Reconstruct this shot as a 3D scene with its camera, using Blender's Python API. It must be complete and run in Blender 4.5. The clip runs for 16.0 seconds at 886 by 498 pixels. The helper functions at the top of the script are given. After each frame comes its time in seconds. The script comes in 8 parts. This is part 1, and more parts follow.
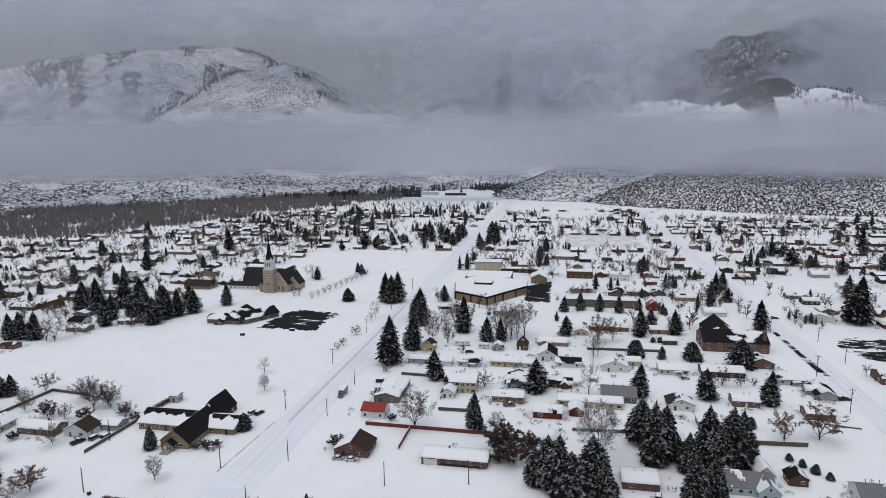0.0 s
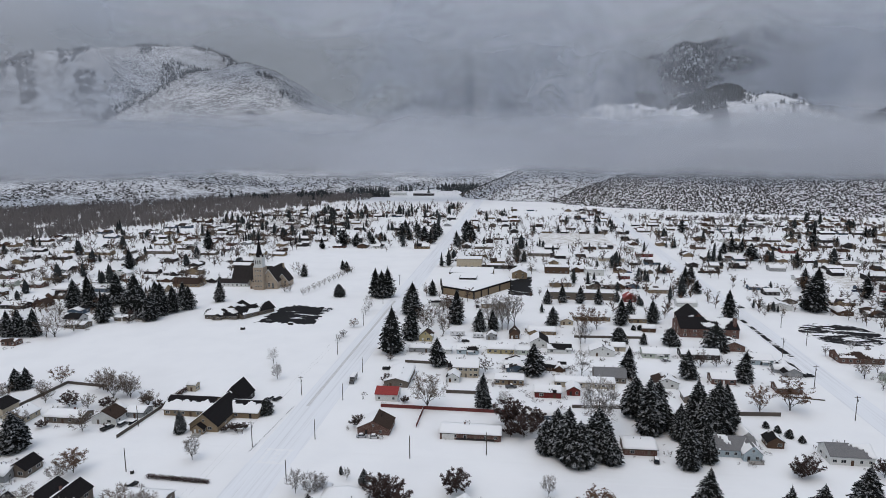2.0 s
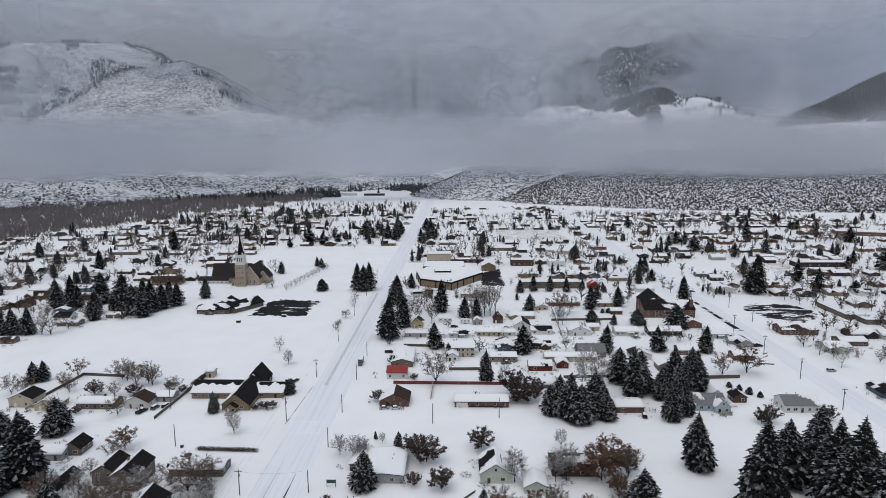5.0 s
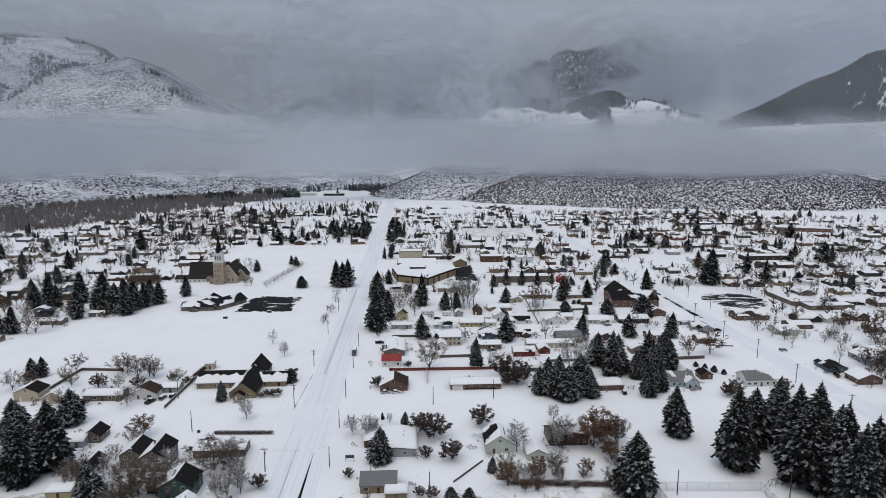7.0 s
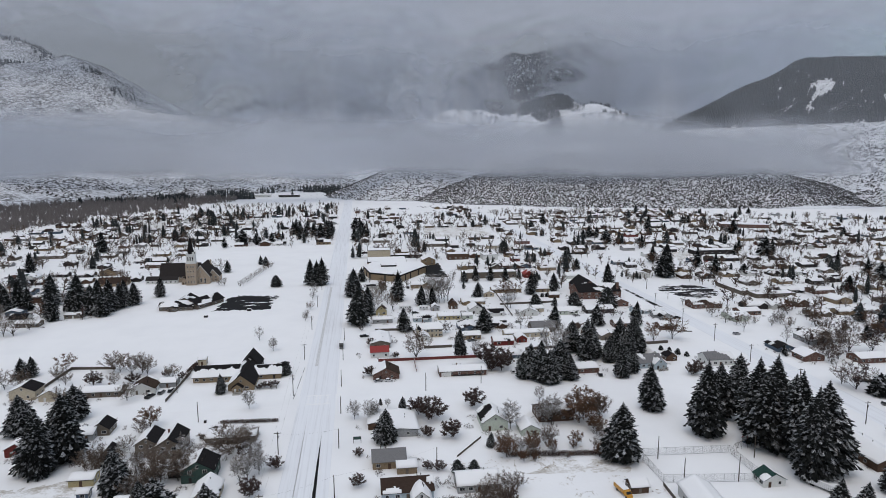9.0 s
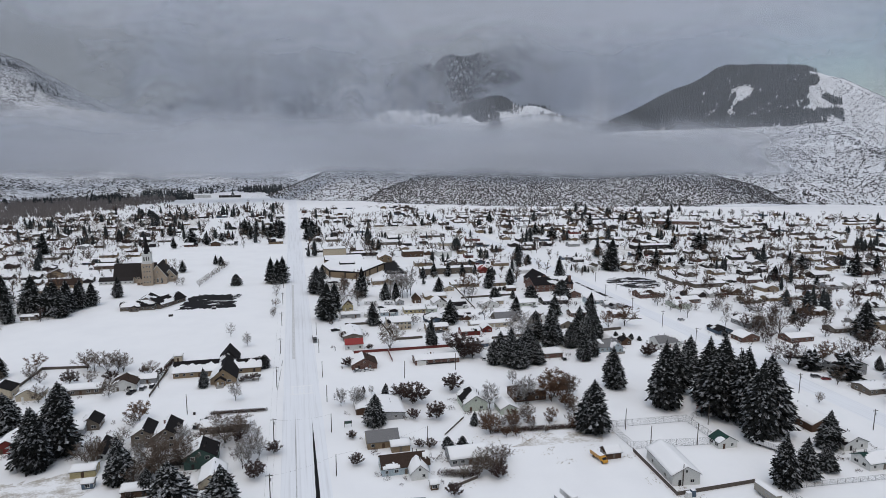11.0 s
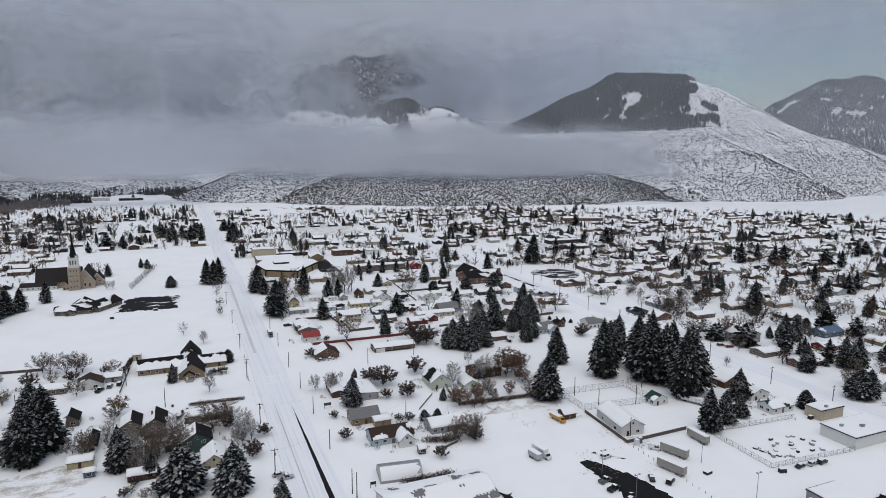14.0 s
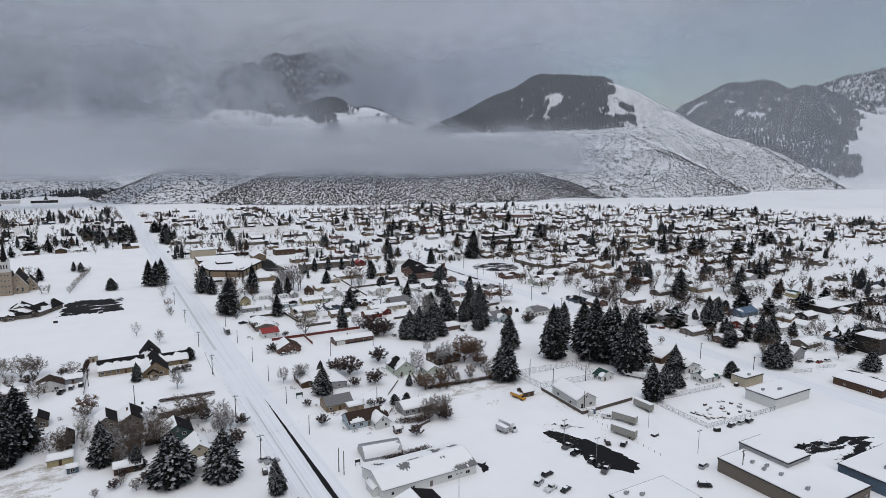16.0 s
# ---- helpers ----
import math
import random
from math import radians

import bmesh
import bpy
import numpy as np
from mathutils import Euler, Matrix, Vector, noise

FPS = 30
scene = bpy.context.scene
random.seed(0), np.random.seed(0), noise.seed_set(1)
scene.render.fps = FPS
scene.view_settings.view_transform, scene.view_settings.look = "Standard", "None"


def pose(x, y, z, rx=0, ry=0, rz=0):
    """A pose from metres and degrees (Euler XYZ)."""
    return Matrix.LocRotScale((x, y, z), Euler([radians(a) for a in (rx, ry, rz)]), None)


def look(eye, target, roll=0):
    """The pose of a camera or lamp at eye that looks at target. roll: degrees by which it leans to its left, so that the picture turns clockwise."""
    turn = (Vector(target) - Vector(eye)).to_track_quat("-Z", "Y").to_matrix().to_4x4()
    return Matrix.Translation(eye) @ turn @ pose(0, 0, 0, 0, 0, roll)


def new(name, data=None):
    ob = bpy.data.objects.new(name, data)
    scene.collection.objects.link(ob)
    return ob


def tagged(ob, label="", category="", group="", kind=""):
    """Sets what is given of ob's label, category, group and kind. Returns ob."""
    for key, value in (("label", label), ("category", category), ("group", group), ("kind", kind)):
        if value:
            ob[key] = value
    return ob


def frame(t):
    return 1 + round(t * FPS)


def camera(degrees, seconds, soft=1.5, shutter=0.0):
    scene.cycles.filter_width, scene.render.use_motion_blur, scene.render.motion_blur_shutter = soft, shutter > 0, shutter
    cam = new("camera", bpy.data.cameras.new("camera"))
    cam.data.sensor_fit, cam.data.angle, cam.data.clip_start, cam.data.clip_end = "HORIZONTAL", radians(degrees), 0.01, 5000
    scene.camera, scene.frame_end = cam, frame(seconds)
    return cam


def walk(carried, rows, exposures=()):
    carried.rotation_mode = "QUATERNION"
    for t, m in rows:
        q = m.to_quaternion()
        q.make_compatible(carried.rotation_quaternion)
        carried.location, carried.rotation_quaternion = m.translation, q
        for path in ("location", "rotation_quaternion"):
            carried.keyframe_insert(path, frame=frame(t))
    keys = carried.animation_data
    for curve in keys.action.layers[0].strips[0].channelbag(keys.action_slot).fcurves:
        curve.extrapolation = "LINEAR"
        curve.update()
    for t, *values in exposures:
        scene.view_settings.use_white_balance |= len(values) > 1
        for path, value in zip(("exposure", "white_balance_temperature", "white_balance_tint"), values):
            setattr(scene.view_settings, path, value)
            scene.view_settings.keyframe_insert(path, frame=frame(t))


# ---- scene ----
import collections

cam = camera(70.9, 16.0, soft=0.5)
PATH = [
    (0, (119.625, -190.15, 113.245), (119.249, -188.212, 112.924), -0.6),
    (1, (110.588, -202.279, 113.349), (110.28, -200.329, 113.029), -0.4),
    (2, (101.524, -213.913, 113.367), (101.277, -211.954, 113.048), -0.3),
    (3, (92.396, -225.099, 113.362), (92.209, -223.133, 113.044), -0.3),
    (4, (82.79, -235.969, 113.279), (82.668, -233.999, 112.961), -0.3),
    (6.5, (57.58, -261.604, 113.341), (57.646, -259.63, 113.023), -0.2),
    (7, (52.447, -266.422, 113.336), (52.552, -264.45, 113.019), -0.1),
    (8, (42.276, -275.258, 113.331), (42.46, -273.291, 113.017), -0.1),
    (9, (31.872, -283.099, 113.235), (32.14, -281.142, 112.922), -0.1),
    (11.5, (4.408, -299.466, 112.749), (4.924, -297.559, 112.437), 0.2),
    (12.5, (-7.158, -305.379, 112.619), (-6.548, -303.5, 112.307), 0.2),
    (13.5, (-18.923, -310.55, 112.478), (-18.212, -308.706, 112.171), 0.3),
    (14.5, (-30.574, -315.161, 112.272), (-29.76, -313.361, 111.966), 0.3),
    (15.5, (-42.008, -319.221, 112.076), (-41.089, -317.472, 111.767), 0.3),
    (16, (-47.709, -321.138, 112.033), (-46.734, -319.419, 111.726), 0.2),
]
walk(cam, [(t, look(eye, target, roll)) for t, eye, target, roll in PATH])

# ---- world, sun, exposure ----
scene.view_settings.exposure = -0.45
world = bpy.data.worlds.new("overcast")
scene.world = world
world.use_nodes = True


class Nodes:
    """Short-hand for building node trees."""

    def __init__(self, tree):
        self.tree = tree

    def add(self, kind, **kw):
        n = self.tree.nodes.new("ShaderNode" + kind)
        for k, v in kw.items():
            if k in n.inputs:
                n.inputs[k].default_value = v
        return n

    def link(self, a, b):
        self.tree.links.new(a, b)

    def put(self, socket, v):
        if isinstance(v, (int, float, tuple)):
            socket.default_value = v
        else:
            self.link(v, socket)

    def math(self, op, a, b=0.0, c=0.0, clamp=False):
        n = self.tree.nodes.new("ShaderNodeMath")
        n.operation, n.use_clamp = op, clamp
        for k, v in enumerate((a, b, c)):
            self.put(n.inputs[k], v)
        return n.outputs[0]

    def ramp(self, v, a, b, lo=0.0, hi=1.0):
        n = self.tree.nodes.new("ShaderNodeMapRange")
        n.interpolation_type = "SMOOTHSTEP"
        for k, x in enumerate((v, a, b, lo, hi)):
            self.put(n.inputs[k], x)
        return n.outputs[0]

    def mix(self, f, a, b):
        n = self.tree.nodes.new("ShaderNodeMix")
        n.data_type = "RGBA"
        self.put(n.inputs[0], f)
        for k, v in ((6, a), (7, b)):
            self.put(n.inputs[k], (*v, 1.0) if isinstance(v, tuple) and len(v) == 3 else v)
        return n.outputs[2]

    def noise(self, vec, scale, detail=3.0, rough=0.55, distort=0.0):
        n = self.tree.nodes.new("ShaderNodeTexNoise")
        n.inputs["Scale"].default_value, n.inputs["Detail"].default_value = scale, detail
        n.inputs["Roughness"].default_value, n.inputs["Distortion"].default_value = rough, distort
        if vec is not None:
            self.link(vec, n.inputs["Vector"])
        return n.outputs[0]

    def mapping(self, vec, scale=(1, 1, 1), rot=(0, 0, 0), loc=(0, 0, 0)):
        n = self.tree.nodes.new("ShaderNodeMapping")
        n.inputs["Scale"].default_value, n.inputs["Rotation"].default_value, n.inputs["Location"].default_value = scale, rot, loc
        self.link(vec, n.inputs["Vector"])
        return n.outputs[0]

    def coord(self, which="Object"):
        return self.tree.nodes.new("ShaderNodeTexCoord").outputs[which]

    def position(self):
        return self.tree.nodes.new("ShaderNodeNewGeometry").outputs["Position"]

    def up(self):
        g = self.tree.nodes.new("ShaderNodeNewGeometry")
        x = self.tree.nodes.new("ShaderNodeSeparateXYZ")
        self.link(g.outputs["Normal"], x.inputs[0])
        return x.outputs[2]

    def axis(self, vec, k):
        x = self.tree.nodes.new("ShaderNodeSeparateXYZ")
        self.link(vec, x.inputs[0])
        return x.outputs[k]

    def rand(self):
        return self.tree.nodes.new("ShaderNodeObjectInfo").outputs["Random"]

    def island(self):
        return self.tree.nodes.new("ShaderNodeNewGeometry").outputs["Random Per Island"]


# Overcast sky: dull at the horizon, brighter overhead, with soft cloud structure.
W = Nodes(world.node_tree)
bg = world.node_tree.nodes["Background"]
dirv = W.coord("Generated")
elev = W.axis(dirv, 2)
stretched = W.mapping(dirv, (1.0, 1.0, 3.2))
cl1 = W.noise(stretched, 2.6, 5.0, 0.55, 0.4)
cl2 = W.noise(stretched, 7.0, 4.0, 0.5)
lift = W.ramp(elev, 0.0, 0.95, 0.0, 1.0)
tone = W.math("ADD", W.math("MULTIPLY", lift, 1.0), 0.25)
tone = W.math("MULTIPLY", tone, W.math("ADD", W.math("MULTIPLY", W.ramp(cl1, 0.3, 0.7), 0.22), 0.86))
tone = W.math("MULTIPLY", tone, W.math("ADD", W.math("MULTIPLY", W.ramp(cl2, 0.3, 0.7), 0.03), 0.985))
cloudcol = W.mix(tone, (0.0, 0.0, 0.0), (0.905, 1.0, 1.155))
cloudcol.node.clamp_factor = False
cloudcol.node.clamp_result = False
sky = world.node_tree.nodes.new("ShaderNodeTexSky")
sky.sky_type, sky.sun_disc, sky.sun_elevation, sky.sun_rotation = "NISHITA", False, radians(38), radians(200)
dim = world.node_tree.nodes.new("ShaderNodeVectorMath")
dim.operation = "SCALE"
dim.inputs["Scale"].default_value = 0.10
W.link(sky.outputs[0], dim.inputs[0])
thin = W.ramp(cl1, 0.55, 0.8, 0.03, 0.12)
east = W.math("ADD", W.math("MULTIPLY", W.axis(dirv, 0), 0.93), W.math("MULTIPLY", W.axis(dirv, 1), 0.36))
thin = W.math("MAXIMUM", thin, W.ramp(W.math("ADD", east, W.math("MULTIPLY", cl1, 0.25)), 0.70, 1.04, 0.0, 0.72))
W.link(W.mix(thin, cloudcol, dim.outputs[0]), bg.inputs["Color"])
bg.inputs["Strength"].default_value = 1.0

sun = new("sun", bpy.data.lights.new("sun", "SUN"))
sun.data.energy, sun.data.angle, sun.data.color = 0.90, radians(40), (1.0, 0.82, 0.62)
sun.matrix_basis = look((0, 0, 300), (60, 120, 60))


# ---- materials ----
def material(name, rough=0.8, metal=0.0, spec=0.3):
    m = bpy.data.materials.new(name)
    m.use_nodes = True
    b = m.node_tree.nodes["Principled BSDF"]
    b.inputs["Roughness"].default_value, b.inputs["Metallic"].default_value = rough, metal
    b.inputs["Specular IOR Level"].default_value = spec
    return m, Nodes(m.node_tree), b


def bump(n, b, height, strength=0.4, dist=0.1):
    k = n.tree.nodes.new("ShaderNodeBump")
    k.inputs["Strength"].default_value, k.inputs["Distance"].default_value = strength, dist
    n.link(height, k.inputs["Height"])
    n.link(k.outputs[0], b.inputs["Normal"])


SNOW = (0.83, 0.838, 0.856)


def snow_material(name, dirt=0.0, fine=0.6):
    m, n, b = material(name, 0.75, 0, 0.2)
    p = n.position()
    a, c, big = n.noise(p, 0.05, 4), n.noise(p, fine, 4), n.noise(p, 0.011, 3)
    tint = n.math("MULTIPLY", n.ramp(a, 0.35, 0.75), 0.5)
    col = n.mix(tint, SNOW, (0.765, 0.775, 0.80))
    col = n.mix(n.math("MULTIPLY", n.ramp(big, 0.5, 0.75), 0.35 + dirt), col, (0.70, 0.705, 0.725))
    specks = n.math("MULTIPLY", n.ramp(n.noise(p, 1.4, 5, 0.7), 0.66, 0.8), n.ramp(a, 0.5, 0.72))
    col = n.mix(n.math("MULTIPLY", specks, 0.22 + dirt), col, (0.34, 0.31, 0.26))
    n.link(col, b.inputs["Base Color"])
    bump(n, b, n.math("ADD", n.math("MULTIPLY", c, 0.3), a), 0.35, 0.5)
    return m


M = {}
M["snow"] = snow_material("fresh_snow")
M["roof_snow"] = snow_material("roof_snow", 0.0, 1.2)


def road_material():
    m, n, b = material("packed_snow_road", 0.6, 0, 0.3)
    p = n.position()
    tracks = n.noise(n.mapping(p, (0.9, 0.012, 1)), 1.0, 4, 0.6)
    patch = n.noise(p, 0.06, 4)
    col = n.mix(n.ramp(tracks, 0.45, 0.80), (0.77, 0.79, 0.83), (0.60, 0.61, 0.64))
    col = n.mix(n.math("MULTIPLY", n.ramp(patch, 0.45, 0.7), 0.5), col, (0.79, 0.81, 0.85))
    n.link(col, b.inputs["Base Color"])
    bump(n, b, tracks, 0.25, 0.1)
    return m


M["road"] = road_material()


def wet_asphalt(name, cover):
    """Dark asphalt from which the snow has melted in ragged patches."""
    m, n, b = material(name, 0.7, 0, 0.03)
    p = n.position()
    e = n.noise(n.mapping(p, (0.05, 0.16, 1)), 1.0, 5, 0.6, 0.6)
    f = n.noise(p, 0.5, 4)
    s = n.ramp(n.math("ADD", e, n.math("MULTIPLY", f, 0.2)), cover, cover + 0.04)
    col = n.mix(s, n.mix(f, (0.010, 0.010, 0.011), (0.022, 0.022, 0.024)), SNOW)
    n.link(col, b.inputs["Base Color"])
    n.link(n.ramp(s, 0, 1, 0.6, 0.8), b.inputs["Roughness"])
    bump(n, b, s, 0.5, 0.15)
    return m


M["lot"] = wet_asphalt("wet_asphalt", 0.72)
M["wet"] = wet_asphalt("bare_wet_asphalt", 0.95)
M["lot_patchy"] = wet_asphalt("patchy_asphalt", 0.60)


def meadow_material():
    """Thin snow through which straw-coloured grass shows in streaks."""
    m, n, b = material("thin_snow_on_grass", 0.9, 0, 0.1)
    p = n.position()
    k = n.noise(n.mapping(p, (0.10, 0.22, 1)), 1.0, 5, 0.65)
    f = n.noise(p, 1.3, 5, 0.7)
    s = n.ramp(n.math("ADD", n.math("MULTIPLY", k, 0.7), n.math("MULTIPLY", f, 0.4)), 0.47, 0.68)
    n.link(n.mix(n.math("MULTIPLY", s, 0.75), SNOW, n.mix(f, (0.20, 0.165, 0.12), (0.36, 0.31, 0.24))), b.inputs["Base Color"])
    bump(n, b, f, 0.5, 0.2)
    return m


M["meadow"] = meadow_material()


def siding(name, col, gap=0.18, vary=0.12):
    """Painted lap siding."""
    m, n, b = material(name, 0.7, 0, 0.15)
    p = n.coord("Object")
    z = n.axis(p, 2)
    saw = n.math("FRACT", n.math("DIVIDE", z, gap))
    w = n.noise(p, 1.7, 4)
    dark = tuple(c * (1 - 2 * vary) for c in col)
    c = n.mix(n.ramp(w, 0.35, 0.75), col, dark)
    c = n.mix(n.ramp(saw, 0.88, 1.0, 0.0, 0.5), c, tuple(x * 0.35 for x in col))
    n.link(c, b.inputs["Base Color"])
    bump(n, b, saw, 0.5, 0.03)
    return m


def bricked(name, col, mortar, size=(0.22, 0.075)):
    m, n, b = material(name, 0.85)
    p = n.coord("Object")
    k = n.tree.nodes.new("ShaderNodeTexBrick")
    xy = n.tree.nodes.new("ShaderNodeCombineXYZ")
    n.link(n.math("ADD", n.axis(p, 0), n.axis(p, 1)), xy.inputs[0])
    n.link(n.axis(p, 2), xy.inputs[1])
    n.link(xy.outputs[0], k.inputs["Vector"])
    k.inputs["Scale"].default_value = 1.0
    k.inputs["Brick Width"].default_value, k.inputs["Row Height"].default_value = size
    k.inputs["Mortar Size"].default_value = 0.008
    for i, q in (("Color1", col), ("Color2", tuple(x * 0.65 for x in col)), ("Mortar", mortar)):
        k.inputs[i].default_value = (*q, 1)
    c = n.mix(n.ramp(n.noise(p, 0.8, 4), 0.35, 0.75, 0, 0.45), k.outputs[0], tuple(x * 0.6 for x in col))
    n.link(c, b.inputs["Base Color"])
    bump(n, b, k.outputs[1], -0.4, 0.02)
    return m


def shingles(name, col):
    m, n, b = material(name, 0.9, 0, 0.1)
    p = n.coord("Object")
    k = n.noise(p, 3.0, 4, 0.7)
    rows = n.math("FRACT", n.math("MULTIPLY", n.axis(p, 2), 7.0))
    c = n.mix(n.ramp(k, 0.3, 0.75), col, tuple(x * 1.7 for x in col))
    c = n.mix(n.ramp(rows, 0.8, 1.0, 0, 0.4), c, tuple(x * 0.4 for x in col))
    n.link(c, b.inputs["Base Color"])
    bump(n, b, k, 0.4, 0.03)
    return m


def plain(name, col, rough=0.6, metal=0.0, vary=0.2, scale=2.0):
    m, n, b = material(name, rough, metal)
    c = n.mix(n.ramp(n.noise(n.coord("Object"), scale, 4), 0.3, 0.75), col, tuple(x * (1 - vary) for x in col))
    n.link(c, b.inputs["Base Color"])
    return m


def snowy(name, col, lo, hi, rough=0.8, vary=0.5, patch=1.5, keep=0.4):
    """A plant's surface with snow lying on what faces up."""
    m, n, b = material(name, rough, 0, 0.05)
    p = n.coord("Object")
    k = n.noise(p, patch, 3, 0.6)
    c = n.mix(n.rand(), col, tuple(x * (1 + vary) for x in col))
    c = n.mix(n.math("MULTIPLY", n.island(), 0.6), c, tuple(x * (1 - vary) for x in col))
    s = n.math("MULTIPLY", n.ramp(n.up(), lo, hi), n.ramp(k, keep, keep + 0.14))
    n.link(n.mix(s, c, (0.74, 0.77, 0.82)), b.inputs["Base Color"])
    return m


def bough_snow(name, col, lo, hi, part_snowy, white):
    """Dark needles; snow lies along the tops of some boughs."""
    m, n, b = material(name, 0.85, 0, 0.05)
    i = n.island()
    k = n.noise(n.coord("Object"), 70.0, 3, 0.6)
    c = n.mix(n.rand(), col, tuple(x * 1.5 for x in col))
    c = n.mix(n.math("MULTIPLY", i, 0.6), c, tuple(x * 0.6 for x in col))
    s = n.math("MULTIPLY", n.ramp(n.up(), lo, hi), n.ramp(n.math("ADD", i, n.math("MULTIPLY", k, 0.5)), 1.1 - part_snowy, 1.4 - part_snowy, 0.0, white))
    s = n.math("MULTIPLY", s, n.ramp(n.noise(n.coord("Object"), 150.0, 3, 0.6), 0.42, 0.56, 0.05, 1.0))
    n.link(n.mix(s, c, (0.74, 0.77, 0.82)), b.inputs["Base Color"])
    return m


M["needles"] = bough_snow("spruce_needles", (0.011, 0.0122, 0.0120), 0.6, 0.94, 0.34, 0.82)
# Far needles, paler and bluer: distance haze is mixed into their colour.
M["hazed_town_needles"] = bough_snow("hazed_town_needles", (0.030, 0.034, 0.035), 0.5, 0.9, 0.25, 0.6)
M["hazed_far_needles"] = snowy("hazed_forest_needles", (0.040, 0.046, 0.049), 0.4, 0.95, patch=0.16, keep=0.46)
M["bark"] = plain("grey_bark", (0.05, 0.043, 0.038), 0.9, 0, 0.4, 6)
M["twigs"] = snowy("bare_twigs", (0.128, 0.100, 0.082), 0.8, 1.0, vary=0.4, patch=9.0, keep=0.58)
M["pale_twigs"] = snowy("pale_twigs", (0.19, 0.17, 0.155), 0.6, 0.95, vary=0.25, patch=5.0, keep=0.45)
M["rust_leaves"] = snowy("rust_leaves", (0.115, 0.070, 0.048), 0.75, 0.98, vary=0.4, patch=9.0, keep=0.6)
M["plum_twigs"] = snowy("plum_twigs", (0.066, 0.045, 0.041), 0.75, 1.0, vary=0.4, patch=9.0, keep=0.56)
M["sage"] = snowy("sagebrush", (0.044, 0.041, 0.040), 0.72, 0.98, vary=0.5, patch=0.35, keep=0.55)
# Paler than bare twigs: lightened for distance haze and the blades' own shading.
M["woods"] = snowy("river_woods", (0.215, 0.197, 0.193), 0.85, 1.0, vary=0.4, patch=0.2, keep=0.55)
M["slush"] = plain("grey_slush", (0.66, 0.665, 0.68), 0.6, 0, 0.3, 0.9)
M["glass"] = plain("dark_glass", (0.02, 0.024, 0.03), 0.12, 0, 0.3, 1)
M["white_trim"] = plain("white_trim", (0.72, 0.72, 0.70), 0.5)
M["pole_wood"] = plain("weathered_pole", (0.085, 0.07, 0.06), 0.9, 0, 0.3, 3)
M["steel"] = plain("galvanised_steel", (0.36, 0.37, 0.38), 0.45, 0.8)
M["fence_wire"] = plain("weathered_fence_wire", (0.13, 0.135, 0.14), 0.6, 0.3)
M["tyre"] = plain("tyre_rubber", (0.02, 0.02, 0.02), 0.9)
M["concrete"] = plain("concrete", (0.36, 0.35, 0.33), 0.9, 0, 0.3, 1)
M["fence_wood"] = siding("fence_boards", (0.115, 0.098, 0.085), 0.3)
M["red_fence"] = siding("red_fence", (0.17, 0.05, 0.045), 0.3)
WALL = {k: siding(k + "_siding", c) for k, c in dict(white=(0.66, 0.67, 0.66), cream=(0.50, 0.44, 0.34), tan=(0.27, 0.205, 0.135), grey=(0.34, 0.35, 0.36), blue=(0.42, 0.50, 0.55), brown=(0.10, 0.062, 0.043), green=(0.055, 0.095, 0.085), sage=(0.52, 0.57, 0.50), yellow=(0.44, 0.38, 0.22), dark=(0.04, 0.037, 0.037), red=(0.16, 0.035, 0.03), taupe=(0.17, 0.145, 0.122), bluegrey=(0.10, 0.14, 0.19)).items()}
WALL["white"] = siding("clean_white_siding", (0.66, 0.67, 0.66), 0.18, 0.04)
WALL["brick"] = bricked("red_brick", (0.13, 0.055, 0.042), (0.27, 0.23, 0.20))
WALL["stone"] = bricked("tan_stone", (0.47, 0.385, 0.30), (0.42, 0.37, 0.31), (0.55, 0.24))
ROOF = {k: shingles(k + "_shingles", c) for k, c in dict(dark=(0.012, 0.011, 0.012), brown=(0.038, 0.026, 0.021), grey=(0.14, 0.14, 0.145), green=(0.02, 0.045, 0.04), slate=(0.026, 0.023, 0.023)).items()}
ROOF["blue"] = plain("blue_metal_roof", (0.10, 0.16, 0.24), 0.5, 0.0, 0.3)
ROOF["red"] = plain("red_metal_roof", (0.30, 0.03, 0.026), 0.5, 0.0, 0.3)
PAINT = {k: plain(k + "_paint", c, 0.3, 0.2, 0.1) for k, c in dict(black=(0.02, 0.02, 0.022), silver=(0.4, 0.41, 0.43), dirty=(0.30, 0.285, 0.25), white=(0.72, 0.73, 0.74), red=(0.20, 0.02, 0.02), blue=(0.03, 0.05, 0.12), grey=(0.12, 0.125, 0.13), yellow=(0.55, 0.27, 0.03)).items()}


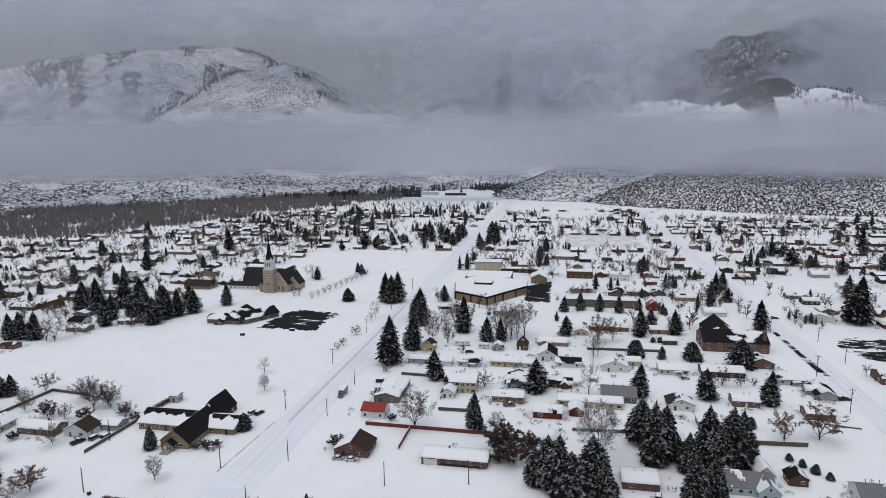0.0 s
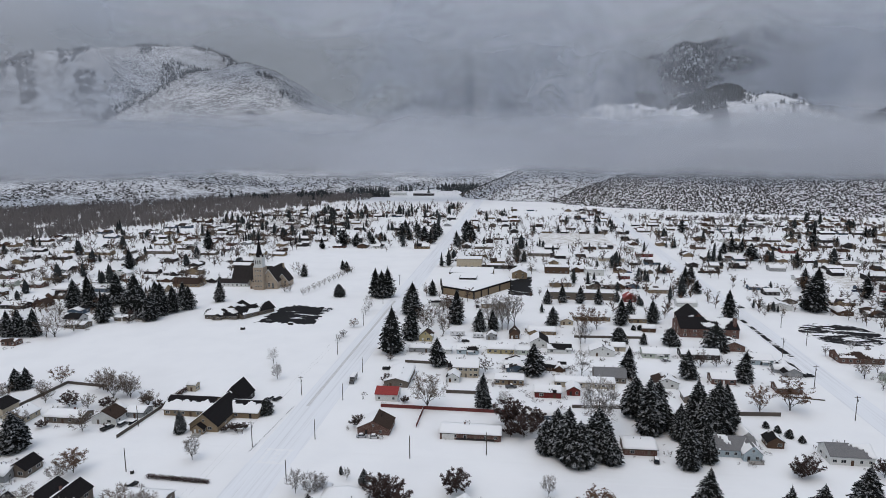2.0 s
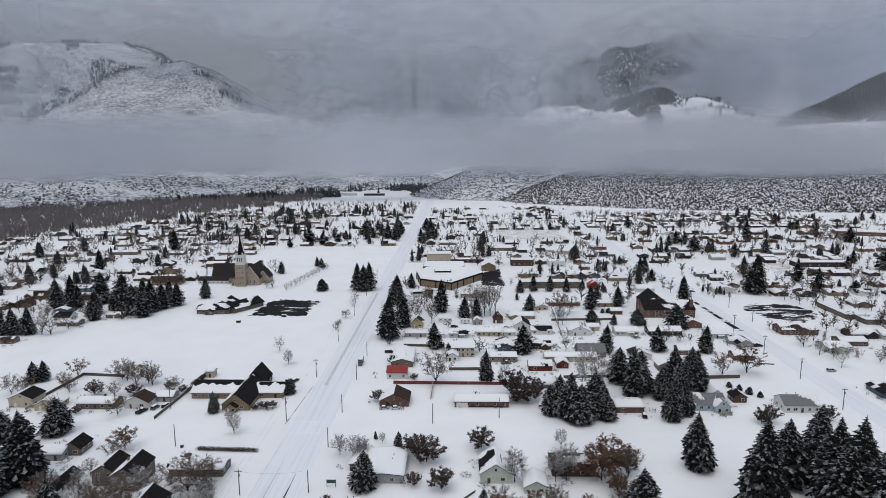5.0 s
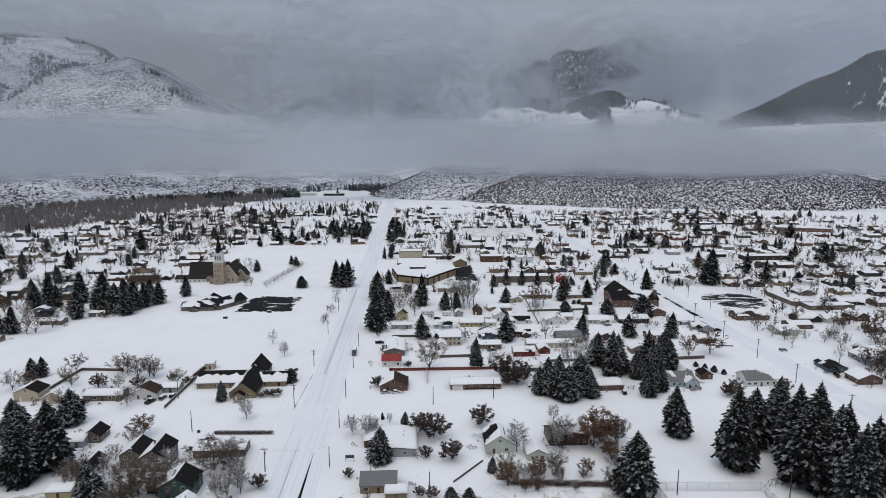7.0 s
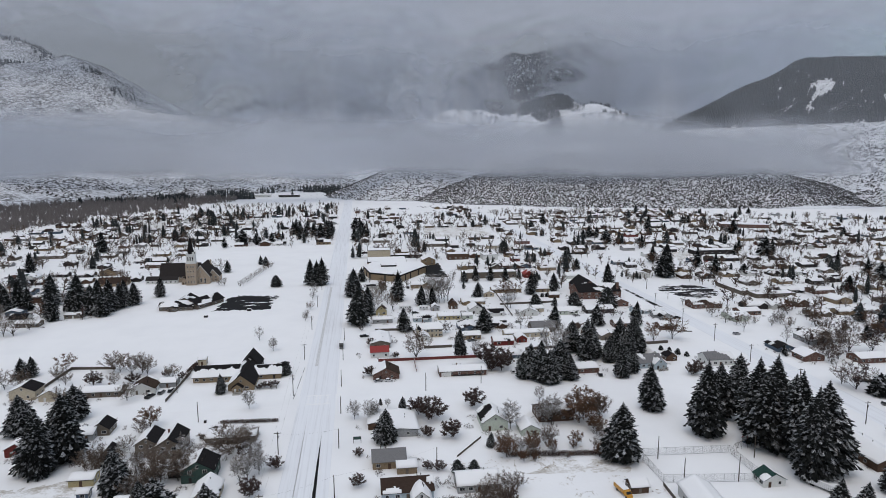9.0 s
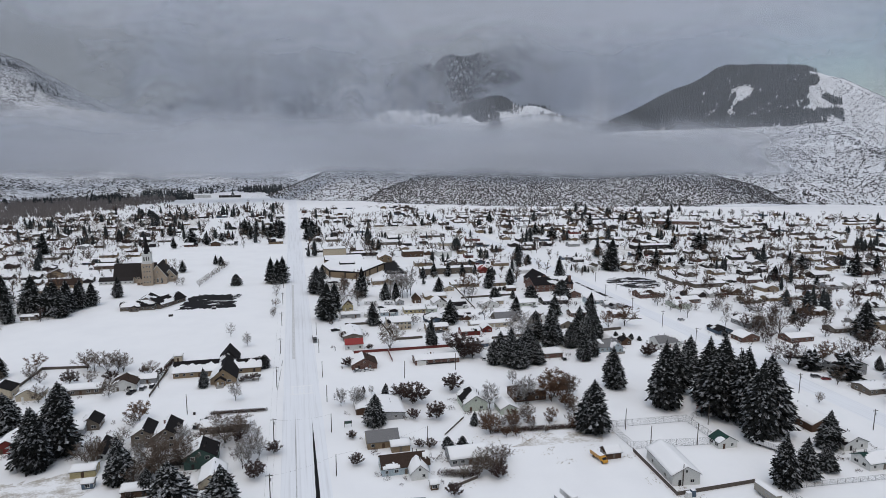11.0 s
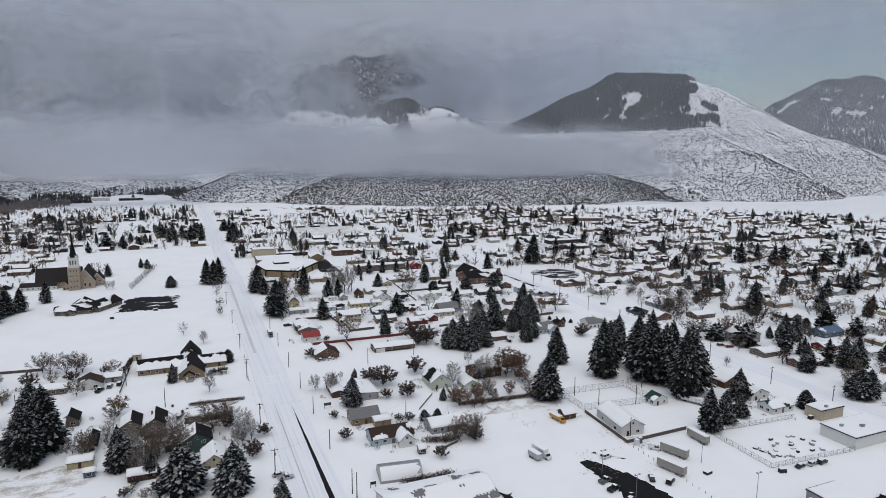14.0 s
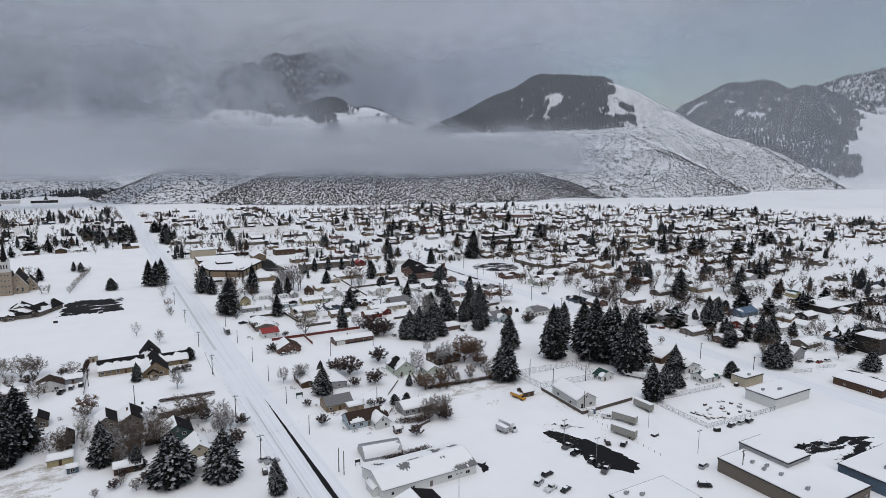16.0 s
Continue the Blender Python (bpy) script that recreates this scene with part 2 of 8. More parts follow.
# ---- mesh helpers ----
class MB:
    """Collects vertices and faces of one part."""

    def __init__(self):
        self.v, self.f, self.m = [], [], []

    def add(self, verts, faces, mat=0):
        o = len(self.v)
        self.v.extend(verts)
        self.f.extend([tuple(i + o for i in q) for q in faces])
        self.m.extend([mat] * len(faces))

    def box(self, x0, x1, y0, y1, z0, z1, mat=0, taper=0.0):
        t = taper
        self.add([(x0, y0, z0), (x1, y0, z0), (x1, y1, z0), (x0, y1, z0), (x0 + t, y0 + t, z1), (x1 - t, y0 + t, z1), (x1 - t, y1 - t, z1), (x0 + t, y1 - t, z1)],
                 [(3, 2, 1, 0), (4, 5, 6, 7), (0, 1, 5, 4), (1, 2, 6, 5), (2, 3, 7, 6), (3, 0, 4, 7)], mat)

    def tube(self, a, b, ra, rb, n=6, mat=0, caps=True):
        a, b = Vector(a), Vector(b)
        q = (b - a).to_track_quat("Z", "Y")
        ring = [q @ Vector((math.cos(6.28318 * k / n), math.sin(6.28318 * k / n), 0)) for k in range(n)]
        v = [tuple(a + r * ra) for r in ring] + [tuple(b + r * rb) for r in ring]
        f = [(k, (k + 1) % n, n + (k + 1) % n, n + k) for k in range(n)]
        if caps:
            f += [tuple(range(n - 1, -1, -1)), tuple(range(n, 2 * n))]
        self.add(v, f, mat)

    def spike(self, a, b, r, n=3, mat=0):
        a, b = Vector(a), Vector(b)
        q = (b - a).to_track_quat("Z", "Y")
        v = [tuple(a + (q @ Vector((math.cos(6.28318 * k / n), math.sin(6.28318 * k / n), 0))) * r) for k in range(n)] + [tuple(b)]
        self.add(v, [(k, (k + 1) % n, n) for k in range(n)], mat)

    def sliver(self, a, b, r, rng, mat=0):
        """A fine twig or leaf: one thin blade from a to b."""
        a, b = Vector(a), Vector(b)
        s = (b - a).cross(Vector((rng.uniform(-0.6, 0.6), rng.uniform(-0.6, 0.6), 1.0)))
        s = s.normalized() * r if s.length > 1e-6 else Vector((r, 0, 0))
        self.add([tuple(a - s), tuple(a + s), tuple(b)], [(0, 1, 2)], mat)

    def spray(self, a, b, w, h, at=0.55):
        """A drooping spray of needles: two blades meeting in a ridge from a to b."""
        a, b = Vector(a), Vector(b)
        d = (b - a).normalized()
        s = d.cross(Vector((0, 0, 1))).normalized()
        c = a.lerp(b, at) - Vector((0, 0, h))
        self.add([tuple(p) for p in (a, b, c + s * w, c - s * w)], [(0, 2, 1), (0, 1, 3)])

    def prism(self, outline, y0, y1, mat=0):
        """Extrudes an outline in x, z along y (outline counter-clockwise seen from -y)."""
        n = len(outline)
        self.add([(x, y0, z) for x, z in outline] + [(x, y1, z) for x, z in outline],
                 [tuple(range(n)), tuple(range(2 * n - 1, n - 1, -1))] + [((k + 1) % n, k, n + k, n + (k + 1) % n) for k in range(n)], mat)

    def slab(self, outline, z0, z1, mat=0):
        n = len(outline)
        self.add([(x, y, z0) for x, y in outline] + [(x, y, z1) for x, y in outline],
                 [tuple(range(n - 1, -1, -1)), tuple(range(n, 2 * n))] + [(k, (k + 1) % n, n + (k + 1) % n, n + k) for k in range(n)], mat)

    def mesh(self, name, mats, smooth=False):
        me = bpy.data.meshes.new(name)
        me.from_pydata(self.v, [], self.f)
        for m in mats:
            me.materials.append(m)
        me.polygons.foreach_set("material_index", self.m)
        if smooth:
            me.polygons.foreach_set("use_smooth", [True] * len(self.f))
        me.update()
        return me


def part(name, mb, mats, parent, label="", m=None, smooth=False):
    """One mesh object under a thing or a part."""
    data = mb.mesh(name, mats if isinstance(mats, (list, tuple)) else [mats], smooth) if isinstance(mb, MB) else mb
    ob = new(name, data)
    ob.parent = parent
    if m is not None:
        ob.matrix_basis = m
    return tagged(ob, label)


def thing(name, m, label, category, group="", kind=""):
    ob = new(name)
    ob.empty_display_size = 0.5
    ob.matrix_basis = m
    return tagged(ob, label, category, group, kind)


def structure(name, mb, mats, label, category, smooth=False, kind="structure"):
    ob = new(name, mb.mesh(name, mats if isinstance(mats, (list, tuple)) else [mats], smooth))
    return tagged(ob, label, category, "", kind)


# ---- ground, roads, lots ----
def ground_sheet():
    xs = [-4800, -3000, -1600, -900] + list(range(-600, 1201, 60)) + [1500, 2200, 3200, 4800]
    ys = [-1500, -900, -600] + list(range(-420, 1201, 60)) + [1600, 2400, 3400, 4900]
    b = MB()
    b.add([(x, y, 0) for y in ys for x in xs], [(j * len(xs) + i, j * len(xs) + i + 1, (j + 1) * len(xs) + i + 1, (j + 1) * len(xs) + i) for j in range(len(ys) - 1) for i in range(len(xs) - 1)])
    return structure("ground", b, M["snow"], "flat valley floor under fresh white snow", "ground")


ground_sheet()


def road(name, x0, y0, x1, y1, width, label, z=0.03, mat=None):
    """A packed-snow street with shallow wheel ruts along it."""
    b = MB()
    L = math.hypot(x1 - x0, y1 - y0)
    n = max(2, int(L / 12))
    ux, uy = (x1 - x0) / L, (y1 - y0) / L
    prof = [(-0.5, -0.04), (-0.46, 0.06), (-0.3, 0.03), (-0.26, -0.01), (-0.2, 0.03), (-0.09, 0.03), (-0.05, -0.01), (0.0, 0.035), (0.05, -0.01), (0.09, 0.03), (0.2, 0.03), (0.26, -0.01), (0.3, 0.03), (0.46, 0.06), (0.5, -0.04)]
    k = len(prof)
    for i in range(n + 1):
        s = L * i / n
        wob = 0.25 * math.sin(s * 0.031 + x0)
        for f, h in prof:
            o = f * width + (wob if abs(f) < 0.4 else 0)
            b.v.append((x0 + ux * s - uy * o, y0 + uy * s + ux * o, z + h))
    for i in range(n):
        for j in range(k - 1):
            b.f.append((i * k + j, (i + 1) * k + j, (i + 1) * k + j + 1, i * k + j + 1))
            b.m.append(0)
    return structure(name, b, mat or M["road"], label, "road", True)


road("road_main", 11.5, -420, 11.5, 1180, 17, "wide straight main street under packed tyre-tracked snow")
road("road_east", 252, -420, 252, 900, 13, "straight residential street under packed snow", 0.02)
road("road_cross", -330, -6, 900, -6, 12, "cross street under packed snow", 0.012, M["snow"])


def lot(name, outline, mat, label, z=0.03, step=1.1, rough=4.0):
    rng = random.Random(len(label) * 7 + int(abs(outline[0][0])))
    c = Vector((sum(p[0] for p in outline) / len(outline), sum(p[1] for p in outline) / len(outline)))
    ragged = []
    for (ax, ay), (bx, by) in zip(outline, outline[1:] + outline[:1]):
        n = max(1, int(math.hypot(bx - ax, by - ay) / step))
        for k in range(n):
            p = Vector((ax + (bx - ax) * k / n, ay + (by - ay) * k / n))
            q = c - p
            ragged.append(tuple(p + q * min(0.5, rough * (rng.random() ** 2.2) / max(1.0, q.length)) + Vector((rng.uniform(-0.3, 0.3), rng.uniform(-0.3, 0.3))) * min(1.0, rough)))
    b = MB()
    b.v = [(x, y, z) for x, y in ragged] + [(c.x, c.y, z)]
    b.f = [(k, (k + 1) % len(ragged), len(ragged)) for k in range(len(ragged))]
    b.m = [0] * len(ragged)
    return structure(name, b, M[mat], label, "parking lot")


lot("lot_church", [(-74, 166), (-46, 166), (-32, 165), (-33, 193), (-35, 211), (-64, 216), (-70, 207)], "lot", "wet black church parking lot half clear of snow", 0.03, 2.0, 5.0)
lot("lot_east", [(297 + 23.5 * math.cos(0.35 * k), 181 + 25 * math.sin(0.35 * k)) for k in range(18)], "lot_patchy", "round dark parking lot streaked with snow", 0.03, 2.0, 2.0)
lot("lot_hall", [(92, 262), (112, 262), (112, 338), (92, 318)], "lot", "dark parking lot beside the hall with melted snow")
lot("meadow_west", [(-98, -70), (-70, -66), (-58, -80), (-66, -95), (-90, -120), (-125, -110), (-120, -80)], "meadow", "straw-coloured grass under thin snow", 0.03, 1.5, 5.0)
lot("meadow_middle", [(360, 310), (400, 316), (404, 372), (362, 368)], "meadow", "straw-coloured grass under thin snow", 0.03, 2.5, 8.0)
lot("meadow_north", [(120, 515), (215, 520), (210, 640), (125, 630)], "meadow", "straw-coloured grass under thin snow", 0.03, 2.5, 9.0)
lot("meadow_river", [(-330, 640), (-130, 640), (-120, 800), (-300, 810)], "meadow", "straw-coloured grass under thin snow", 0.03, 3.0, 15.0)
lot("meadow_lot", [(88, -84), (126, -88), (132, -78), (104, -76)], "meadow", "straw-coloured grass under thin snow", 0.03, 1.5, 3.0)

# ---- hills ----
CX, CY = 40.0, -270.0


def crest_height(X, Y, crests):
    """Height of a range of hills that falls away from its crest lines."""
    H = np.full(X.shape, -80.0)
    for slope, pts in crests:
        for (ax, ay, az), (bx, by, bz) in zip(pts[:-1], pts[1:]):
            dx, dy = bx - ax, by - ay
            t = np.clip(((X - ax) * dx + (Y - ay) * dy) / (dx * dx + dy * dy), 0, 1)
            d = np.hypot(X - ax - t * dx, Y - ay - t * dy)
            d = np.sqrt(d * d + 35.0 ** 2) - 35.0
            H = np.maximum(H, az + t * (bz - az) - slope * d)
    return H


def ripple(X, Y, seed, size):
    rng = np.random.RandomState(seed)
    out = np.zeros(X.shape)
    for o in range(3):
        for _ in range(4):
            a, ph = rng.uniform(0, 6.28), rng.uniform(0, 6.28)
            k = 6.28 / (size / 2 ** o)
            out += np.sin(k * (X * math.cos(a) + Y * math.sin(a)) + ph + 1.3 * np.sin(k * 0.6 * (Y * math.cos(a) - X * math.sin(a)) + ph)) / 2 ** o / 4
    return out


HILLS = {}


def hill(name, crests, box, step, amp, mats, label, seed):
    x0, x1, y0, y1 = box
    xs, ys = np.arange(x0, x1 + 1, step), np.arange(y0, y1 + 1, step)
    X, Y = np.meshgrid(xs, ys)

    def height(x, y):
        h = crest_height(x, y, crests)
        return h + amp * ripple(x, y, seed, 420) * np.clip(h / 80, 0.05, 1)

    Z = height(X, Y)
    HILLS[name] = height
    nx = len(xs)
    b = MB()
    b.v = [tuple(p) for p in np.stack([X.ravel(), Y.ravel(), np.maximum(Z, -6).ravel()], 1).tolist()]
    keep = (Z > -6)
    for j in range(len(ys) - 1):
        for i in range(nx - 1):
            if keep[j, i] or keep[j + 1, i] or keep[j, i + 1] or keep[j + 1, i + 1]:
                b.f.append((j * nx + i, j * nx + i + 1, (j + 1) * nx + i + 1, (j + 1) * nx + i))
                b.m.append(0)
    return structure(name, b, mats, label, "hill", True)


def hill_snow(name, dark, amount, scale, cut=0.52):
    m, n, b = material(name, 0.85, 0, 0.1)
    p = n.position()
    k = n.noise(p, scale, 5, 0.65)
    g = n.noise(p, scale * 0.12, 3)
    f = n.math("MULTIPLY", n.ramp(k, cut, cut + 0.14), n.ramp(g, 0.30, 0.65, 0.3, 1.0))
    n.link(n.mix(n.math("MULTIPLY", f, amount), (0.74, 0.76, 0.80), dark), b.inputs["Base Color"])
    bump(n, b, k, 0.25, 1.2)
    return m


M["hill"] = hill_snow("snowy_hillside", (0.10, 0.092, 0.085), 0.75, 0.22, 0.55)
# Denser brush; the added darkness also carries the cloud's shade on these slopes.
M["brushy_shaded"] = hill_snow("brushy_shaded_hillside", (0.085, 0.08, 0.078), 0.95, 0.12, 0.43)
M["forest_floor"] = hill_snow("forested_slope", (0.035, 0.04, 0.042), 0.97, 0.03, 0.40)

hill("hill_bench_west", [(0.42, [(20, 1300, 10), (155, 1320, 73), (328, 1455, 130), (505, 1555, 185), (620, 1750, 240)])], (-250, 1000, 1000, 2100), 14, 9, M["hill"], "low snowy sagebrush hill at the valley edge", 3)
hill("hill_bench_east", [(0.27, [(395, 1230, 62), (600, 1290, 102), (795, 1260, 106), (935, 1130, 80), (1000, 960, 4)]), (0.4, [(600, 1290, 118), (760, 1600, 200)])], (100, 1400, 760, 1900), 14, 8, M["hill"], "broad snowy hill dotted with sagebrush", 4)
hill("hill_knob", [(0.5, [(315, 2102, 198), (399, 2042, 263), (487, 2030, 271), (601, 1905, 225), (647, 1843, 265), (703, 1775, 278), (755, 1706, 251), (798, 1691, 259), (854, 1670, 235), (925, 1641, 198), (1014, 1599, 132)])], (0, 1500, 1200, 2600), 20, 12, M["hill"], "rounded hill, half dark forest and half snow", 5)
hill("mountain_summit", [(0.5, [(447, 4097, 363), (650, 4077, 499), (875, 4043, 660), (1150, 3985, 747), (1406, 3913, 782), (1652, 3934, 806)]), (0.5, [(1150, 3985, 747), (1180, 3400, 430), (1100, 3000, 250)])], (-500, 2600, 2700, 4700), 40, 30, M["forest_floor"], "high forested mountain with snow chutes in the mist", 6)
hill("hill_west", [(0.55, [(-1414, 2152, 287), (-1376, 2352, 371), (-1317, 2500, 457), (-1180, 2624, 512), (-1076, 2670, 468), (-969, 2713, 385), (-779, 2724, 255)]), (0.5, [(-1180, 2624, 512), (-1000, 2300, 300), (-950, 2100, 180)])], (-2300, 0, 1500, 3600), 30, 16, M["brushy_shaded"], "bare snowy hill with a dark tree line", 7)
hill("mountain_west", [(0.55, [(-2685, 2223, 494), (-2515, 2408, 497), (-2309, 2601, 567), (-1981, 2856, 637), (-1892, 2975, 660), (-1638, 3179, 659), (-1420, 3284, 515)]), (0.5, [(-1995, 2211, 292), (-1936, 2391, 384), (-1846, 2460, 346), (-1882, 2802, 592)])], (-3600, -600, 1300, 4200), 40, 24, M["brushy_shaded"], "long snowy mountain ridge under low cloud", 8)
hill("hill_river", [(0.22, [(-1600, 900, 120), (-1249, 1150, 105), (-954, 1400, 100), (-574, 1710, 90), (-321, 1880, 80), (-60, 1950, 75)])], (-2100, 300, 600, 2500), 25, 10, M["brushy_shaded"], "low snowy sagebrush slope beyond the river woods", 9)
hill("mountain_cone", [(0.6, [(1300, 2350, 160), (1416, 2182, 252), (1573, 1962, 368), (1626, 1797, 415), (1697, 1538, 395), (1681, 1485, 378), (1798, 1290, 261), (1917, 1091, 165), (1999, 931, 78), (2050, 790, -5)]), (0.5, [(1681, 1485, 378), (1391, 1140, 184), (1120, 900, 30)])], (700, 2900, 500, 2900), 20, 12, M["hill"], "steep snowy peak with a forested shoulder", 10)
hill("mountain_east", [(0.55, [(2832, 2002, 358), (2946, 1853, 464), (3021, 1746, 479), (3093, 1635, 431), (3132, 1571, 433), (3174, 1395, 336), (3192, 1249, 289), (3219, 936, 120)])], (2200, 4000, 400, 2900), 30, 20, M["hill"], "distant hill with forest on its near side", 11)
hill("mountain_east_far", [(0.5, [(3700, 2300, 430), (3805, 2005, 480), (3917, 1807, 552), (4001, 1644, 589), (4133, 1344, 640), (4300, 900, 500)])], (2900, 4800, 300, 3000), 45, 25, M["forest_floor"], "far snowy mountain with patches of forest", 12)
hill("mountain_valley_head", [(0.5, [(-823, 3841, 300), (-553, 3991, 450), (-265, 4122, 540), (41, 4134, 510), (344, 4024, 380)])], (-1800, 1300, 2700, 4700), 45, 25, M["forest_floor"], "dim forested mountain closing the valley in the mist", 13)


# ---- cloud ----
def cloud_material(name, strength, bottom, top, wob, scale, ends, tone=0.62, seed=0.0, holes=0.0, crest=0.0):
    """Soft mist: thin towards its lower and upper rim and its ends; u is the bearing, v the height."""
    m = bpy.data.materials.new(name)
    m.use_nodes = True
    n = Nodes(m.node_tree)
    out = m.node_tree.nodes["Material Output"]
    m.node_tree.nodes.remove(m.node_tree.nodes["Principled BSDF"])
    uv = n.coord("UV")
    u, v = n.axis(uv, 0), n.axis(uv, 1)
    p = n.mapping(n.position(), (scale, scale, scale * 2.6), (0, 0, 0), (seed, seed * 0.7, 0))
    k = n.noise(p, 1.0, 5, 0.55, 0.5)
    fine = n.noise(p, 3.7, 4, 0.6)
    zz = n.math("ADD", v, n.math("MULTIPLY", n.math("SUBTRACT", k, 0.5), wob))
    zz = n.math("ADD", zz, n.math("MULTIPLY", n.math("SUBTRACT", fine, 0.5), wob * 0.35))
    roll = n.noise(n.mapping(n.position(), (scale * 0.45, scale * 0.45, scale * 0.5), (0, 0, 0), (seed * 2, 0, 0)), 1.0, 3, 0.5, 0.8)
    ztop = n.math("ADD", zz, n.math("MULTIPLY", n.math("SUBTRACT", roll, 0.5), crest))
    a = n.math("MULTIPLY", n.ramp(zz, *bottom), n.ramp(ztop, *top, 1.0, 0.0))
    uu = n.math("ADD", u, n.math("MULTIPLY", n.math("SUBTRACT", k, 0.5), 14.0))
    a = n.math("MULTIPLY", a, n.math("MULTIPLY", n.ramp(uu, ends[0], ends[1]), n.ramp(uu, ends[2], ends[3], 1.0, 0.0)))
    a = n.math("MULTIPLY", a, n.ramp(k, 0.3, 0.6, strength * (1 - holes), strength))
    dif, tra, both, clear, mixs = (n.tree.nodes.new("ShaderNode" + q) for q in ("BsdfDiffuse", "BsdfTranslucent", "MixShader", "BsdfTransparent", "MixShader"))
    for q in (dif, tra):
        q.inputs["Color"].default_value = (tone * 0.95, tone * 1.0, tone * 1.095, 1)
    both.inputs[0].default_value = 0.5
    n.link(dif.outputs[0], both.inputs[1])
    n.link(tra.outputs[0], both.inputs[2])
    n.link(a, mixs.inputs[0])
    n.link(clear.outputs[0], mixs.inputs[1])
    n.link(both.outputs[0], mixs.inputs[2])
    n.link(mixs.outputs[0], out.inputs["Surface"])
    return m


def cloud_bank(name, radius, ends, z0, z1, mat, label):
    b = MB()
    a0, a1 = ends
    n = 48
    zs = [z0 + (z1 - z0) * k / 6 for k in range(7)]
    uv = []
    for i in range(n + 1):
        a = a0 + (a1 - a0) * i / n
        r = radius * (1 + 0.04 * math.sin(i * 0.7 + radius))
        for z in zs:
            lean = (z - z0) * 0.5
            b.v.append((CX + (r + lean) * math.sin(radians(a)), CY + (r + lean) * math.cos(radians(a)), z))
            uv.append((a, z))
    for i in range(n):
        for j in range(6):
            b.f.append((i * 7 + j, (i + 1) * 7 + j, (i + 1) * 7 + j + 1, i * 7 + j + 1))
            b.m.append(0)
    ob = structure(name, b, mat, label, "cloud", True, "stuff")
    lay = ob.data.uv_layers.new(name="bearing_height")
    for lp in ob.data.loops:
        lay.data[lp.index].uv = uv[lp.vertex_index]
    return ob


cloud_bank("cloud_bank", 1420, (-80, 62), 30, 330, cloud_material("mist_front", 0.90, (44, 76), (125, 200), 34, 0.004, (-90, -85, 34, 48), tone=0.66, seed=1.0, holes=0.06, crest=150), "grey stratus bank lying along the foot of the hills")
cloud_bank("cloud_bank", 1650, (-80, 62), 30, 400, cloud_material("mist_middle", 0.84, (55, 100), (125, 205), 50, 0.0034, (-90, -85, 31, 45), tone=0.67, seed=5.0, holes=0.2, crest=190), "grey stratus bank lying along the foot of the hills")
# Added translucent sheets; their grey tone stands in for distance haze.
cloud_bank("cloud_haze", 1340, (-80, 78), -5, 1000, cloud_material("thin_haze", 0.24, (4, 80), (600, 990), 40, 0.002, (-90, -85, 80, 90), tone=0.70, seed=3.0, holes=0.3), "thin translucent haze sheet before the hills")
cloud_bank("cloud_haze", 2050, (-80, -13), -20, 1000, cloud_material("west_haze", 0.36, (0, 60), (600, 990), 60, 0.002, (-90, -85, -34, -19), tone=0.66, seed=63.0, holes=0.15), "grey translucent haze sheet before the western ridge")
cloud_bank("cloud_wisp", 1560, (-3, 24), 90, 460, cloud_material("rising_wisp", 0.62, (90, 170), (230, 420), 150, 0.0045, (0, 6, 11, 20), tone=0.70, seed=72.0, holes=0.8, crest=260), "pale wisp of cloud rising off the stratus bank")
# East sheet: distance haze laid over the hills as a tinted veil.
cloud_bank("cloud_haze", 2300, (44, 80), -20, 1000, cloud_material("east_haze", 0.30, (-40, 60), (600, 990), 60, 0.002, (46, 50, 84, 90), tone=0.64, seed=83.0, holes=0.1), "thin blue-grey translucent haze sheet before the eastern hills")
cloud_bank("cloud_bank", 1900, (-80, 15), 30, 480, cloud_material("mist_back", 0.76, (60, 120), (150, 250), 70, 0.003, (-90, -85, 0, 13), tone=0.68, seed=9.0, holes=0.35, crest=260), "grey stratus bank lying along the foot of the hills")
cloud_bank("cloud_veil", 2800, (-20, 78), 60, 1700, cloud_material("high_veil", 0.94, (450, 840), (1250, 1680), 300, 0.0018, (-17, -5, 46, 66), tone=0.80, seed=14.0, holes=0.1), "grey cloud deck veiling the summits")
cloud_bank("cloud_veil", 2600, (-80, -3), 60, 1700, cloud_material("west_deck", 0.94, (500, 740), (1250, 1680), 190, 0.0026, (-90, -85, -16, -5), tone=0.78, seed=33.0, holes=0.15), "grey cloud deck over the western ridge")
cloud_bank("cloud_veil", 3180, (-25, 20), -20, 1900, cloud_material("valley_cloud", 0.84, (-100, 120), (1450, 1880), 260, 0.0026, (-17, -9, 5, 16), tone=0.80, seed=41.0, holes=0.35), "cloud filling the head of the valley")
cloud_bank("cloud_veil", 3240, (9, 55), -20, 1900, cloud_material("shoulder_cloud", 0.95, (-100, 120), (1450, 1880), 260, 0.0026, (14, 22, 36, 47), tone=0.80, seed=47.0, holes=0.15), "cloud hiding the summit's far shoulder")


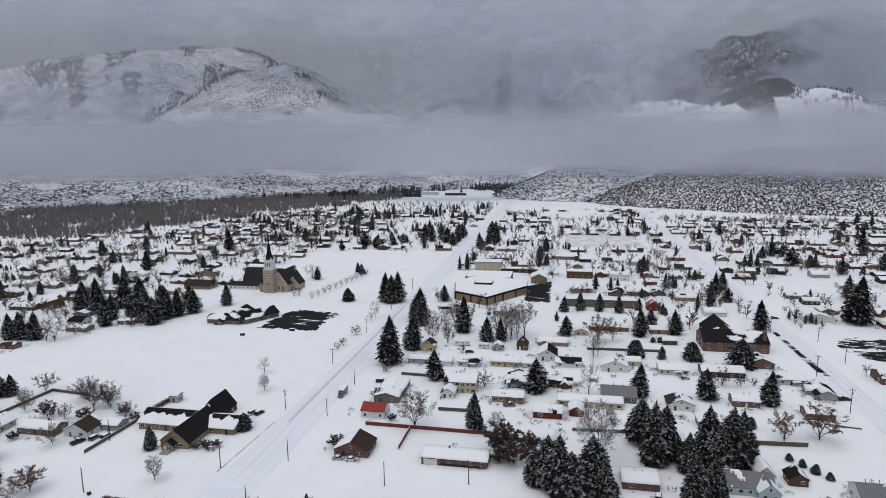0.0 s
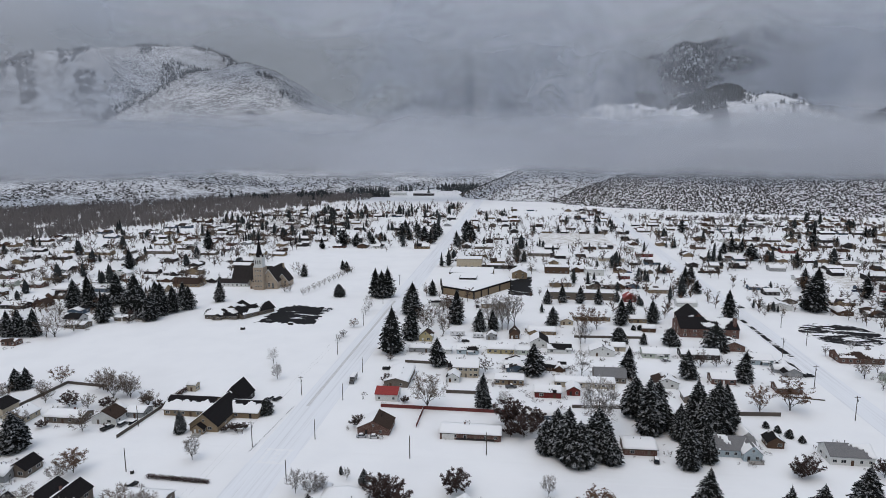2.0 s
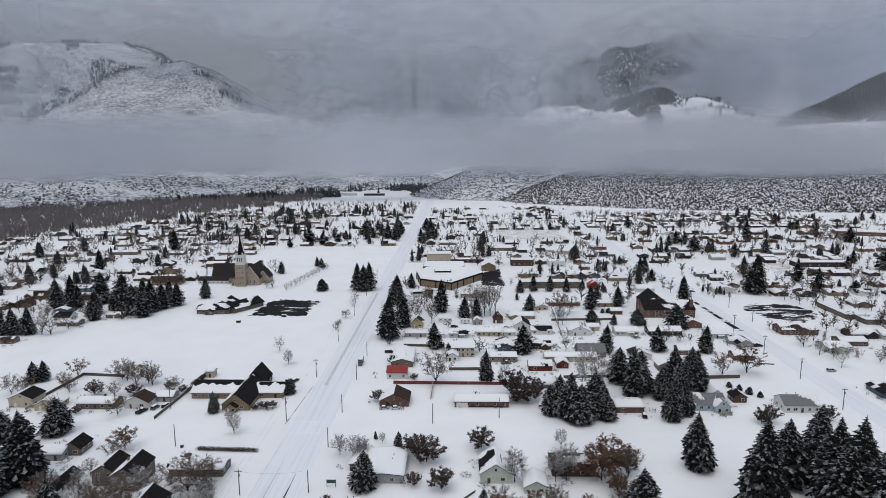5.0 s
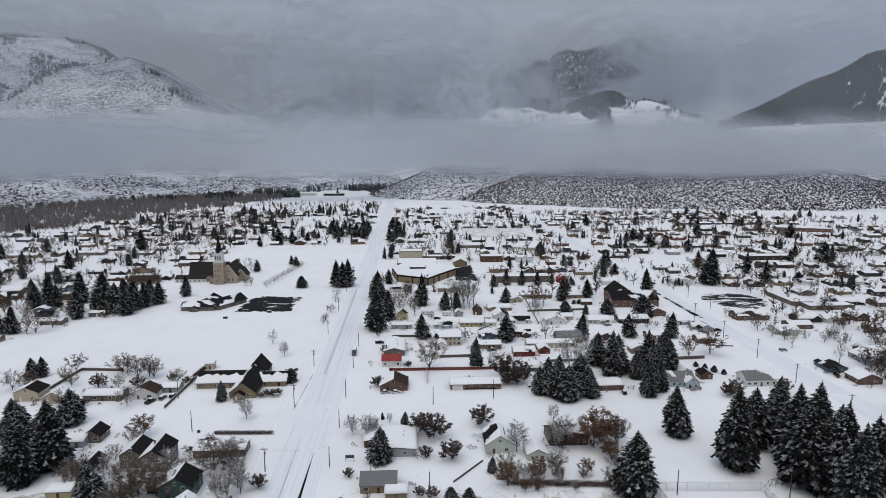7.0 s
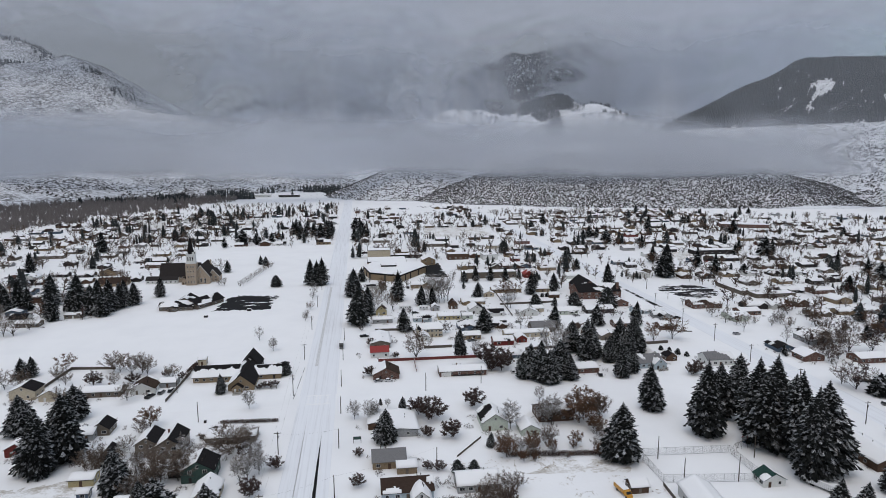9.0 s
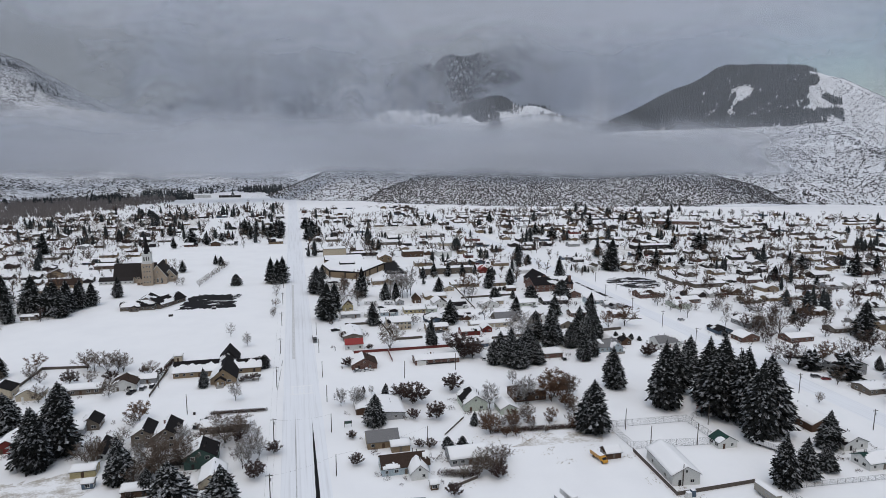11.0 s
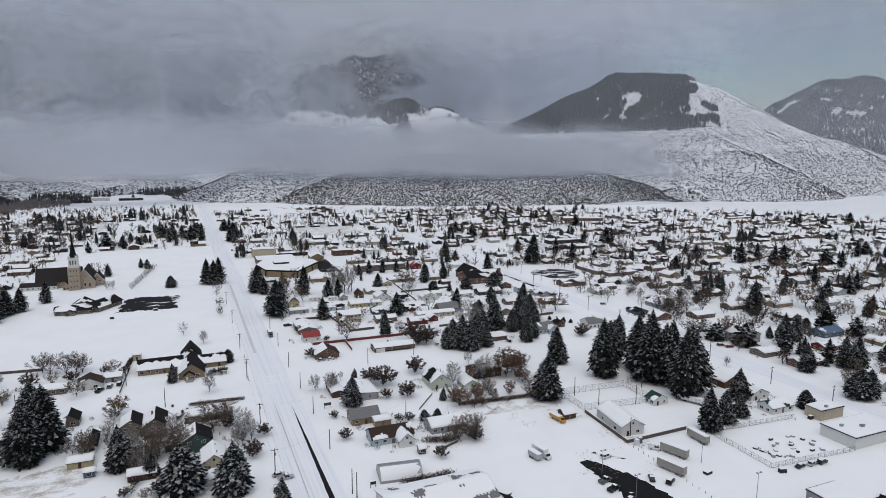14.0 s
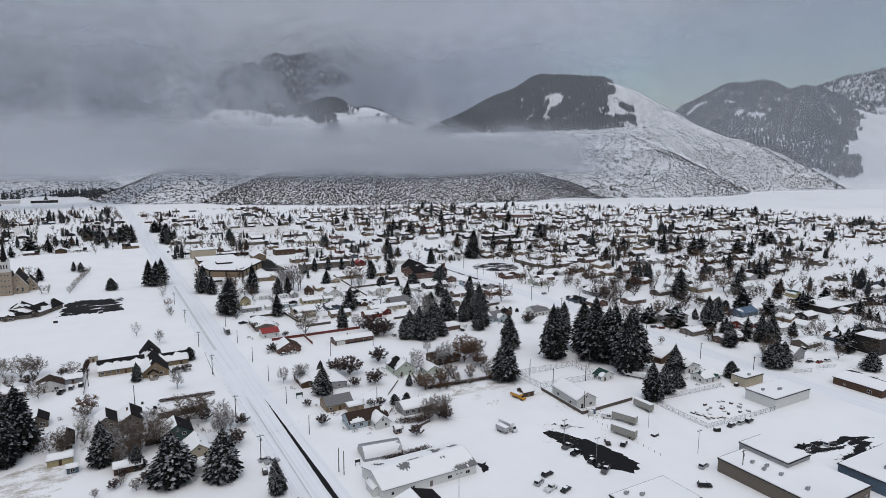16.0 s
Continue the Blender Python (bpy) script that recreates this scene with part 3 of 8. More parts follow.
# ---- plants ----
def conifer_mesh(seed, whorls, boughs, rich, wide=0.2, full=1.35, sprigs=7):
    """Crown and trunk of a spruce one unit high; full rounds the flanks."""
    rng = random.Random(seed)
    crown, trunk = MB(), MB()
    trunk.tube((0, 0, -0.01), (0, 0, 0.92), 0.016, 0.003, 7)
    lop = rng.uniform(0, 6.28)

    def reach(f):
        return wide * (1 - f ** full) ** 0.9 * min(1.0, 0.62 + 2.4 * f)

    for i in range(whorls):
        f = i / (whorls - 1)
        z = 0.085 + 0.895 * f
        R = reach(f) * rng.uniform(0.86, 1.1) + 0.008
        n = max(4, int(boughs * (0.35 + 0.65 * R / wide)))
        for k in range(n):
            a = 6.28318 * (k + rng.random() * 0.7) / n + i * 1.3
            L = R * rng.uniform(0.78, 1.12) * (1 + 0.12 * math.sin(a + lop + 5 * f))
            c, s = math.cos(a), math.sin(a)
            zz = z + rng.uniform(-0.016, 0.016)
            drop = L * rng.uniform(0.18, 0.42) * (1 - 0.8 * f)
            sprays = sprigs if rich else 2
            for q in range(sprays):
                g = (q + 1) / sprays
                side = 0.0 if q == sprays - 1 else (-1) ** q * rng.uniform(0.3, 1.1)
                lean = a + side * (0.5 + 0.5 * g)
                l2 = (L * rng.uniform(0.15, 0.25) * (7 / sprigs) ** 0.5 + 0.008 if rich else L * rng.uniform(0.5, 0.7)) + 0.006
                r0 = max(0.1 * L, L * (0.36 + 0.64 * g if rich else g) - l2 * 0.75)
                st = Vector((c * r0, s * r0, zz - drop * (r0 / L) ** 1.5))
                en = st + Vector((math.cos(lean) * l2, math.sin(lean) * l2, -drop * 0.55 * g - 0.006))
                crown.spray(st, en, l2 * rng.uniform(0.28, 0.46), l2 * rng.uniform(0.12, 0.34))
    m = 8
    prof = [(z, (0.68 if rich else 0.55) * reach(z)) for z in (0.05, 0.25, 0.45, 0.65, 0.82)]
    v = [(r * math.cos(6.28318 * k / m), r * math.sin(6.28318 * k / m), z) for z, r in prof for k in range(m)] + [(0, 0, 0.97)]
    crown.add(v, [(j * m + k, j * m + (k + 1) % m, (j + 1) * m + (k + 1) % m, (j + 1) * m + k) for j in range(4) for k in range(m)] + [(4 * m + k, 4 * m + (k + 1) % m, 5 * m) for k in range(m)])
    crown.spike((0, 0, 0.95), (0, 0, 1.02), 0.008, 4)
    return trunk.mesh("trunk", [M["bark"]]), crown.mesh("crown", [M["needles"]])


NEAR_CONIFERS = [conifer_mesh(s, 40, 23, True, w, q) for s, w, q in ((1, 0.25, 1.9), (2, 0.22, 2.0), (3, 0.27, 1.8), (4, 0.29, 2.1))]
MID_CONIFERS = [conifer_mesh(s, 26, 17, True, w, q, 4) for s, w, q in ((5, 0.26, 1.9), (6, 0.23, 2.0), (7, 0.29, 1.9))]
FAR_CONIFERS = [conifer_mesh(s, 17, 12, False, w, q) for s, w, q in ((11, 0.27, 1.7), (12, 0.23, 1.9), (13, 0.36, 2.4), (14, 0.21, 1.6), (15, 0.30, 1.5))]


def grow(kind, meshes, x, y, h, label, category, group="", fat=1.0, z=0.0):
    rot = random.uniform(0, 360)
    root = thing(kind, pose(x, y, z, random.uniform(-1.5, 1.5), random.uniform(-1.5, 1.5), rot) @ Matrix.Diagonal((h * fat, h * fat, h, 1)), label, category, group)
    part("trunk", meshes[0], None, root)
    part("crown", meshes[1], None, root)
    return root


def spruce(x, y, h, near=True, fat=1.0, group=""):
    pool = FAR_CONIFERS if not near else NEAR_CONIFERS if math.hypot(x - 40, y + 270) < 350 else MID_CONIFERS
    return grow("spruce_tree", random.choice(pool), x, y, h, "dark green spruce dusted with fresh snow", "spruce tree", group, fat * random.uniform(0.96, 1.2) * min(1.1, (22.0 / h) ** 0.25))


def bare_mesh(seed, twig, spread=0.42, leafy=0, limbs=9, twigs=8, thick=0.012, low=0.04, dome=0.55):
    """A leafless tree one unit high, forking down to fine twigs; leafy adds so many dead leaves to each twig."""
    rng = random.Random(seed)
    trunk, crown = MB(), MB()
    trunk.tube((0, 0, -0.01), (0.006, 0, 0.22), thick * 1.3, thick * 0.8, 7)
    for i in range(limbs):
        a = 6.28318 * (i + rng.random() * 0.7) / limbs
        out = math.sqrt((i * 0.618 + 0.1) % 1.0)
        top = dome + (0.97 - dome) * math.sqrt(max(0.0, 1 - out * out)) * rng.uniform(0.86, 1.04)
        end = Vector((math.cos(a) * out * spread, math.sin(a) * out * spread, top))
        p0 = Vector((0.004, 0, rng.uniform(low, low + 0.14)))
        mid = p0.lerp(end, 0.5) + Vector((math.cos(a) * out, math.sin(a) * out, -0.2)) * 0.07 + Vector((rng.uniform(-0.03, 0.03), rng.uniform(-0.03, 0.03), 0))
        trunk.tube(p0, mid, thick * 0.5, thick * 0.26, 5, caps=False)
        trunk.tube(mid, end, thick * 0.26, thick * 0.06, 4, caps=False)
        for j in range(twigs):
            f = 0.28 + 0.72 * (j + rng.random()) / twigs
            base = p0.lerp(mid, f * 2) if f < 0.5 else mid.lerp(end, f * 2 - 1)
            dirn = (Vector((rng.uniform(-1, 1), rng.uniform(-1, 1), rng.uniform(-0.1, 0.9))) + Vector((base.x, base.y, 0)) * 1.2 / spread).normalized()
            e = base + dirn * rng.uniform(0.10, 0.2) * (1.15 - 0.5 * f) * (0.6 + spread)
            crown.spike(base, e, thick * 0.17, 3)
            for q in range(twigs):
                g = base.lerp(e, rng.uniform(0.1, 1.0))
                d2 = (dirn * 0.8 + Vector((rng.uniform(-1, 1), rng.uniform(-1, 1), rng.uniform(-0.4, 0.9)))).normalized()
                t2 = g + d2 * rng.uniform(0.05, 0.12)
                crown.sliver(g, t2, thick * 0.30, rng)
                for _twig in range(4):
                    g2 = g.lerp(t2, rng.uniform(0.2, 0.8))
                    d3 = (d2 + Vector((rng.uniform(-1, 1), rng.uniform(-1, 1), rng.uniform(-0.5, 0.8)))).normalized()
                    crown.sliver(g2, g2 + d3 * rng.uniform(0.03, 0.08), thick * 0.27, rng)
                for _leaf in range(leafy if rng.random() < 0.85 else 0):
                    c = g + d2 * rng.uniform(0.0, 0.11) + Vector((rng.uniform(-1, 1), rng.uniform(-1, 1), rng.uniform(-1, 1))) * 0.012
                    crown.sliver(c, c + Vector((rng.uniform(-1, 1), rng.uniform(-1, 1), rng.uniform(-0.7, 0.5))) * 0.056, 0.017, rng)
    return trunk.mesh("trunk", [M["bark"]]), crown.mesh("crown", [twig])


BARE = [bare_mesh(s, M["twigs"], w, 0, 12, 9, 0.012, dome=q) for s, w, q in ((21, 0.50, 0.5), (22, 0.42, 0.55), (23, 0.34, 0.6))]
PALE = [bare_mesh(s, M["pale_twigs"], w, 0, 11, 9, 0.009, 0.08, 0.5) for s, w in ((31, 0.20), (32, 0.26))]
RUST = [bare_mesh(s, M["rust_leaves"], w, 3, 10, 8, 0.012, dome=0.5) for s, w in ((41, 0.46), (42, 0.38))]
PLUM = [bare_mesh(s, M["plum_twigs"], w, 9, 12, 8, 0.012, 0.0, 0.4) for s, w in ((51, 0.52), (52, 0.60))]
TOWN = {"bare": [bare_mesh(s, M["twigs"], w, 0, 9, 7, 0.014, dome=0.55) for s, w in ((71, 0.46), (72, 0.36))], "pale": [bare_mesh(s, M["pale_twigs"], w, 0, 8, 6, 0.011, 0.08) for s, w in ((73, 0.24),)],
        "rust": [bare_mesh(s, M["rust_leaves"], w, 3, 9, 6, 0.014) for s, w in ((74, 0.46), (75, 0.36))], "plum": [bare_mesh(s, M["plum_twigs"], w, 4, 9, 6, 0.014, 0.0, 0.4) for s, w in ((76, 0.56), (77, 0.48))]}
KINDS = {"bare": (BARE, "bare_tree", "leafless grey-brown tree with snowy branches", "tree"), "pale": (PALE, "birch_tree", "slender pale leafless birch in the snow", "tree"),
         "rust": (RUST, "oak_tree", "tree still holding rust-brown dead leaves", "tree"), "plum": (PLUM, "fruit_tree", "low rounded dark purple-brown tree flecked with snow", "tree")}


def broadleaf(kind, x, y, h, fat=1.0, town=False):
    pool, name, label, cat = KINDS[kind]
    pool = TOWN[kind] if town or math.hypot(x - 40, y + 270) > 350 else pool
    return grow(name, random.choice(pool), x, y, h, label, cat, "", fat * random.uniform(0.9, 1.15))


# ---- houses ----
def window_mesh(frame_mat):
    b = MB()
    for x0, x1, z0, z1 in ((-0.5, 0.5, -0.5, -0.43), (-0.5, 0.5, 0.43, 0.5), (-0.5, -0.44, -0.43, 0.43), (0.44, 0.5, -0.43, 0.43), (-0.02, 0.02, -0.43, 0.43)):
        b.box(x0, x1, -0.07, 0.02, z0, z1)
    return b.mesh("window", [frame_mat])


def pane_mesh():
    b = MB()
    b.box(-0.44, 0.44, -0.045, 0.01, -0.43, 0.43)
    return b.mesh("pane", [M["glass"]])


WIN, PANE = window_mesh(M["white_trim"]), pane_mesh()
DOORS = {}


def door_mesh(mat):
    if mat.name not in DOORS:
        b = MB()
        b.box(-0.5, 0.5, -0.06, 0.02, 0, 2.05)
        b.box(-0.36, 0.36, -0.08, -0.06, 0.2, 0.9)
        b.box(-0.36, 0.36, -0.08, -0.06, 1.1, 1.85)
        DOORS[mat.name] = b.mesh("door", [mat])
    return DOORS[mat.name]


def add_window(root, m, w, h, full=True):
    k = part("window", WIN, None, root, m=m @ Matrix.Diagonal((w, 1, h, 1)))
    if full:
        part("pane", PANE, None, k)
    return k


def snow_cover(b, idx, corners, cover, thick, cell, rng, seed):
    """Snow lying on a sloping rectangle (corners: eave left, eave right, ridge right, ridge left), melted off in patches."""
    A, B, C, D = (Vector(c) for c in corners)
    ridge = 0.0
    if isinstance(cover, tuple):
        cover, ridge = cover
    nu, nv = max(2, int((B - A).length / cell)), max(2, int((D - A).length / cell))
    up = (B - A).cross(D - A).normalized()

    def at(i, j):
        u, v = i / nu, j / nv
        return (A.lerp(B, u)).lerp(D.lerp(C, u), v)

    def kept(i, j):
        if not (0 <= i < nu and 0 <= j < nv):
            return False
        p = at(i + 0.5, j + 0.5)
        if ridge and (j + 0.5) / nv > 1 - ridge + 0.35 * noise.noise((p.x * 0.3 + seed, p.y * 0.3, 0)):
            return False
        if cover >= 1:
            return True
        k = noise.noise((p.x * 0.13 + seed, p.y * 0.2 - seed, p.z * 0.2)) * 0.6 + 0.5
        return k + 0.03 * math.sin(i * 2.9 + j * 1.2 + seed) < 0.1 + 0.85 * cover

    def vert(i, j, top):
        p = at(i, j)
        key = (round(p.x, 2), round(p.y, 2), round(p.z, 2), top)
        if key not in idx:
            if 0 < i < nu and 0 < j < nv:
                p = p + (B - A).normalized() * rng.uniform(-0.25, 0.25) * cell + (D - A).normalized() * rng.uniform(-0.25, 0.25) * cell
            p = p + (Vector((0, 0, 1)) if j == nv else up) * ((thick * (0.75 + 0.5 * rng.random())) if top else 0.01)
            idx[key] = len(b.v)
            b.v.append(tuple(p))
        return idx[key]

    for i in range(nu):
        for j in range(nv):
            if not kept(i, j):
                continue
            b.f.append((vert(i, j, 1), vert(i + 1, j, 1), vert(i + 1, j + 1, 1), vert(i, j + 1, 1)))
            b.m.append(0)
            for di, dj, p, q in ((0, -1, (i, j), (i + 1, j)), (1, 0, (i + 1, j), (i + 1, j + 1)), (0, 1, (i + 1, j + 1), (i, j + 1)), (-1, 0, (i, j + 1), (i, j))):
                if not kept(i + di, j + dj):
                    b.f.append((vert(*p, 0), vert(*q, 0), vert(*q, 1), vert(*p, 1)))
                    b.m.append(0)


COUNT = [0]


def pieces(b):
    """The separate patches of a mesh, largest first."""
    up = list(range(len(b.v)))

    def root_of(i):
        while up[i] != i:
            up[i] = up[up[i]]
            i = up[i]
        return i

    for f in b.f:
        for i in f[1:]:
            up[root_of(i)] = root_of(f[0])
    sets = collections.defaultdict(list)
    for f in b.f:
        sets[root_of(f[0])].append(f)
    out = []
    for faces in sorted(sets.values(), key=len, reverse=True):
        q, seen = MB(), {}
        for f in faces:
            for i in f:
                if i not in seen:
                    seen[i] = len(q.v)
                    q.v.append(b.v[i])
            q.f.append(tuple(seen[i] for i in f))
            q.m.append(0)
        out.append(q)
    return out


def block(root, base, w, d, h, rise, axis="x", wall="white", roof="dark", cover=1.0, near=True, wins=3, over=0.45, upper=False, door=True, chimney=False, porch=0):
    """A gabled volume under a thing: wall, roof, the snow on it, windows, a door."""
    COUNT[0] += 1
    rng = random.Random(COUNT[0])
    if axis == "y":
        w, d, base = d, w, base @ pose(0, 0, 0, 0, 0, 90)
    W2, D2 = w / 2, d / 2
    b = MB()
    b.add([(-W2, -D2, -0.3), (W2, -D2, -0.3), (W2, D2, -0.3), (-W2, D2, -0.3), (-W2, -D2, h), (W2, -D2, h), (W2, D2, h), (-W2, D2, h), (-W2, 0, h + rise), (W2, 0, h + rise)],
          [(0, 1, 5, 4), (1, 2, 6, 9, 5), (2, 3, 7, 6), (3, 0, 4, 8, 7), (4, 5, 9, 8), (6, 7, 8, 9), (3, 2, 1, 0)])
    part("wall", b, WALL[wall], root, m=base)
    t = 0.16
    k = rise / D2
    e, g = over, over * 0.8
    ze = h - e * k
    zr = h + rise + 0.02
    b = MB()
    prof = [(-D2 - e, ze + 0.02), (0, zr), (D2 + e, ze + 0.02), (D2 + e, ze + 0.02 + t), (0, zr + t), (-D2 - e, ze + 0.02 + t)]
    v = [(x, q, z) for x in (-W2 - g, W2 + g) for q, z in prof]
    b.add(v, [(5, 4, 1, 0), (4, 3, 2, 1), (6, 7, 10, 11), (7, 8, 9, 10)] + [(i, (i + 1) % 6, 6 + (i + 1) % 6, 6 + i) for i in range(6)])
    part("roof", b, ROOF[roof], root, m=base)
    if isinstance(cover, (tuple, list)) or cover > 0:
        b = MB()
        zt = t + 0.03
        cell = 0.6 if near and not (isinstance(cover, float) and cover >= 1) else (1.2 if near else 2.0)
        th = 0.17
        idx = {}
        front_cover, back_cover = cover if isinstance(cover, list) else (cover, cover)
        snow_cover(b, idx, ((-W2 - g, -D2 - e, ze + zt), (W2 + g, -D2 - e, ze + zt), (W2 + g, 0, h + rise + zt), (-W2 - g, 0, h + rise + zt)), front_cover, th, cell, rng, COUNT[0] * 1.37)
        snow_cover(b, idx, ((W2 + g, D2 + e, ze + zt), (-W2 - g, D2 + e, ze + zt), (-W2 - g, 0, h + rise + zt), (W2 + g, 0, h + rise + zt)), back_cover, th, cell, rng, COUNT[0] * 2.11)
        for piece in pieces(b)[:2]:
            part("roof_snow", piece, M["roof_snow"], root, "fresh snow on the roof", m=base, smooth=True)
    zw = min(1.55, h * 0.56)
    turned = axis == "y"
    n = wins if w < 14 else wins + 2
    if not wins:
        spots = []
    elif not turned:
        spots = [((-W2 + w * (i + 0.5) / n), -D2, 0) for i in range(n)]
        for ex, ea in ((W2, 90), (-W2, -90)):
            spots += [(ex, -D2 * 0.4, ea)] + ([(ex, D2 * 0.4, ea)] if near else [])
    else:
        spots = [(-W2, -D2 * 0.45, -90), (-W2, D2 * 0.45, -90)]
        spots += [(-W2 + w * (i + 0.5) / 2, -D2, 0) for i in range(2)] + ([(-W2 + w * (i + 0.5) / 2, D2, 180) for i in range(2)] if near else [])
    levels = (zw, zw + 2.6) if h > 4.5 else (zw,)
    done = False
    for i, (px, py, a) in enumerate(spots):
        for z in levels:
            if door and not done and i == (n // 2 if not turned else 1) and z == zw and near:
                part("door", door_mesh(rng.choice((WALL["brown"], WALL["white"], WALL["taupe"], WALL["dark"], WALL["brown"]))), None, root, m=base @ pose(px, py, 0, 0, 0, a))
                done = True
                continue
            add_window(root, base @ pose(px, py, z, 0, 0, a), rng.choice((1.1, 1.5, 1.9)), 1.25, near)
    if upper:
        for ex, ea in ((-W2, -90), (W2, 90)):
            add_window(root, base @ pose(ex, 0, h + rise * 0.4, 0, 0, ea), 0.9, 1.1, near)
    if chimney:
        b = MB()
        cx, cy = W2 * rng.uniform(-0.5, 0.5), D2 * 0.25
        b.box(cx - 0.3, cx + 0.3, cy - 0.3, cy + 0.3, h + rise * 0.4, h + rise + 0.8)
        b.box(cx - 0.36, cx + 0.36, cy - 0.36, cy + 0.36, h + rise + 0.8, h + rise + 0.92)
        part("chimney", b, WALL["brick"], root, m=base)
    if porch:
        b = MB()
        px = W2 * 0.3
        for q in (-1.6, 1.6):
            b.box(px + q - 0.07, px + q + 0.07, -D2 - porch, -D2 - porch + 0.14, -0.2, 2.2)
        b.box(px - 1.9, px + 1.9, -D2 - porch - 0.2, -D2, 2.2, 2.36)
        part("porch", b, M["white_trim"], root, "small roofed porch", m=base)
        b = MB()
        b.box(px - 1.88, px + 1.88, -D2 - porch - 0.18, -D2 - 0.02, 2.364, 2.52, 0, 0.05)
        part("porch_snow", b, M["roof_snow"], root, m=base)


def house(x, y, w, d, h=2.8, rise=1.8, axis="x", rot=0.0, wall="white", roof="dark", cover=1.0, label="", near=True, chimney=False, wins=3, name="house", category="house", porch=0, over=0.45, upper=False, group="", door=True):
    """A gabled house; w along x, d along y, the ridge along axis."""
    root = thing(name, pose(x, y, 0, 0, 0, rot), label or "%s house with a snow-covered gable roof" % wall, category, group)
    block(root, Matrix.Identity(4), w, d, h, rise, axis, wall, roof, cover, near, wins, over, upper, door, chimney, porch)
    if name != "house":
        return root
    rng = random.Random(COUNT[0] * 13)
    side = rng.choice((-1, 1))
    cv = cover if rng.random() < 0.5 else rng.choice((1.0, 0.6, 0.35))
    if isinstance(cover, float) and cover < 0.15:
        cv = cover
    out = rng.uniform(1.2, 2.6)
    winged = group and COUNT[0] % 5 < 3
    if winged and axis == "x" and w > 9:
        ww = min(6.5, w * rng.uniform(0.34, 0.45))
        block(root, pose(side * w * rng.uniform(0.18, 0.27), -d * 0.25 - out / 2, 0), ww, d * 0.5 + out, h - 0.06, min(rise * 0.85, ww * 0.42), "y", wall, roof, cv, near, 0, over * 0.8, False, False)
    elif winged and axis == "y" and d > 9:
        dd = min(6.5, d * rng.uniform(0.34, 0.45))
        block(root, pose(side * (w * 0.25 + out / 2), d * rng.uniform(-0.25, 0.1), 0), w * 0.5 + out, dd, min(h, 3.0) - 0.06, min(rise * 0.85, dd * 0.42), "x", wall, roof, cv, near, 0, over * 0.8, False, False)
    if near:
        for k in range(2):
            b = MB()
            px, py = (w * rng.uniform(-0.3, 0.3), d * rng.uniform(0.08, 0.2)) if axis == "x" else (w * rng.uniform(0.08, 0.2), d * rng.uniform(-0.3, 0.3))
            b.tube((px, py, h), (px, py, h + rise + 0.35), 0.11, 0.11, 7)
            b.tube((px, py, h + rise + 0.35), (px, py, h + rise + 0.5), 0.2, 0.16, 7)
            part("vent_pipe", b, M["tyre"], root, "dark roof vent pipe")
    return root


def flat_block(root, outline, h, wall, base=None, parapet=0.5, snow=0.22, bands=True):
    """A flat-roofed volume: walls with a dark parapet cap and snow on the roof."""
    base = base or Matrix.Identity(4)
    b = MB()
    b.slab(outline, -0.3, h)
    part("wall", b, WALL[wall], root, m=base)
    c = Vector((sum(p[0] for p in outline) / len(outline), sum(p[1] for p in outline) / len(outline)))
    def shrink(k):
        out = []
        for p in outline:
            q = Vector(p) - c
            out.append(tuple(c + q * (1 - k / max(q.length, 0.1))))
        return out
    b = MB()
    b.slab(shrink(-0.25), h + 0.004, h + parapet)
    part("roof", b, ROOF["dark"] if bands else WALL[wall], root, m=base)
    if snow:
        b = MB()
        b.slab(shrink(0.15), h + parapet + 0.004, h + parapet + snow)
        part("roof_snow", b, M["roof_snow"], root, "smooth snow on the flat roof", m=base)


def rect(x0, y0, x1, y1):
    return [(x0, y0), (x1, y0), (x1, y1), (x0, y1)]


# ---- things: west side of the main street, foreground ----
house(-88.5, 15, 17, 8, 2.7, 1.5, wall="taupe", label="low taupe ranch house under thick roof snow", chimney=True)
house(-70.5, 17, 11, 10, 2.9, 2.8, axis="y", wall="white", roof="brown", cover=0.25, label="white house with a mostly bare brown gable roof")
house(-61.5, 23, 8, 7, 2.5, 1.3, wall="grey", roof="dark", cover=0.8, label="small grey garage with snow on its roof", wins=1, name="garage", category="garage")
house(-123, 17, 11, 9, 4.2, 2.4, axis="y", wall="cream", roof="dark", cover=[0.1, 0.8], label="cream house with patchy snow on a dark roof", upper=True)
house(-109.5, 13.5, 10, 9, 2.6, 2.6, axis="y", wall="cream", roof="dark", cover=0.85, label="cream gabled house with snow on its roof", wins=2)
house(-97, -40, 8, 11, 3.0, 2.2, axis="y", wall="red", roof="dark", cover=0.95, label="dark red gabled house under thick roof snow", wins=2)
house(-25, -69, 11, 10, 4.6, 3.2, axis="y", wall="green", roof="dark", cover=[0.06, 0.8], label="dark green house with a steep half-bare roof", upper=True)
house(-19.5, -84.5, 8, 12, 3.0, 2.8, axis="y", wall="cream", roof="dark", cover=0.7, label="cream half-timbered house with a snowy roof", upper=True)
house(-19.5, -41.5, 19, 8, 2.8, 1.0, wall="taupe", roof="dark", cover=1.0, label="low flat-roofed house with snow on the roof", wins=2)
house(-64, -68, 8, 6, 2.5, 0.9, wall="yellow", roof="dark", label="small yellow shed under snow", wins=1, name="shed", category="shed")
house(-60, -78, 3.6, 3.2, 2.2, 0.7, wall="bluegrey", roof="dark", label="small blue-grey garden shed", wins=1, name="shed", category="shed", door=False)
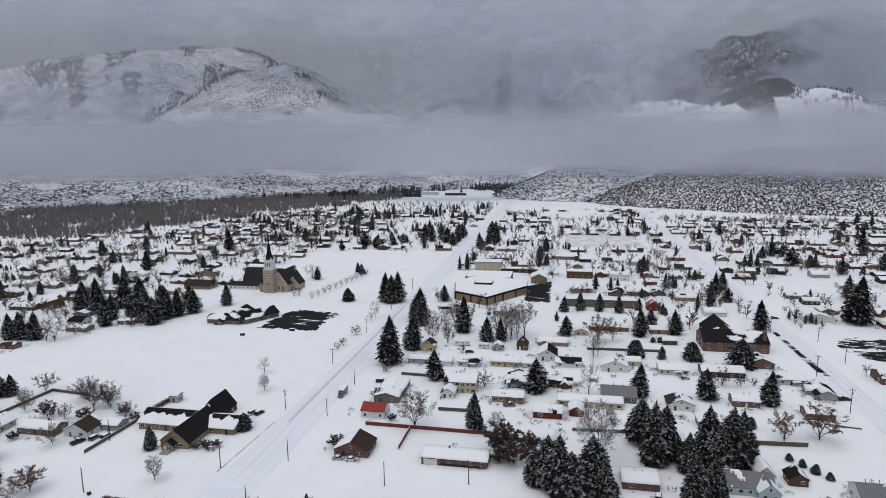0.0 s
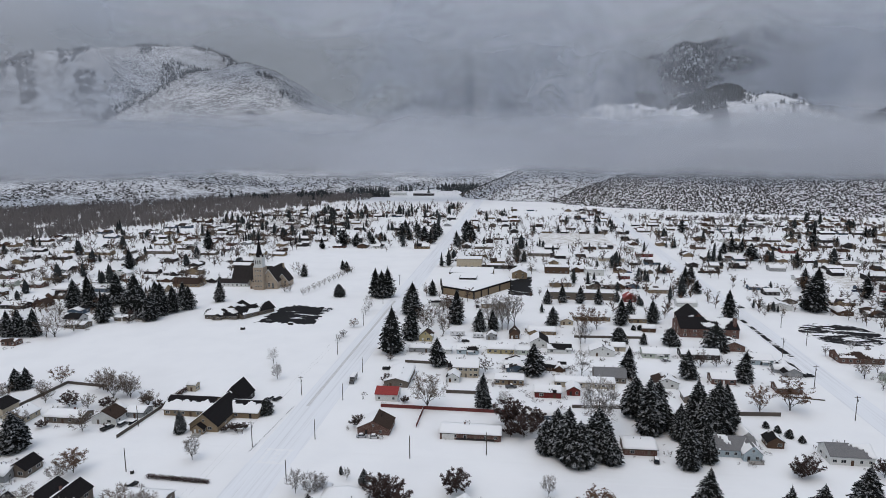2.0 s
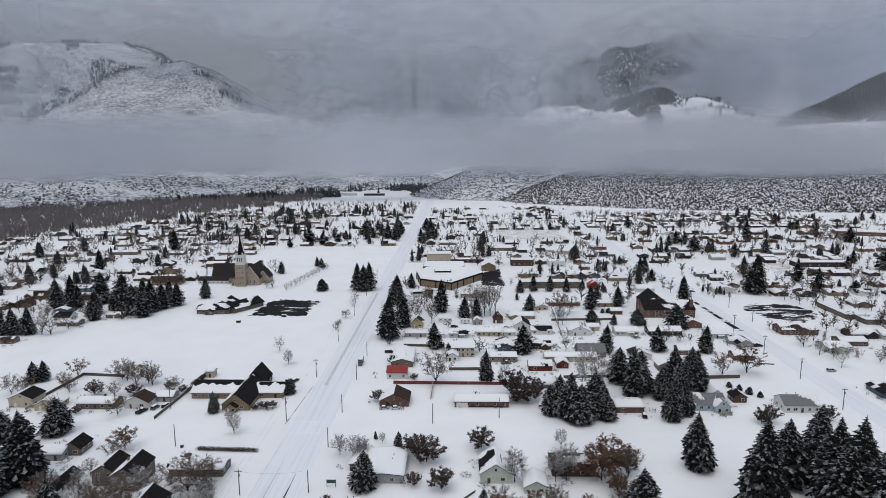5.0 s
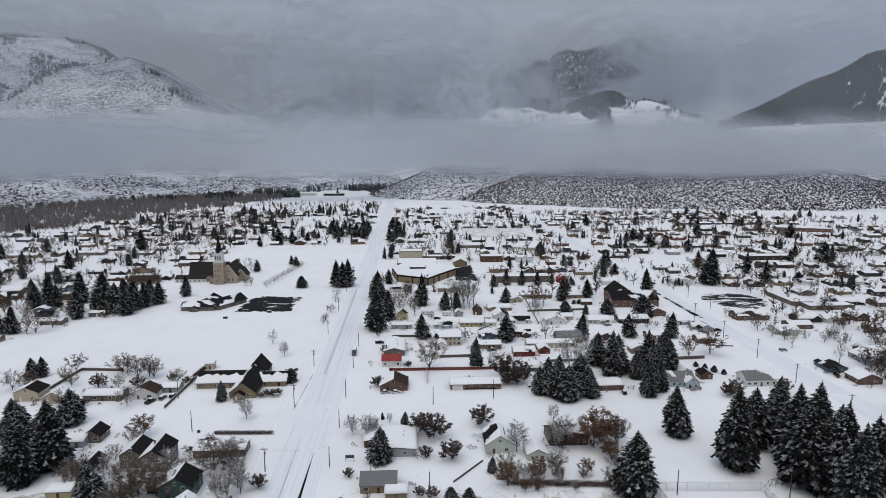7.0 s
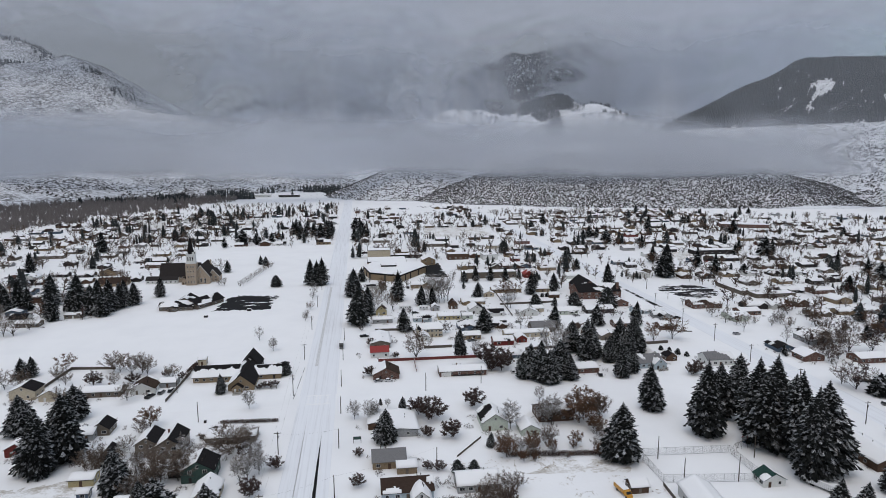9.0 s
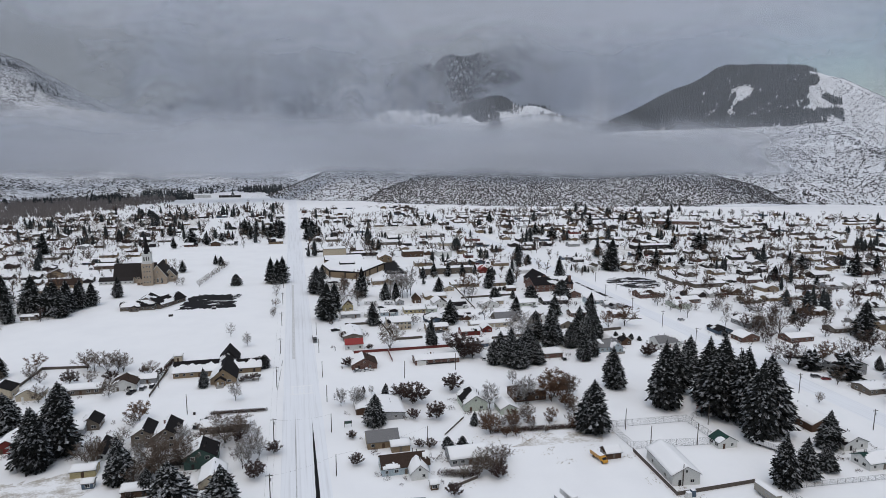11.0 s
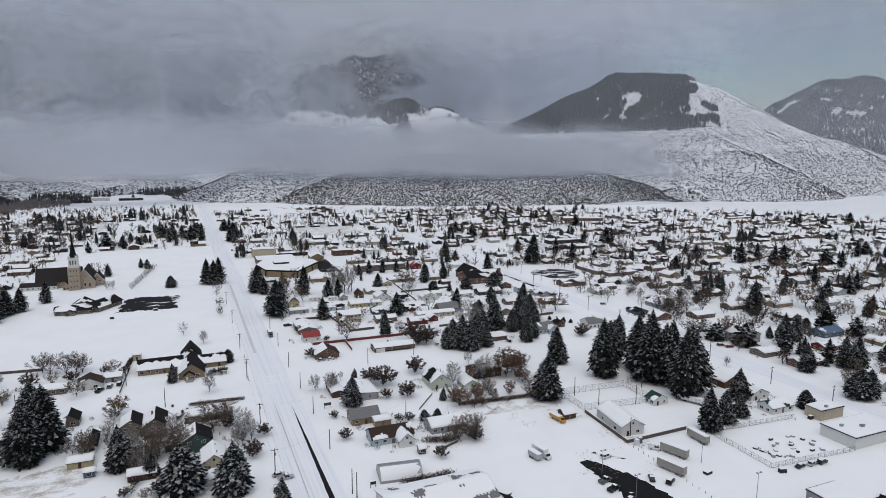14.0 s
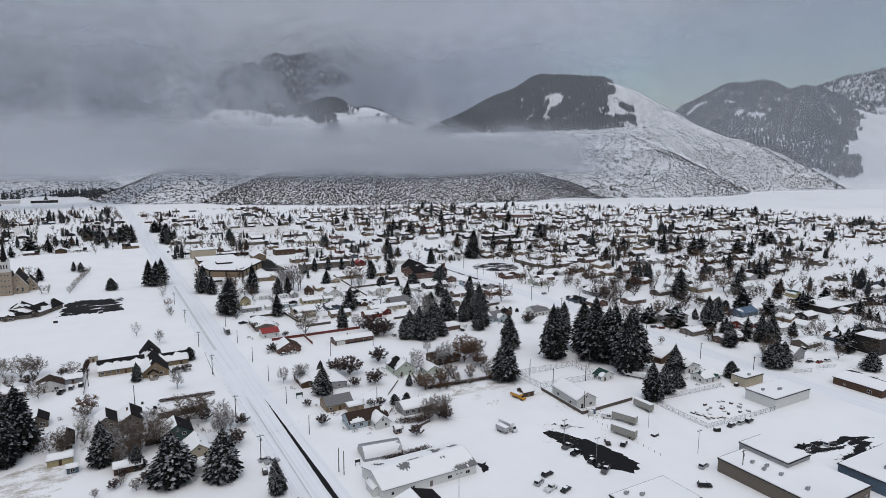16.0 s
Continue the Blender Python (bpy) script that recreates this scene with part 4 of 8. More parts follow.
house(-43, -86, 9, 5.5, 2.4, 1.1, wall="brown", roof="dark", label="brown shed with a thick snow roof", wins=2, name="shed", category="shed")
house(-62.5, -53, 5, 13, 2.6, 1.6, axis="y", wall="white", roof="dark", cover=[0.1, 1.0], wins=1, label="narrow white outbuilding with a half-bare dark roof")
house(-73, -27, 7, 8, 2.9, 2.4, axis="y", wall="taupe", roof="dark", cover=[0.06, 0.9], wins=2, label="small taupe house with a dark half-bare gable")
house(-79, -31, 10, 8, 2.6, 1.4, wall="grey", roof="dark", cover=1.0, wins=2)
house(-31.5, -66, 9, 7, 2.6, 0.7, wall="dark", roof="dark", cover=0.7, label="low dark carport with snow sliding off", wins=1, name="carport", category="carport", door=False)
house(-23, -98, 8, 7, 2.6, 1.5, wall="white", roof="grey", cover=1.0, label="low white wing under thick roof snow", wins=1)


def twin_gables():
    """The two-storey house with two steep gables side by side."""
    root = thing("house", pose(-44, -48, 0), "two-storey taupe house with twin half-bare black gables", "house")
    block(root, pose(4.2, -0.5, 0), 8.5, 13, 5.4, 2.8, "y", "taupe", "dark", [0.06, 1.0], True, 2, 0.4, True, True, True)
    block(root, pose(-4.6, 1.5, 0), 8, 11, 5.0, 2.5, "y", "taupe", "dark", [0.06, 1.0], True, 2, 0.4, True, False)


twin_gables()

# ---- things: east side of the main street ----
house(43, 77, 11.5, 22, 2.9, 1.6, axis="y", wall="taupe", roof="dark", cover=1.0, label="long taupe house with a wide snowy roof", wins=2)
house(46.5, 122, 13, 7, 2.6, 0.9, wall="grey", roof="grey", label="small grey house with a low snowy roof", wins=2)
house(42, 53.5, 10, 9, 3.4, 2.0, wall="white", roof="red", cover=0.0, label="white house with a bright red metal roof", wins=3)
house(44, 21, 13, 11, 2.7, 3.2, axis="y", wall="brick", roof="brown", cover=[0.12, 0.85], label="red-brown brick house with patches of roof snow", wins=2, upper=True)
ranch = house(83, 19.5, 24, 9, 2.7, 1.3, wall="brick", roof="dark", cover=1.0, label="long brick ranch house with a white snow roof", wins=4, chimney=True)
ranch_door, ranch_strip = MB(), MB()
ranch_door.box(-11.2, -6.2, -4.6, -4.49, 0, 2.3)
for z in (0.6, 1.2, 1.8):
    ranch_door.box(-11.2, -6.2, -4.62, -4.6, z - 0.02, z + 0.02)
part("garage_door", ranch_door, M["white_trim"], ranch, "white panelled garage door")
# Thin dark strip across the front wall, right of the garage door.
ranch_strip.box(-5.4, 9.5, -4.58, -4.5, 0.1, 0.9)
part("plinth", ranch_strip, WALL["dark"], ranch, "dark strip along the lower front wall")
house(73, 122, 12, 8, 2.7, 1.8, wall="blue", roof="dark", cover=0.6, porch=1.8)
house(74, 88, 15, 10.5, 5.2, 2.2, wall="cream", roof="dark", cover=0.75, label="tall cream house with a half-bare snowy roof", wins=4)
house(69.5, 79, 6, 7.4, 2.7, 1.9, axis="y", wall="white", roof="dark", cover=0.6, label="white front garage with a snowy gable", wins=1, name="garage", category="garage")
house(91.5, 125, 15, 8, 2.7, 1.5, wall="yellow", roof="grey", label="pale yellow house with a snowy roof")
house(113, 140, 10, 12, 3.2, 3.0, axis="y", wall="white", roof="dark", cover=[0.05, 1.0], label="white house with one slope bare and black", upper=True)
house(124, 129, 13, 8, 2.6, 1.8, wall="white", roof="dark", cover=0.4)
house(147, 127, 13, 9, 3.0, 2.8, axis="y", wall="white", roof="grey", cover=0.7, upper=True)
house(175.5, 127, 14, 9, 2.7, 1.8, wall="sage", roof="dark", cover=0.8, porch=1.6)
house(133, 79, 28, 8, 2.8, 1.2, wall="cream", roof="grey", label="long cream apartment house with a snowy roof", wins=6)
house(97, 79, 14, 8, 2.7, 1.4, wall="tan", roof="dark", cover=0.9)
house(115, 65, 12, 8, 2.8, 1.8, wall="red", roof="dark", cover=0.8, label="red wooden house with a snowy roof", wins=2)
house(171.5, 83, 11, 9, 2.8, 2.2, axis="y", wall="white", roof="brown", cover=0.5, upper=True)
house(163, 46, 8, 10, 2.7, 2.4, axis="y", wall="taupe", roof="dark", cover=[1.0, 0.2], label="small taupe garage with a snowy gable roof", name="garage", category="garage")
house(147, 15, 12, 10, 2.6, 1.1, wall="brick", roof="dark", label="low brick house with a deep snow-covered carport", wins=2)
house(221, 144, 12, 10, 2.9, 2.6, axis="y", wall="brick", roof="dark", cover=0.6, label="small brick annex with a gable roof")
house(228, 122, 12, 9, 2.7, 2.0, wall="blue", roof="dark", cover=0.7, label="pale blue house with a fenced porch", porch=2.0)
house(200, 91, 11, 8, 2.7, 1.6, wall="brick", roof="dark", cover=0.85)
house(226.5, 82, 11, 8, 2.7, 1.5, wall="brick", roof="dark", cover=0.9, label="brick house with a low snowy roof")


def blue_house():
    root = thing("house", pose(182.5, 17, 0), "pale blue house with bare grey roof and snowy front gable", "house")
    block(root, pose(-1, 0.5, 0), 15, 10, 3.0, 3.2, "x", "blue", "grey", 0.1, True, 3, 0.4, False, False)
    block(root, pose(4.2, -2.6, 0), 6.5, 9, 3.0, 3.0, "y", "blue", "grey", (1.0, 0.2), True, 2, 0.4, True, True)
    block(root, pose(6, 8, 0), 6, 8, 3.2, 3.0, "y", "white", "grey", 1.0, True, 1, 0.4, False, False)
    b = MB()
    b.box(2.5, 7.5, -9.2, -7.2, -0.2, 0.5)
    part("porch_deck", b, M["concrete"], root, "low porch deck with snow at its edge")


blue_house()
house(199, 24.5, 6, 6, 2.6, 2.0, axis="y", wall="brown", roof="dark", cover=0.3, label="small dark brown shed", wins=1, name="shed", category="shed")
house(221, 16, 15, 10, 3.4, 2.8, wall="white", roof="grey", cover=0.4, label="white house with a bare grey roof", wins=3)
house(199, 128, 20, 10, 2.8, 1.8, wall="dark", roof="dark", cover=0.75)
house(178.5, 197, 11, 8, 2.7, 1.4, wall="tan", roof="dark")
house(149, 199, 24, 9, 2.8, 1.2, wall="tan", roof="dark", label="long tan apartment row under roof snow", wins=5)
house(132, 186, 8, 6, 2.6, 1.7, axis="y", wall="cream", roof="grey", wins=1)
house(181.5, 175, 8, 6, 2.6, 1.4, wall="brown", roof="dark", wins=1)
house(46.5, -39.5, 14.5, 19, 2.9, 0.8, axis="y", wall="grey", roof="dark", label="low grey house with a wide flat snow roof", wins=3)
house(37, -34, 6, 14, 2.6, 0.6, axis="y", wall="brown", roof="dark", label="brown flat-roofed wing under snow", wins=2)
house(41, -69, 12, 9, 3.0, 2.6, wall="tan", roof="grey", cover=0.06, label="tan house with a bare grey hipped roof", wins=3)
house(47, -75, 7, 6, 2.5, 0.6, wall="tan", roof="grey", label="small tan garage with a snowy flat roof", wins=1, name="garage", category="garage")
house(85.5, -42, 10.5, 13, 3.6, 3.4, axis="y", wall="sage", roof="dark", cover=0.7, label="pale green gabled house in the snow", upper=True)
house(98.5, -50.5, 7.5, 9, 2.5, 2.0, axis="y", wall="sage", roof="dark", cover=0.75, label="small pale green garage with an open carport", wins=1, name="garage", category="garage")
house(113, -38, 15, 11, 3.2, 2.6, wall="brown", roof="brown", cover=0.4, label="brown house with a patchily snowed roof", wins=3, chimney=True)
house(46, -90, 17, 9, 2.9, 2.8, wall="blue", roof="brown", cover=0.12, label="white and blue house with a brown half-bare roof", wins=3)
house(50, -96, 6, 7, 2.8, 2.6, axis="y", wall="white", roof="brown", cover=1.0, label="white gabled front wing with blue windows", wins=1, upper=True)
house(70, -88.5, 14.5, 9.5, 2.8, 2.2, wall="grey", roof="grey", cover=1.0, label="grey house under a smooth snow roof")
house(53.5, -105.8, 2.6, 2.6, 2.3, 0.8, wall="brown", roof="brown", cover=1, label="tiny brown garden shed", wins=1, name="shed", category="shed", door=False)

house(46.3, 143, 7.5, 8, 3.4, 3.2, axis="y", wall="yellow", roof="brown", cover=0.3, label="small yellow house with a steep brown gable", upper=True)
house(85, 149, 6, 6, 2.5, 1.8, axis="y", wall="grey", roof="dark", cover=0.5, label="small grey gabled shed", wins=1, name="shed", category="shed")
house(98.7, 153, 6, 7, 3.2, 3.2, axis="y", wall="brown", roof="brown", cover=0.1, label="tall narrow brown barn with a bare steep roof", wins=1, name="barn", category="barn")
house(146, 88, 15, 10, 3.0, 3.2, wall="taupe", roof="grey", cover=0.12, label="taupe house with a bare grey roof behind the apartments", wins=3)
house(157, 136, 8, 7, 2.6, 1.5, wall="cream", roof="grey", wins=1)
house(104, 124.5, 7, 7, 2.5, 1.0, wall="sage", roof="grey", label="pale green attached garage under snow", wins=1, name="garage", category="garage", door=False)
house(60, 120, 8, 6, 2.5, 0.7, wall="white", roof="dark", label="low white outbuilding under snow", wins=1, name="shed", category="shed")
house(127, 69, 6, 8, 2.6, 1.8, axis="y", wall="red", roof="dark", cover=0.9, label="small red wooden shed beside the red house", wins=1, name="shed", category="shed")
house(180, 66, 9, 8, 2.8, 2.0, axis="y", wall="taupe", roof="dark", cover=0.9, wins=1)
for gx, gy, gw, gd, gh, gr, ga, gwall, groof, gcov in (
        (183, 254, 9, 9, 3.2, 2.8, "y", "red", "red", 0.4), (210, 285, 16, 9, 2.8, 1.8, "x", "tan", "brown", 0.7), (192, 337, 9, 8, 2.8, 1.8, "x", "red", "dark", 1.0),
        (221, 244, 14, 10, 2.8, 2.2, "x", "white", "dark", 0.9), (282, 240, 17, 10, 3.0, 2.4, "y", "white", "grey", 0.9), (295, 287, 11, 9, 2.8, 1.8, "x", "dark", "dark", 0.8),
        (389, 492, 16, 10, 3.0, 2.2, "x", "red", "brown", 0.7)):
    house(gx, gy, gw, gd, gh, gr, ga, 0, gwall, groof, gcov, near=False)
for gx, gy, gw, gd, gh, gr, ga, gwall, groof, gcov in (
        (231, 455, 17, 10, 3.2, 1.8, "x", "red", "brown", 0.7), (193, 424, 25, 9, 3.2, 1.4, "x", "cream", "grey", 1.0), (122, 447, 26, 8, 3.2, 1.2, "x", "taupe", "dark", 0.95),
        (342, 343, 15, 9, 2.8, 1.8, "x", "white", "dark", 0.9), (60, 490, 20, 9, 2.8, 2.0, "x", "taupe", "dark", 0.9), (82, 374, 34, 8, 3.4, 0.8, "x", "dark", "dark", 1.0)):
    house(gx, gy, gw, gd, gh, gr, ga, 0, gwall, groof, gcov, near=False)

# ---- things: west of the field ----
for gx, gy, gw, gd, gh, gr, ga, gwall, groof, gcov in (
        (-176, 271, 23, 13, 2.8, 3.8, "x", "tan", "brown", 0.12), (-197, 319, 14, 10, 3.2, 3.0, "y", "tan", "brown", 0.4), (-382, 379, 23, 9, 2.8, 0.8, "x", "dark", "dark", 1.0),
        (-415, 378, 17, 8, 2.8, 0.8, "x", "dark", "dark", 1.0), (-258, 301, 17, 10, 3.4, 2.8, "y", "white", "green", 0.7), (-358, 410, 30, 10, 3.0, 1.6, "x", "tan", "dark", 1.0),
        (-183, 145, 14, 8, 2.6, 1.2, "x", "taupe", "dark", 1.0), (-194, 157, 11, 9, 3.0, 2.6, "x", "white", "dark", 0.15)):
    house(gx, gy, gw, gd, gh, gr, ga, 0, gwall, groof, gcov, near=gy < 280)
for gx, gy, gw, gd, gh, gr, ga, gwall, groof, gcov in (
        (-163, 164, 11, 7, 2.6, 0.8, "x", "taupe", "dark", 0.95), (-305, 253, 19, 9, 2.8, 1.8, "x", "brick", "dark", 0.9), (-248, 194, 11, 9, 2.8, 2.4, "y", "brown", "brown", 0.4),
        (-265, 187, 21, 9, 2.7, 1.8, "x", "dark", "dark", 0.8), (-197, 107, 9, 6, 2.5, 1.0, "x", "brick", "brown", 0.3), (-331, 254, 19, 9, 2.8, 2.0, "x", "sage", "green", 0.7),
        (-296, 424, 31, 10, 3.0, 1.4, "x", "taupe", "dark", 1.0), (-265, 238, 16, 9, 2.8, 1.8, "x", "brick", "dark", 0.9)):
    house(gx, gy, gw, gd, gh, gr, ga, 0, gwall, groof, gcov, near=gy < 200)

# ---- things: eastern yards and the far side of the east street ----
house(123, -99, 6, 5, 2.5, 1.6, wall="brown", roof="dark", cover=0.8, label="dark wooden shed with patchy snow", wins=1, name="shed", category="shed")
house(170, -101, 8, 6, 2.6, 2.2, axis="y", wall="white", roof="green", cover=0.5, label="small white shed with a dark green roof", wins=1, name="shed", category="shed")
house(219, -89, 13, 22, 3.2, 2.6, axis="y", wall="brown", roof="grey", cover=1.0, label="brown lodge with a broad snowy roof", wins=4)
house(217, -112, 11, 9, 2.8, 2.4, axis="y", wall="white", roof="dark", cover=0.7, label="small white gabled house", upper=True)
house(214, -127, 13, 8, 2.8, 2.0, wall="white", roof="green", cover=0.5, label="grey-white house with a mossy green roof", wins=3)
house(286, -45, 15, 12, 5.2, 3.4, axis="y", wall="grey", roof="dark", cover=0.6, label="large grey two-storey house with steep gables", upper=True, porch=2.2)
house(277, -69, 14, 10, 2.7, 1.2, wall="taupe", roof="dark", label="low taupe house with a wide snowy carport roof", wins=3)
house(300, 43, 14, 16, 2.9, 2.0, axis="y", wall="grey", roof="dark", cover=0.9)
house(281, 131, 22, 12, 3.2, 2.4, wall="brick", roof="brown", cover=0.6, label="brick house with several snowy roof planes", wins=4)
house(300, 108, 15, 10, 2.8, 1.6, wall="brick", roof="dark", cover=0.9)
for gx, gy, gw, gd, gh, gr, ga, gwall, groof, gcov in (
        (346, -55, 18, 11, 3.0, 2.4, "x", "bluegrey", "blue", 0.15), (331, -92, 11, 8, 3.0, 0.9, "x", "white", "dark", 1.0), (350, -95, 9, 9, 2.8, 2.0, "y", "white", "grey", 1.0),
        (376, -82, 12, 9, 2.8, 1.8, "x", "dark", "dark", 0.7), (382, -63, 11, 9, 2.8, 1.8, "x", "white", "dark", 1.0), (318, -75, 13, 9, 2.8, 1.8, "x", "red", "brown", 0.7),
        (282, -90, 19, 9, 2.8, 1.6, "x", "brick", "brown", 0.75), (275, 15, 12, 10, 2.8, 2.4, "y", "brick", "brown", 0.9), (305, 8, 17, 10, 2.8, 1.6, "x", "brick", "dark", 0.95)):
    house(gx, gy, gw, gd, gh, gr, ga, 0, gwall, groof, gcov, label="pale blue-roofed workshop with patchy snow" if groof == "blue" else "")
for gx, gy, gw, gd, gh, gr, ga, gwall, groof, gcov in (
        (349, 18, 20, 10, 2.8, 1.6, "x", "taupe", "dark", 1.0), (384, 10, 18, 9, 2.8, 1.6, "x", "tan", "dark", 1.0), (422, -1, 12, 9, 2.8, 1.8, "x", "grey", "dark", 1.0),
        (432, -39, 9, 8, 2.8, 2.0, "y", "yellow", "green", 0.3), (510, -59, 11, 9, 2.8, 1.8, "x", "white", "dark", 0.9)):
    house(gx, gy, gw, gd, gh, gr, ga, 0, gwall, groof, gcov, near=False)
house(284, 95, 10, 12, 2.7, 1.6, axis="y", wall="sage", roof="dark")

# ---- trees that stand singly or in measured groups ----
for tx, ty, th in ((-212, 121, 17), (-205, 122, 18), (-197, 124, 18), (-218, 186, 19), (-216, 200, 23), (-174, 157, 20), (-195, 202, 25), (-171, 188, 27), (-145, 165, 19), (-165, 178, 20), (-146, 180, 24), (-141, 186, 20), (-146, 208, 18), (-172, 180, 16), (-123, 220, 17), (-155, 172, 22), (-160, 196, 21), (-182, 172, 17), (-135, 196, 18), (-228, 200, 20), (-205, 190, 18)):
    spruce(tx, ty, th, group="spruces west of the field")
for tx, ty, th in ((-10, 248, 23), (0, 247, 24), (-4, 245, 22), (27, 205, 22), (34, 256, 13), (31, 117, 27), (37, 143, 21), (59, 98, 16), (-66, 351, 10), (-60, 344, 10), (-91, 315, 12), (-254, 454, 25), (-272, 333, 21), (-138, 43, 11), (-134, 45, 11), (29, 122, 22), (25, 198, 17), (31, 190, 15)):
    spruce(tx, ty, th)
for tx, ty, th in ((-82, -62, 24), (-78, -49, 26), (-105, -25, 17), (-34, 8, 10), (-90, -13, 16), (-50.5, -77.5, 17), (-40, -86, 9), (49.5, -21.5, 6), (40, -16, 3.5), (80.7, -62, 6.3), (-1, -128, 13), (-84, -57, 22)):
    spruce(tx, ty, th)
for tx, ty, th in ((123, 182, 13), (167, 187, 18), (188, 194, 16), (109, 90, 17), (156, 93, 16), (185, 94, 15), (211, 92, 16), (241, 212, 20), (244, 322, 16), (112, 8, 14), (120, 4, 21), (135, 3, 14), (127, 5, 11), (151, 46, 18), (154, 29, 24), (172, 29, 24), (179, 29, 24), (163, 3, 18), (188, 153, 8), (61, 179, 24), (77, 164, 15), (85, 165, 14), (306, 237, 32), (116, 9, 18), (170, 8, 16), (185, 36, 20)):
    spruce(tx, ty, th)
for tx, ty, th in ((127, -78, 22), (158, -37, 21), (169, -63, 31), (205, -29, 21), (192, -62, 31), (194, -69, 34), (193, -81, 30), (192, -87, 34), (186, -101, 34), (194, -97, 34), (170, -132, 19), (182, -129, 15), (207, -113, 16), (193, -127, 10), (272, -98, 16), (303, -60, 20), (316, -57, 17), (351, 4, 24), (186, -76, 29), (198, -74, 28), (184, -48, 24)):
    spruce(tx, ty, th)
for kind, tx, ty, th in (("pale", -7, -66.7, 11.5), ("pale", -10.4, -77.4, 11), ("pale", -5, -71, 9), ("pale", -8.5, -74, 10), ("plum", 0.2, -68, 4.7), ("plum", -6, -85.4, 6.5), ("plum", -12, -56.4, 5.5), ("rust", -55.3, -25.8, 9), ("bare", -56.5, -32.4, 6.5), ("bare", -95.8, 47.2, 10.5), ("bare", -92, 45, 9.5), ("bare", -84, 38, 12), ("bare", -80, 42, 11), ("bare", -77, 40, 9), ("rust", -120.5, 50.6, 9.4), ("bare", -75, 5, 8.7), ("plum", -98, 27.2, 7), ("bare", -62.2, 30.6, 8), ("bare", -138.4, 27.7, 9.7), ("bare", -130, 26.5, 9.7), ("bare", -104, 5, 8), ("bare", -68, -58, 7), ("plum", -80, 28, 5), ("bare", -88, 26, 7), ("plum", -66, 35, 4), ("bare", -118, 36, 8), ("plum", -57, 30, 4), ("plum", -94, 6, 3.5), ("bare", -112, 30, 7)):
    broadleaf(kind, tx, ty, th, 1.1)
for kind, tx, ty, th in (("plum", 61, -34, 9.5), ("plum", 55.7, -28.7, 7.6), ("plum", 57.2, -50, 4.5), ("plum", 67, -52, 7.2), ("plum", 81.5, -23, 8), ("plum", 29.8, -83.7, 4.3), ("plum", 54.6, -75.8, 3.2), ("plum", 58.6, -77, 3.6), ("pale", 28.3, -29.5, 8.5), ("pale", 34.5, -33, 10), ("pale", 37, -30, 8), ("pale", 43, -19.5, 4.6), ("rust", 84.8, -71, 8), ("bare", 71, -101, 8), ("plum", 59, -112, 4.5), ("pale", 92, -47.4, 12), ("pale", 112, -22, 7.6), ("pale", 110, -45.7, 13), ("pale", 106, -47, 12), ("plum", 30, -62, 3)):
    broadleaf(kind, tx, ty, th, 1.15)
for kind, tx, ty, th in (("bare", 61.7, 43.4, 16), ("pale", 133, 90.4, 14.6), ("pale", 137.4, 144.7, 15), ("pale", 140, 146, 14), ("pale", 95.5, 44.3, 9.3), ("plum", 32.2, 103.6, 3.8), ("plum", 50.8, 48.2, 3.2), ("plum", 98.7, 20.1, 5), ("plum", 202.3, 1.7, 7), ("plum", 227.8, 3.5, 6.5), ("plum", 198.5, 0.1, 5.5), ("plum", 84.5, 91.7, 7.9), ("plum", 195.8, 112, 8.4), ("plum", 204, 112.4, 6.5), ("plum", 210.5, 114.7, 3.6), ("plum", 38, 70, 5), ("plum", 36, 22, 5), ("rust", 141, 169.4, 17), ("bare", 49, 205.8, 11.5), ("pale", 82, 172.6, 24), ("bare", 42, 442, 13), ("bare", 66, 409.5, 11), ("bare", 95, 413, 17), ("bare", 102, 404, 14)):
    broadleaf(kind, tx, ty, th, 1.1)
for kind, tx, ty, th in (("bare", -182, 123, 15), ("bare", -187, 122, 13), ("bare", -178.5, 135, 9), ("rust", -290, 297, 15.6), ("bare", -86.6, 255.4, 6.9), ("bare", -82, 256, 6.9), ("bare", -98, 320, 12.9), ("bare", -313, 270, 10), ("bare", -284, 251, 12.9), ("bare", 240, -75.7, 5.2), ("rust", 432.7, -50.3, 13), ("bare", 308, -128, 5.6), ("bare", 40, 182, 12), ("bare", 45, 160, 9), ("bare", 55, 155, 11), ("plum", 66, 140, 5), ("rust", 150, 175, 12)):
    broadleaf(kind, tx, ty, th, 1.1)
for k in range(8):
    broadleaf("pale", 83 + 1.9 * k + 2 * (k % 2), 168 + 7 * (k % 3), 17 + 2.3 * (k % 4), 0.9)
for k in range(6):
    broadleaf("bare", 40 + 4 * k, 170 + 9 * (k % 3), 9 + (k % 3), 1.0)
for k in range(11):
    broadleaf("bare", -67.5 + k * 1.35, 246 + k * 9.2, 6, 1.0)
for kind, tx, ty, th in (("pale", -18, -12, 9), ("pale", -29, 92, 9), ("pale", -4, 203, 12), ("pale", -4.3, 194, 7), ("rust", -4, 163, 5.9), ("plum", -4.7, 142, 4.9), ("bare", -5, 133, 4.8), ("pale", -18, 70, 8), ("pale", 134, 26.4, 24), ("rust", 205, 55, 12), ("rust", 219, 59, 14), ("plum", 98, 28, 12), ("plum", 104, 20, 9), ("plum", 108, 30, 8), ("bare", 104, -62, 7), ("rust", 126, -40, 13), ("rust", 122, -46, 12)):
    broadleaf(kind, tx, ty, th, 1.2)

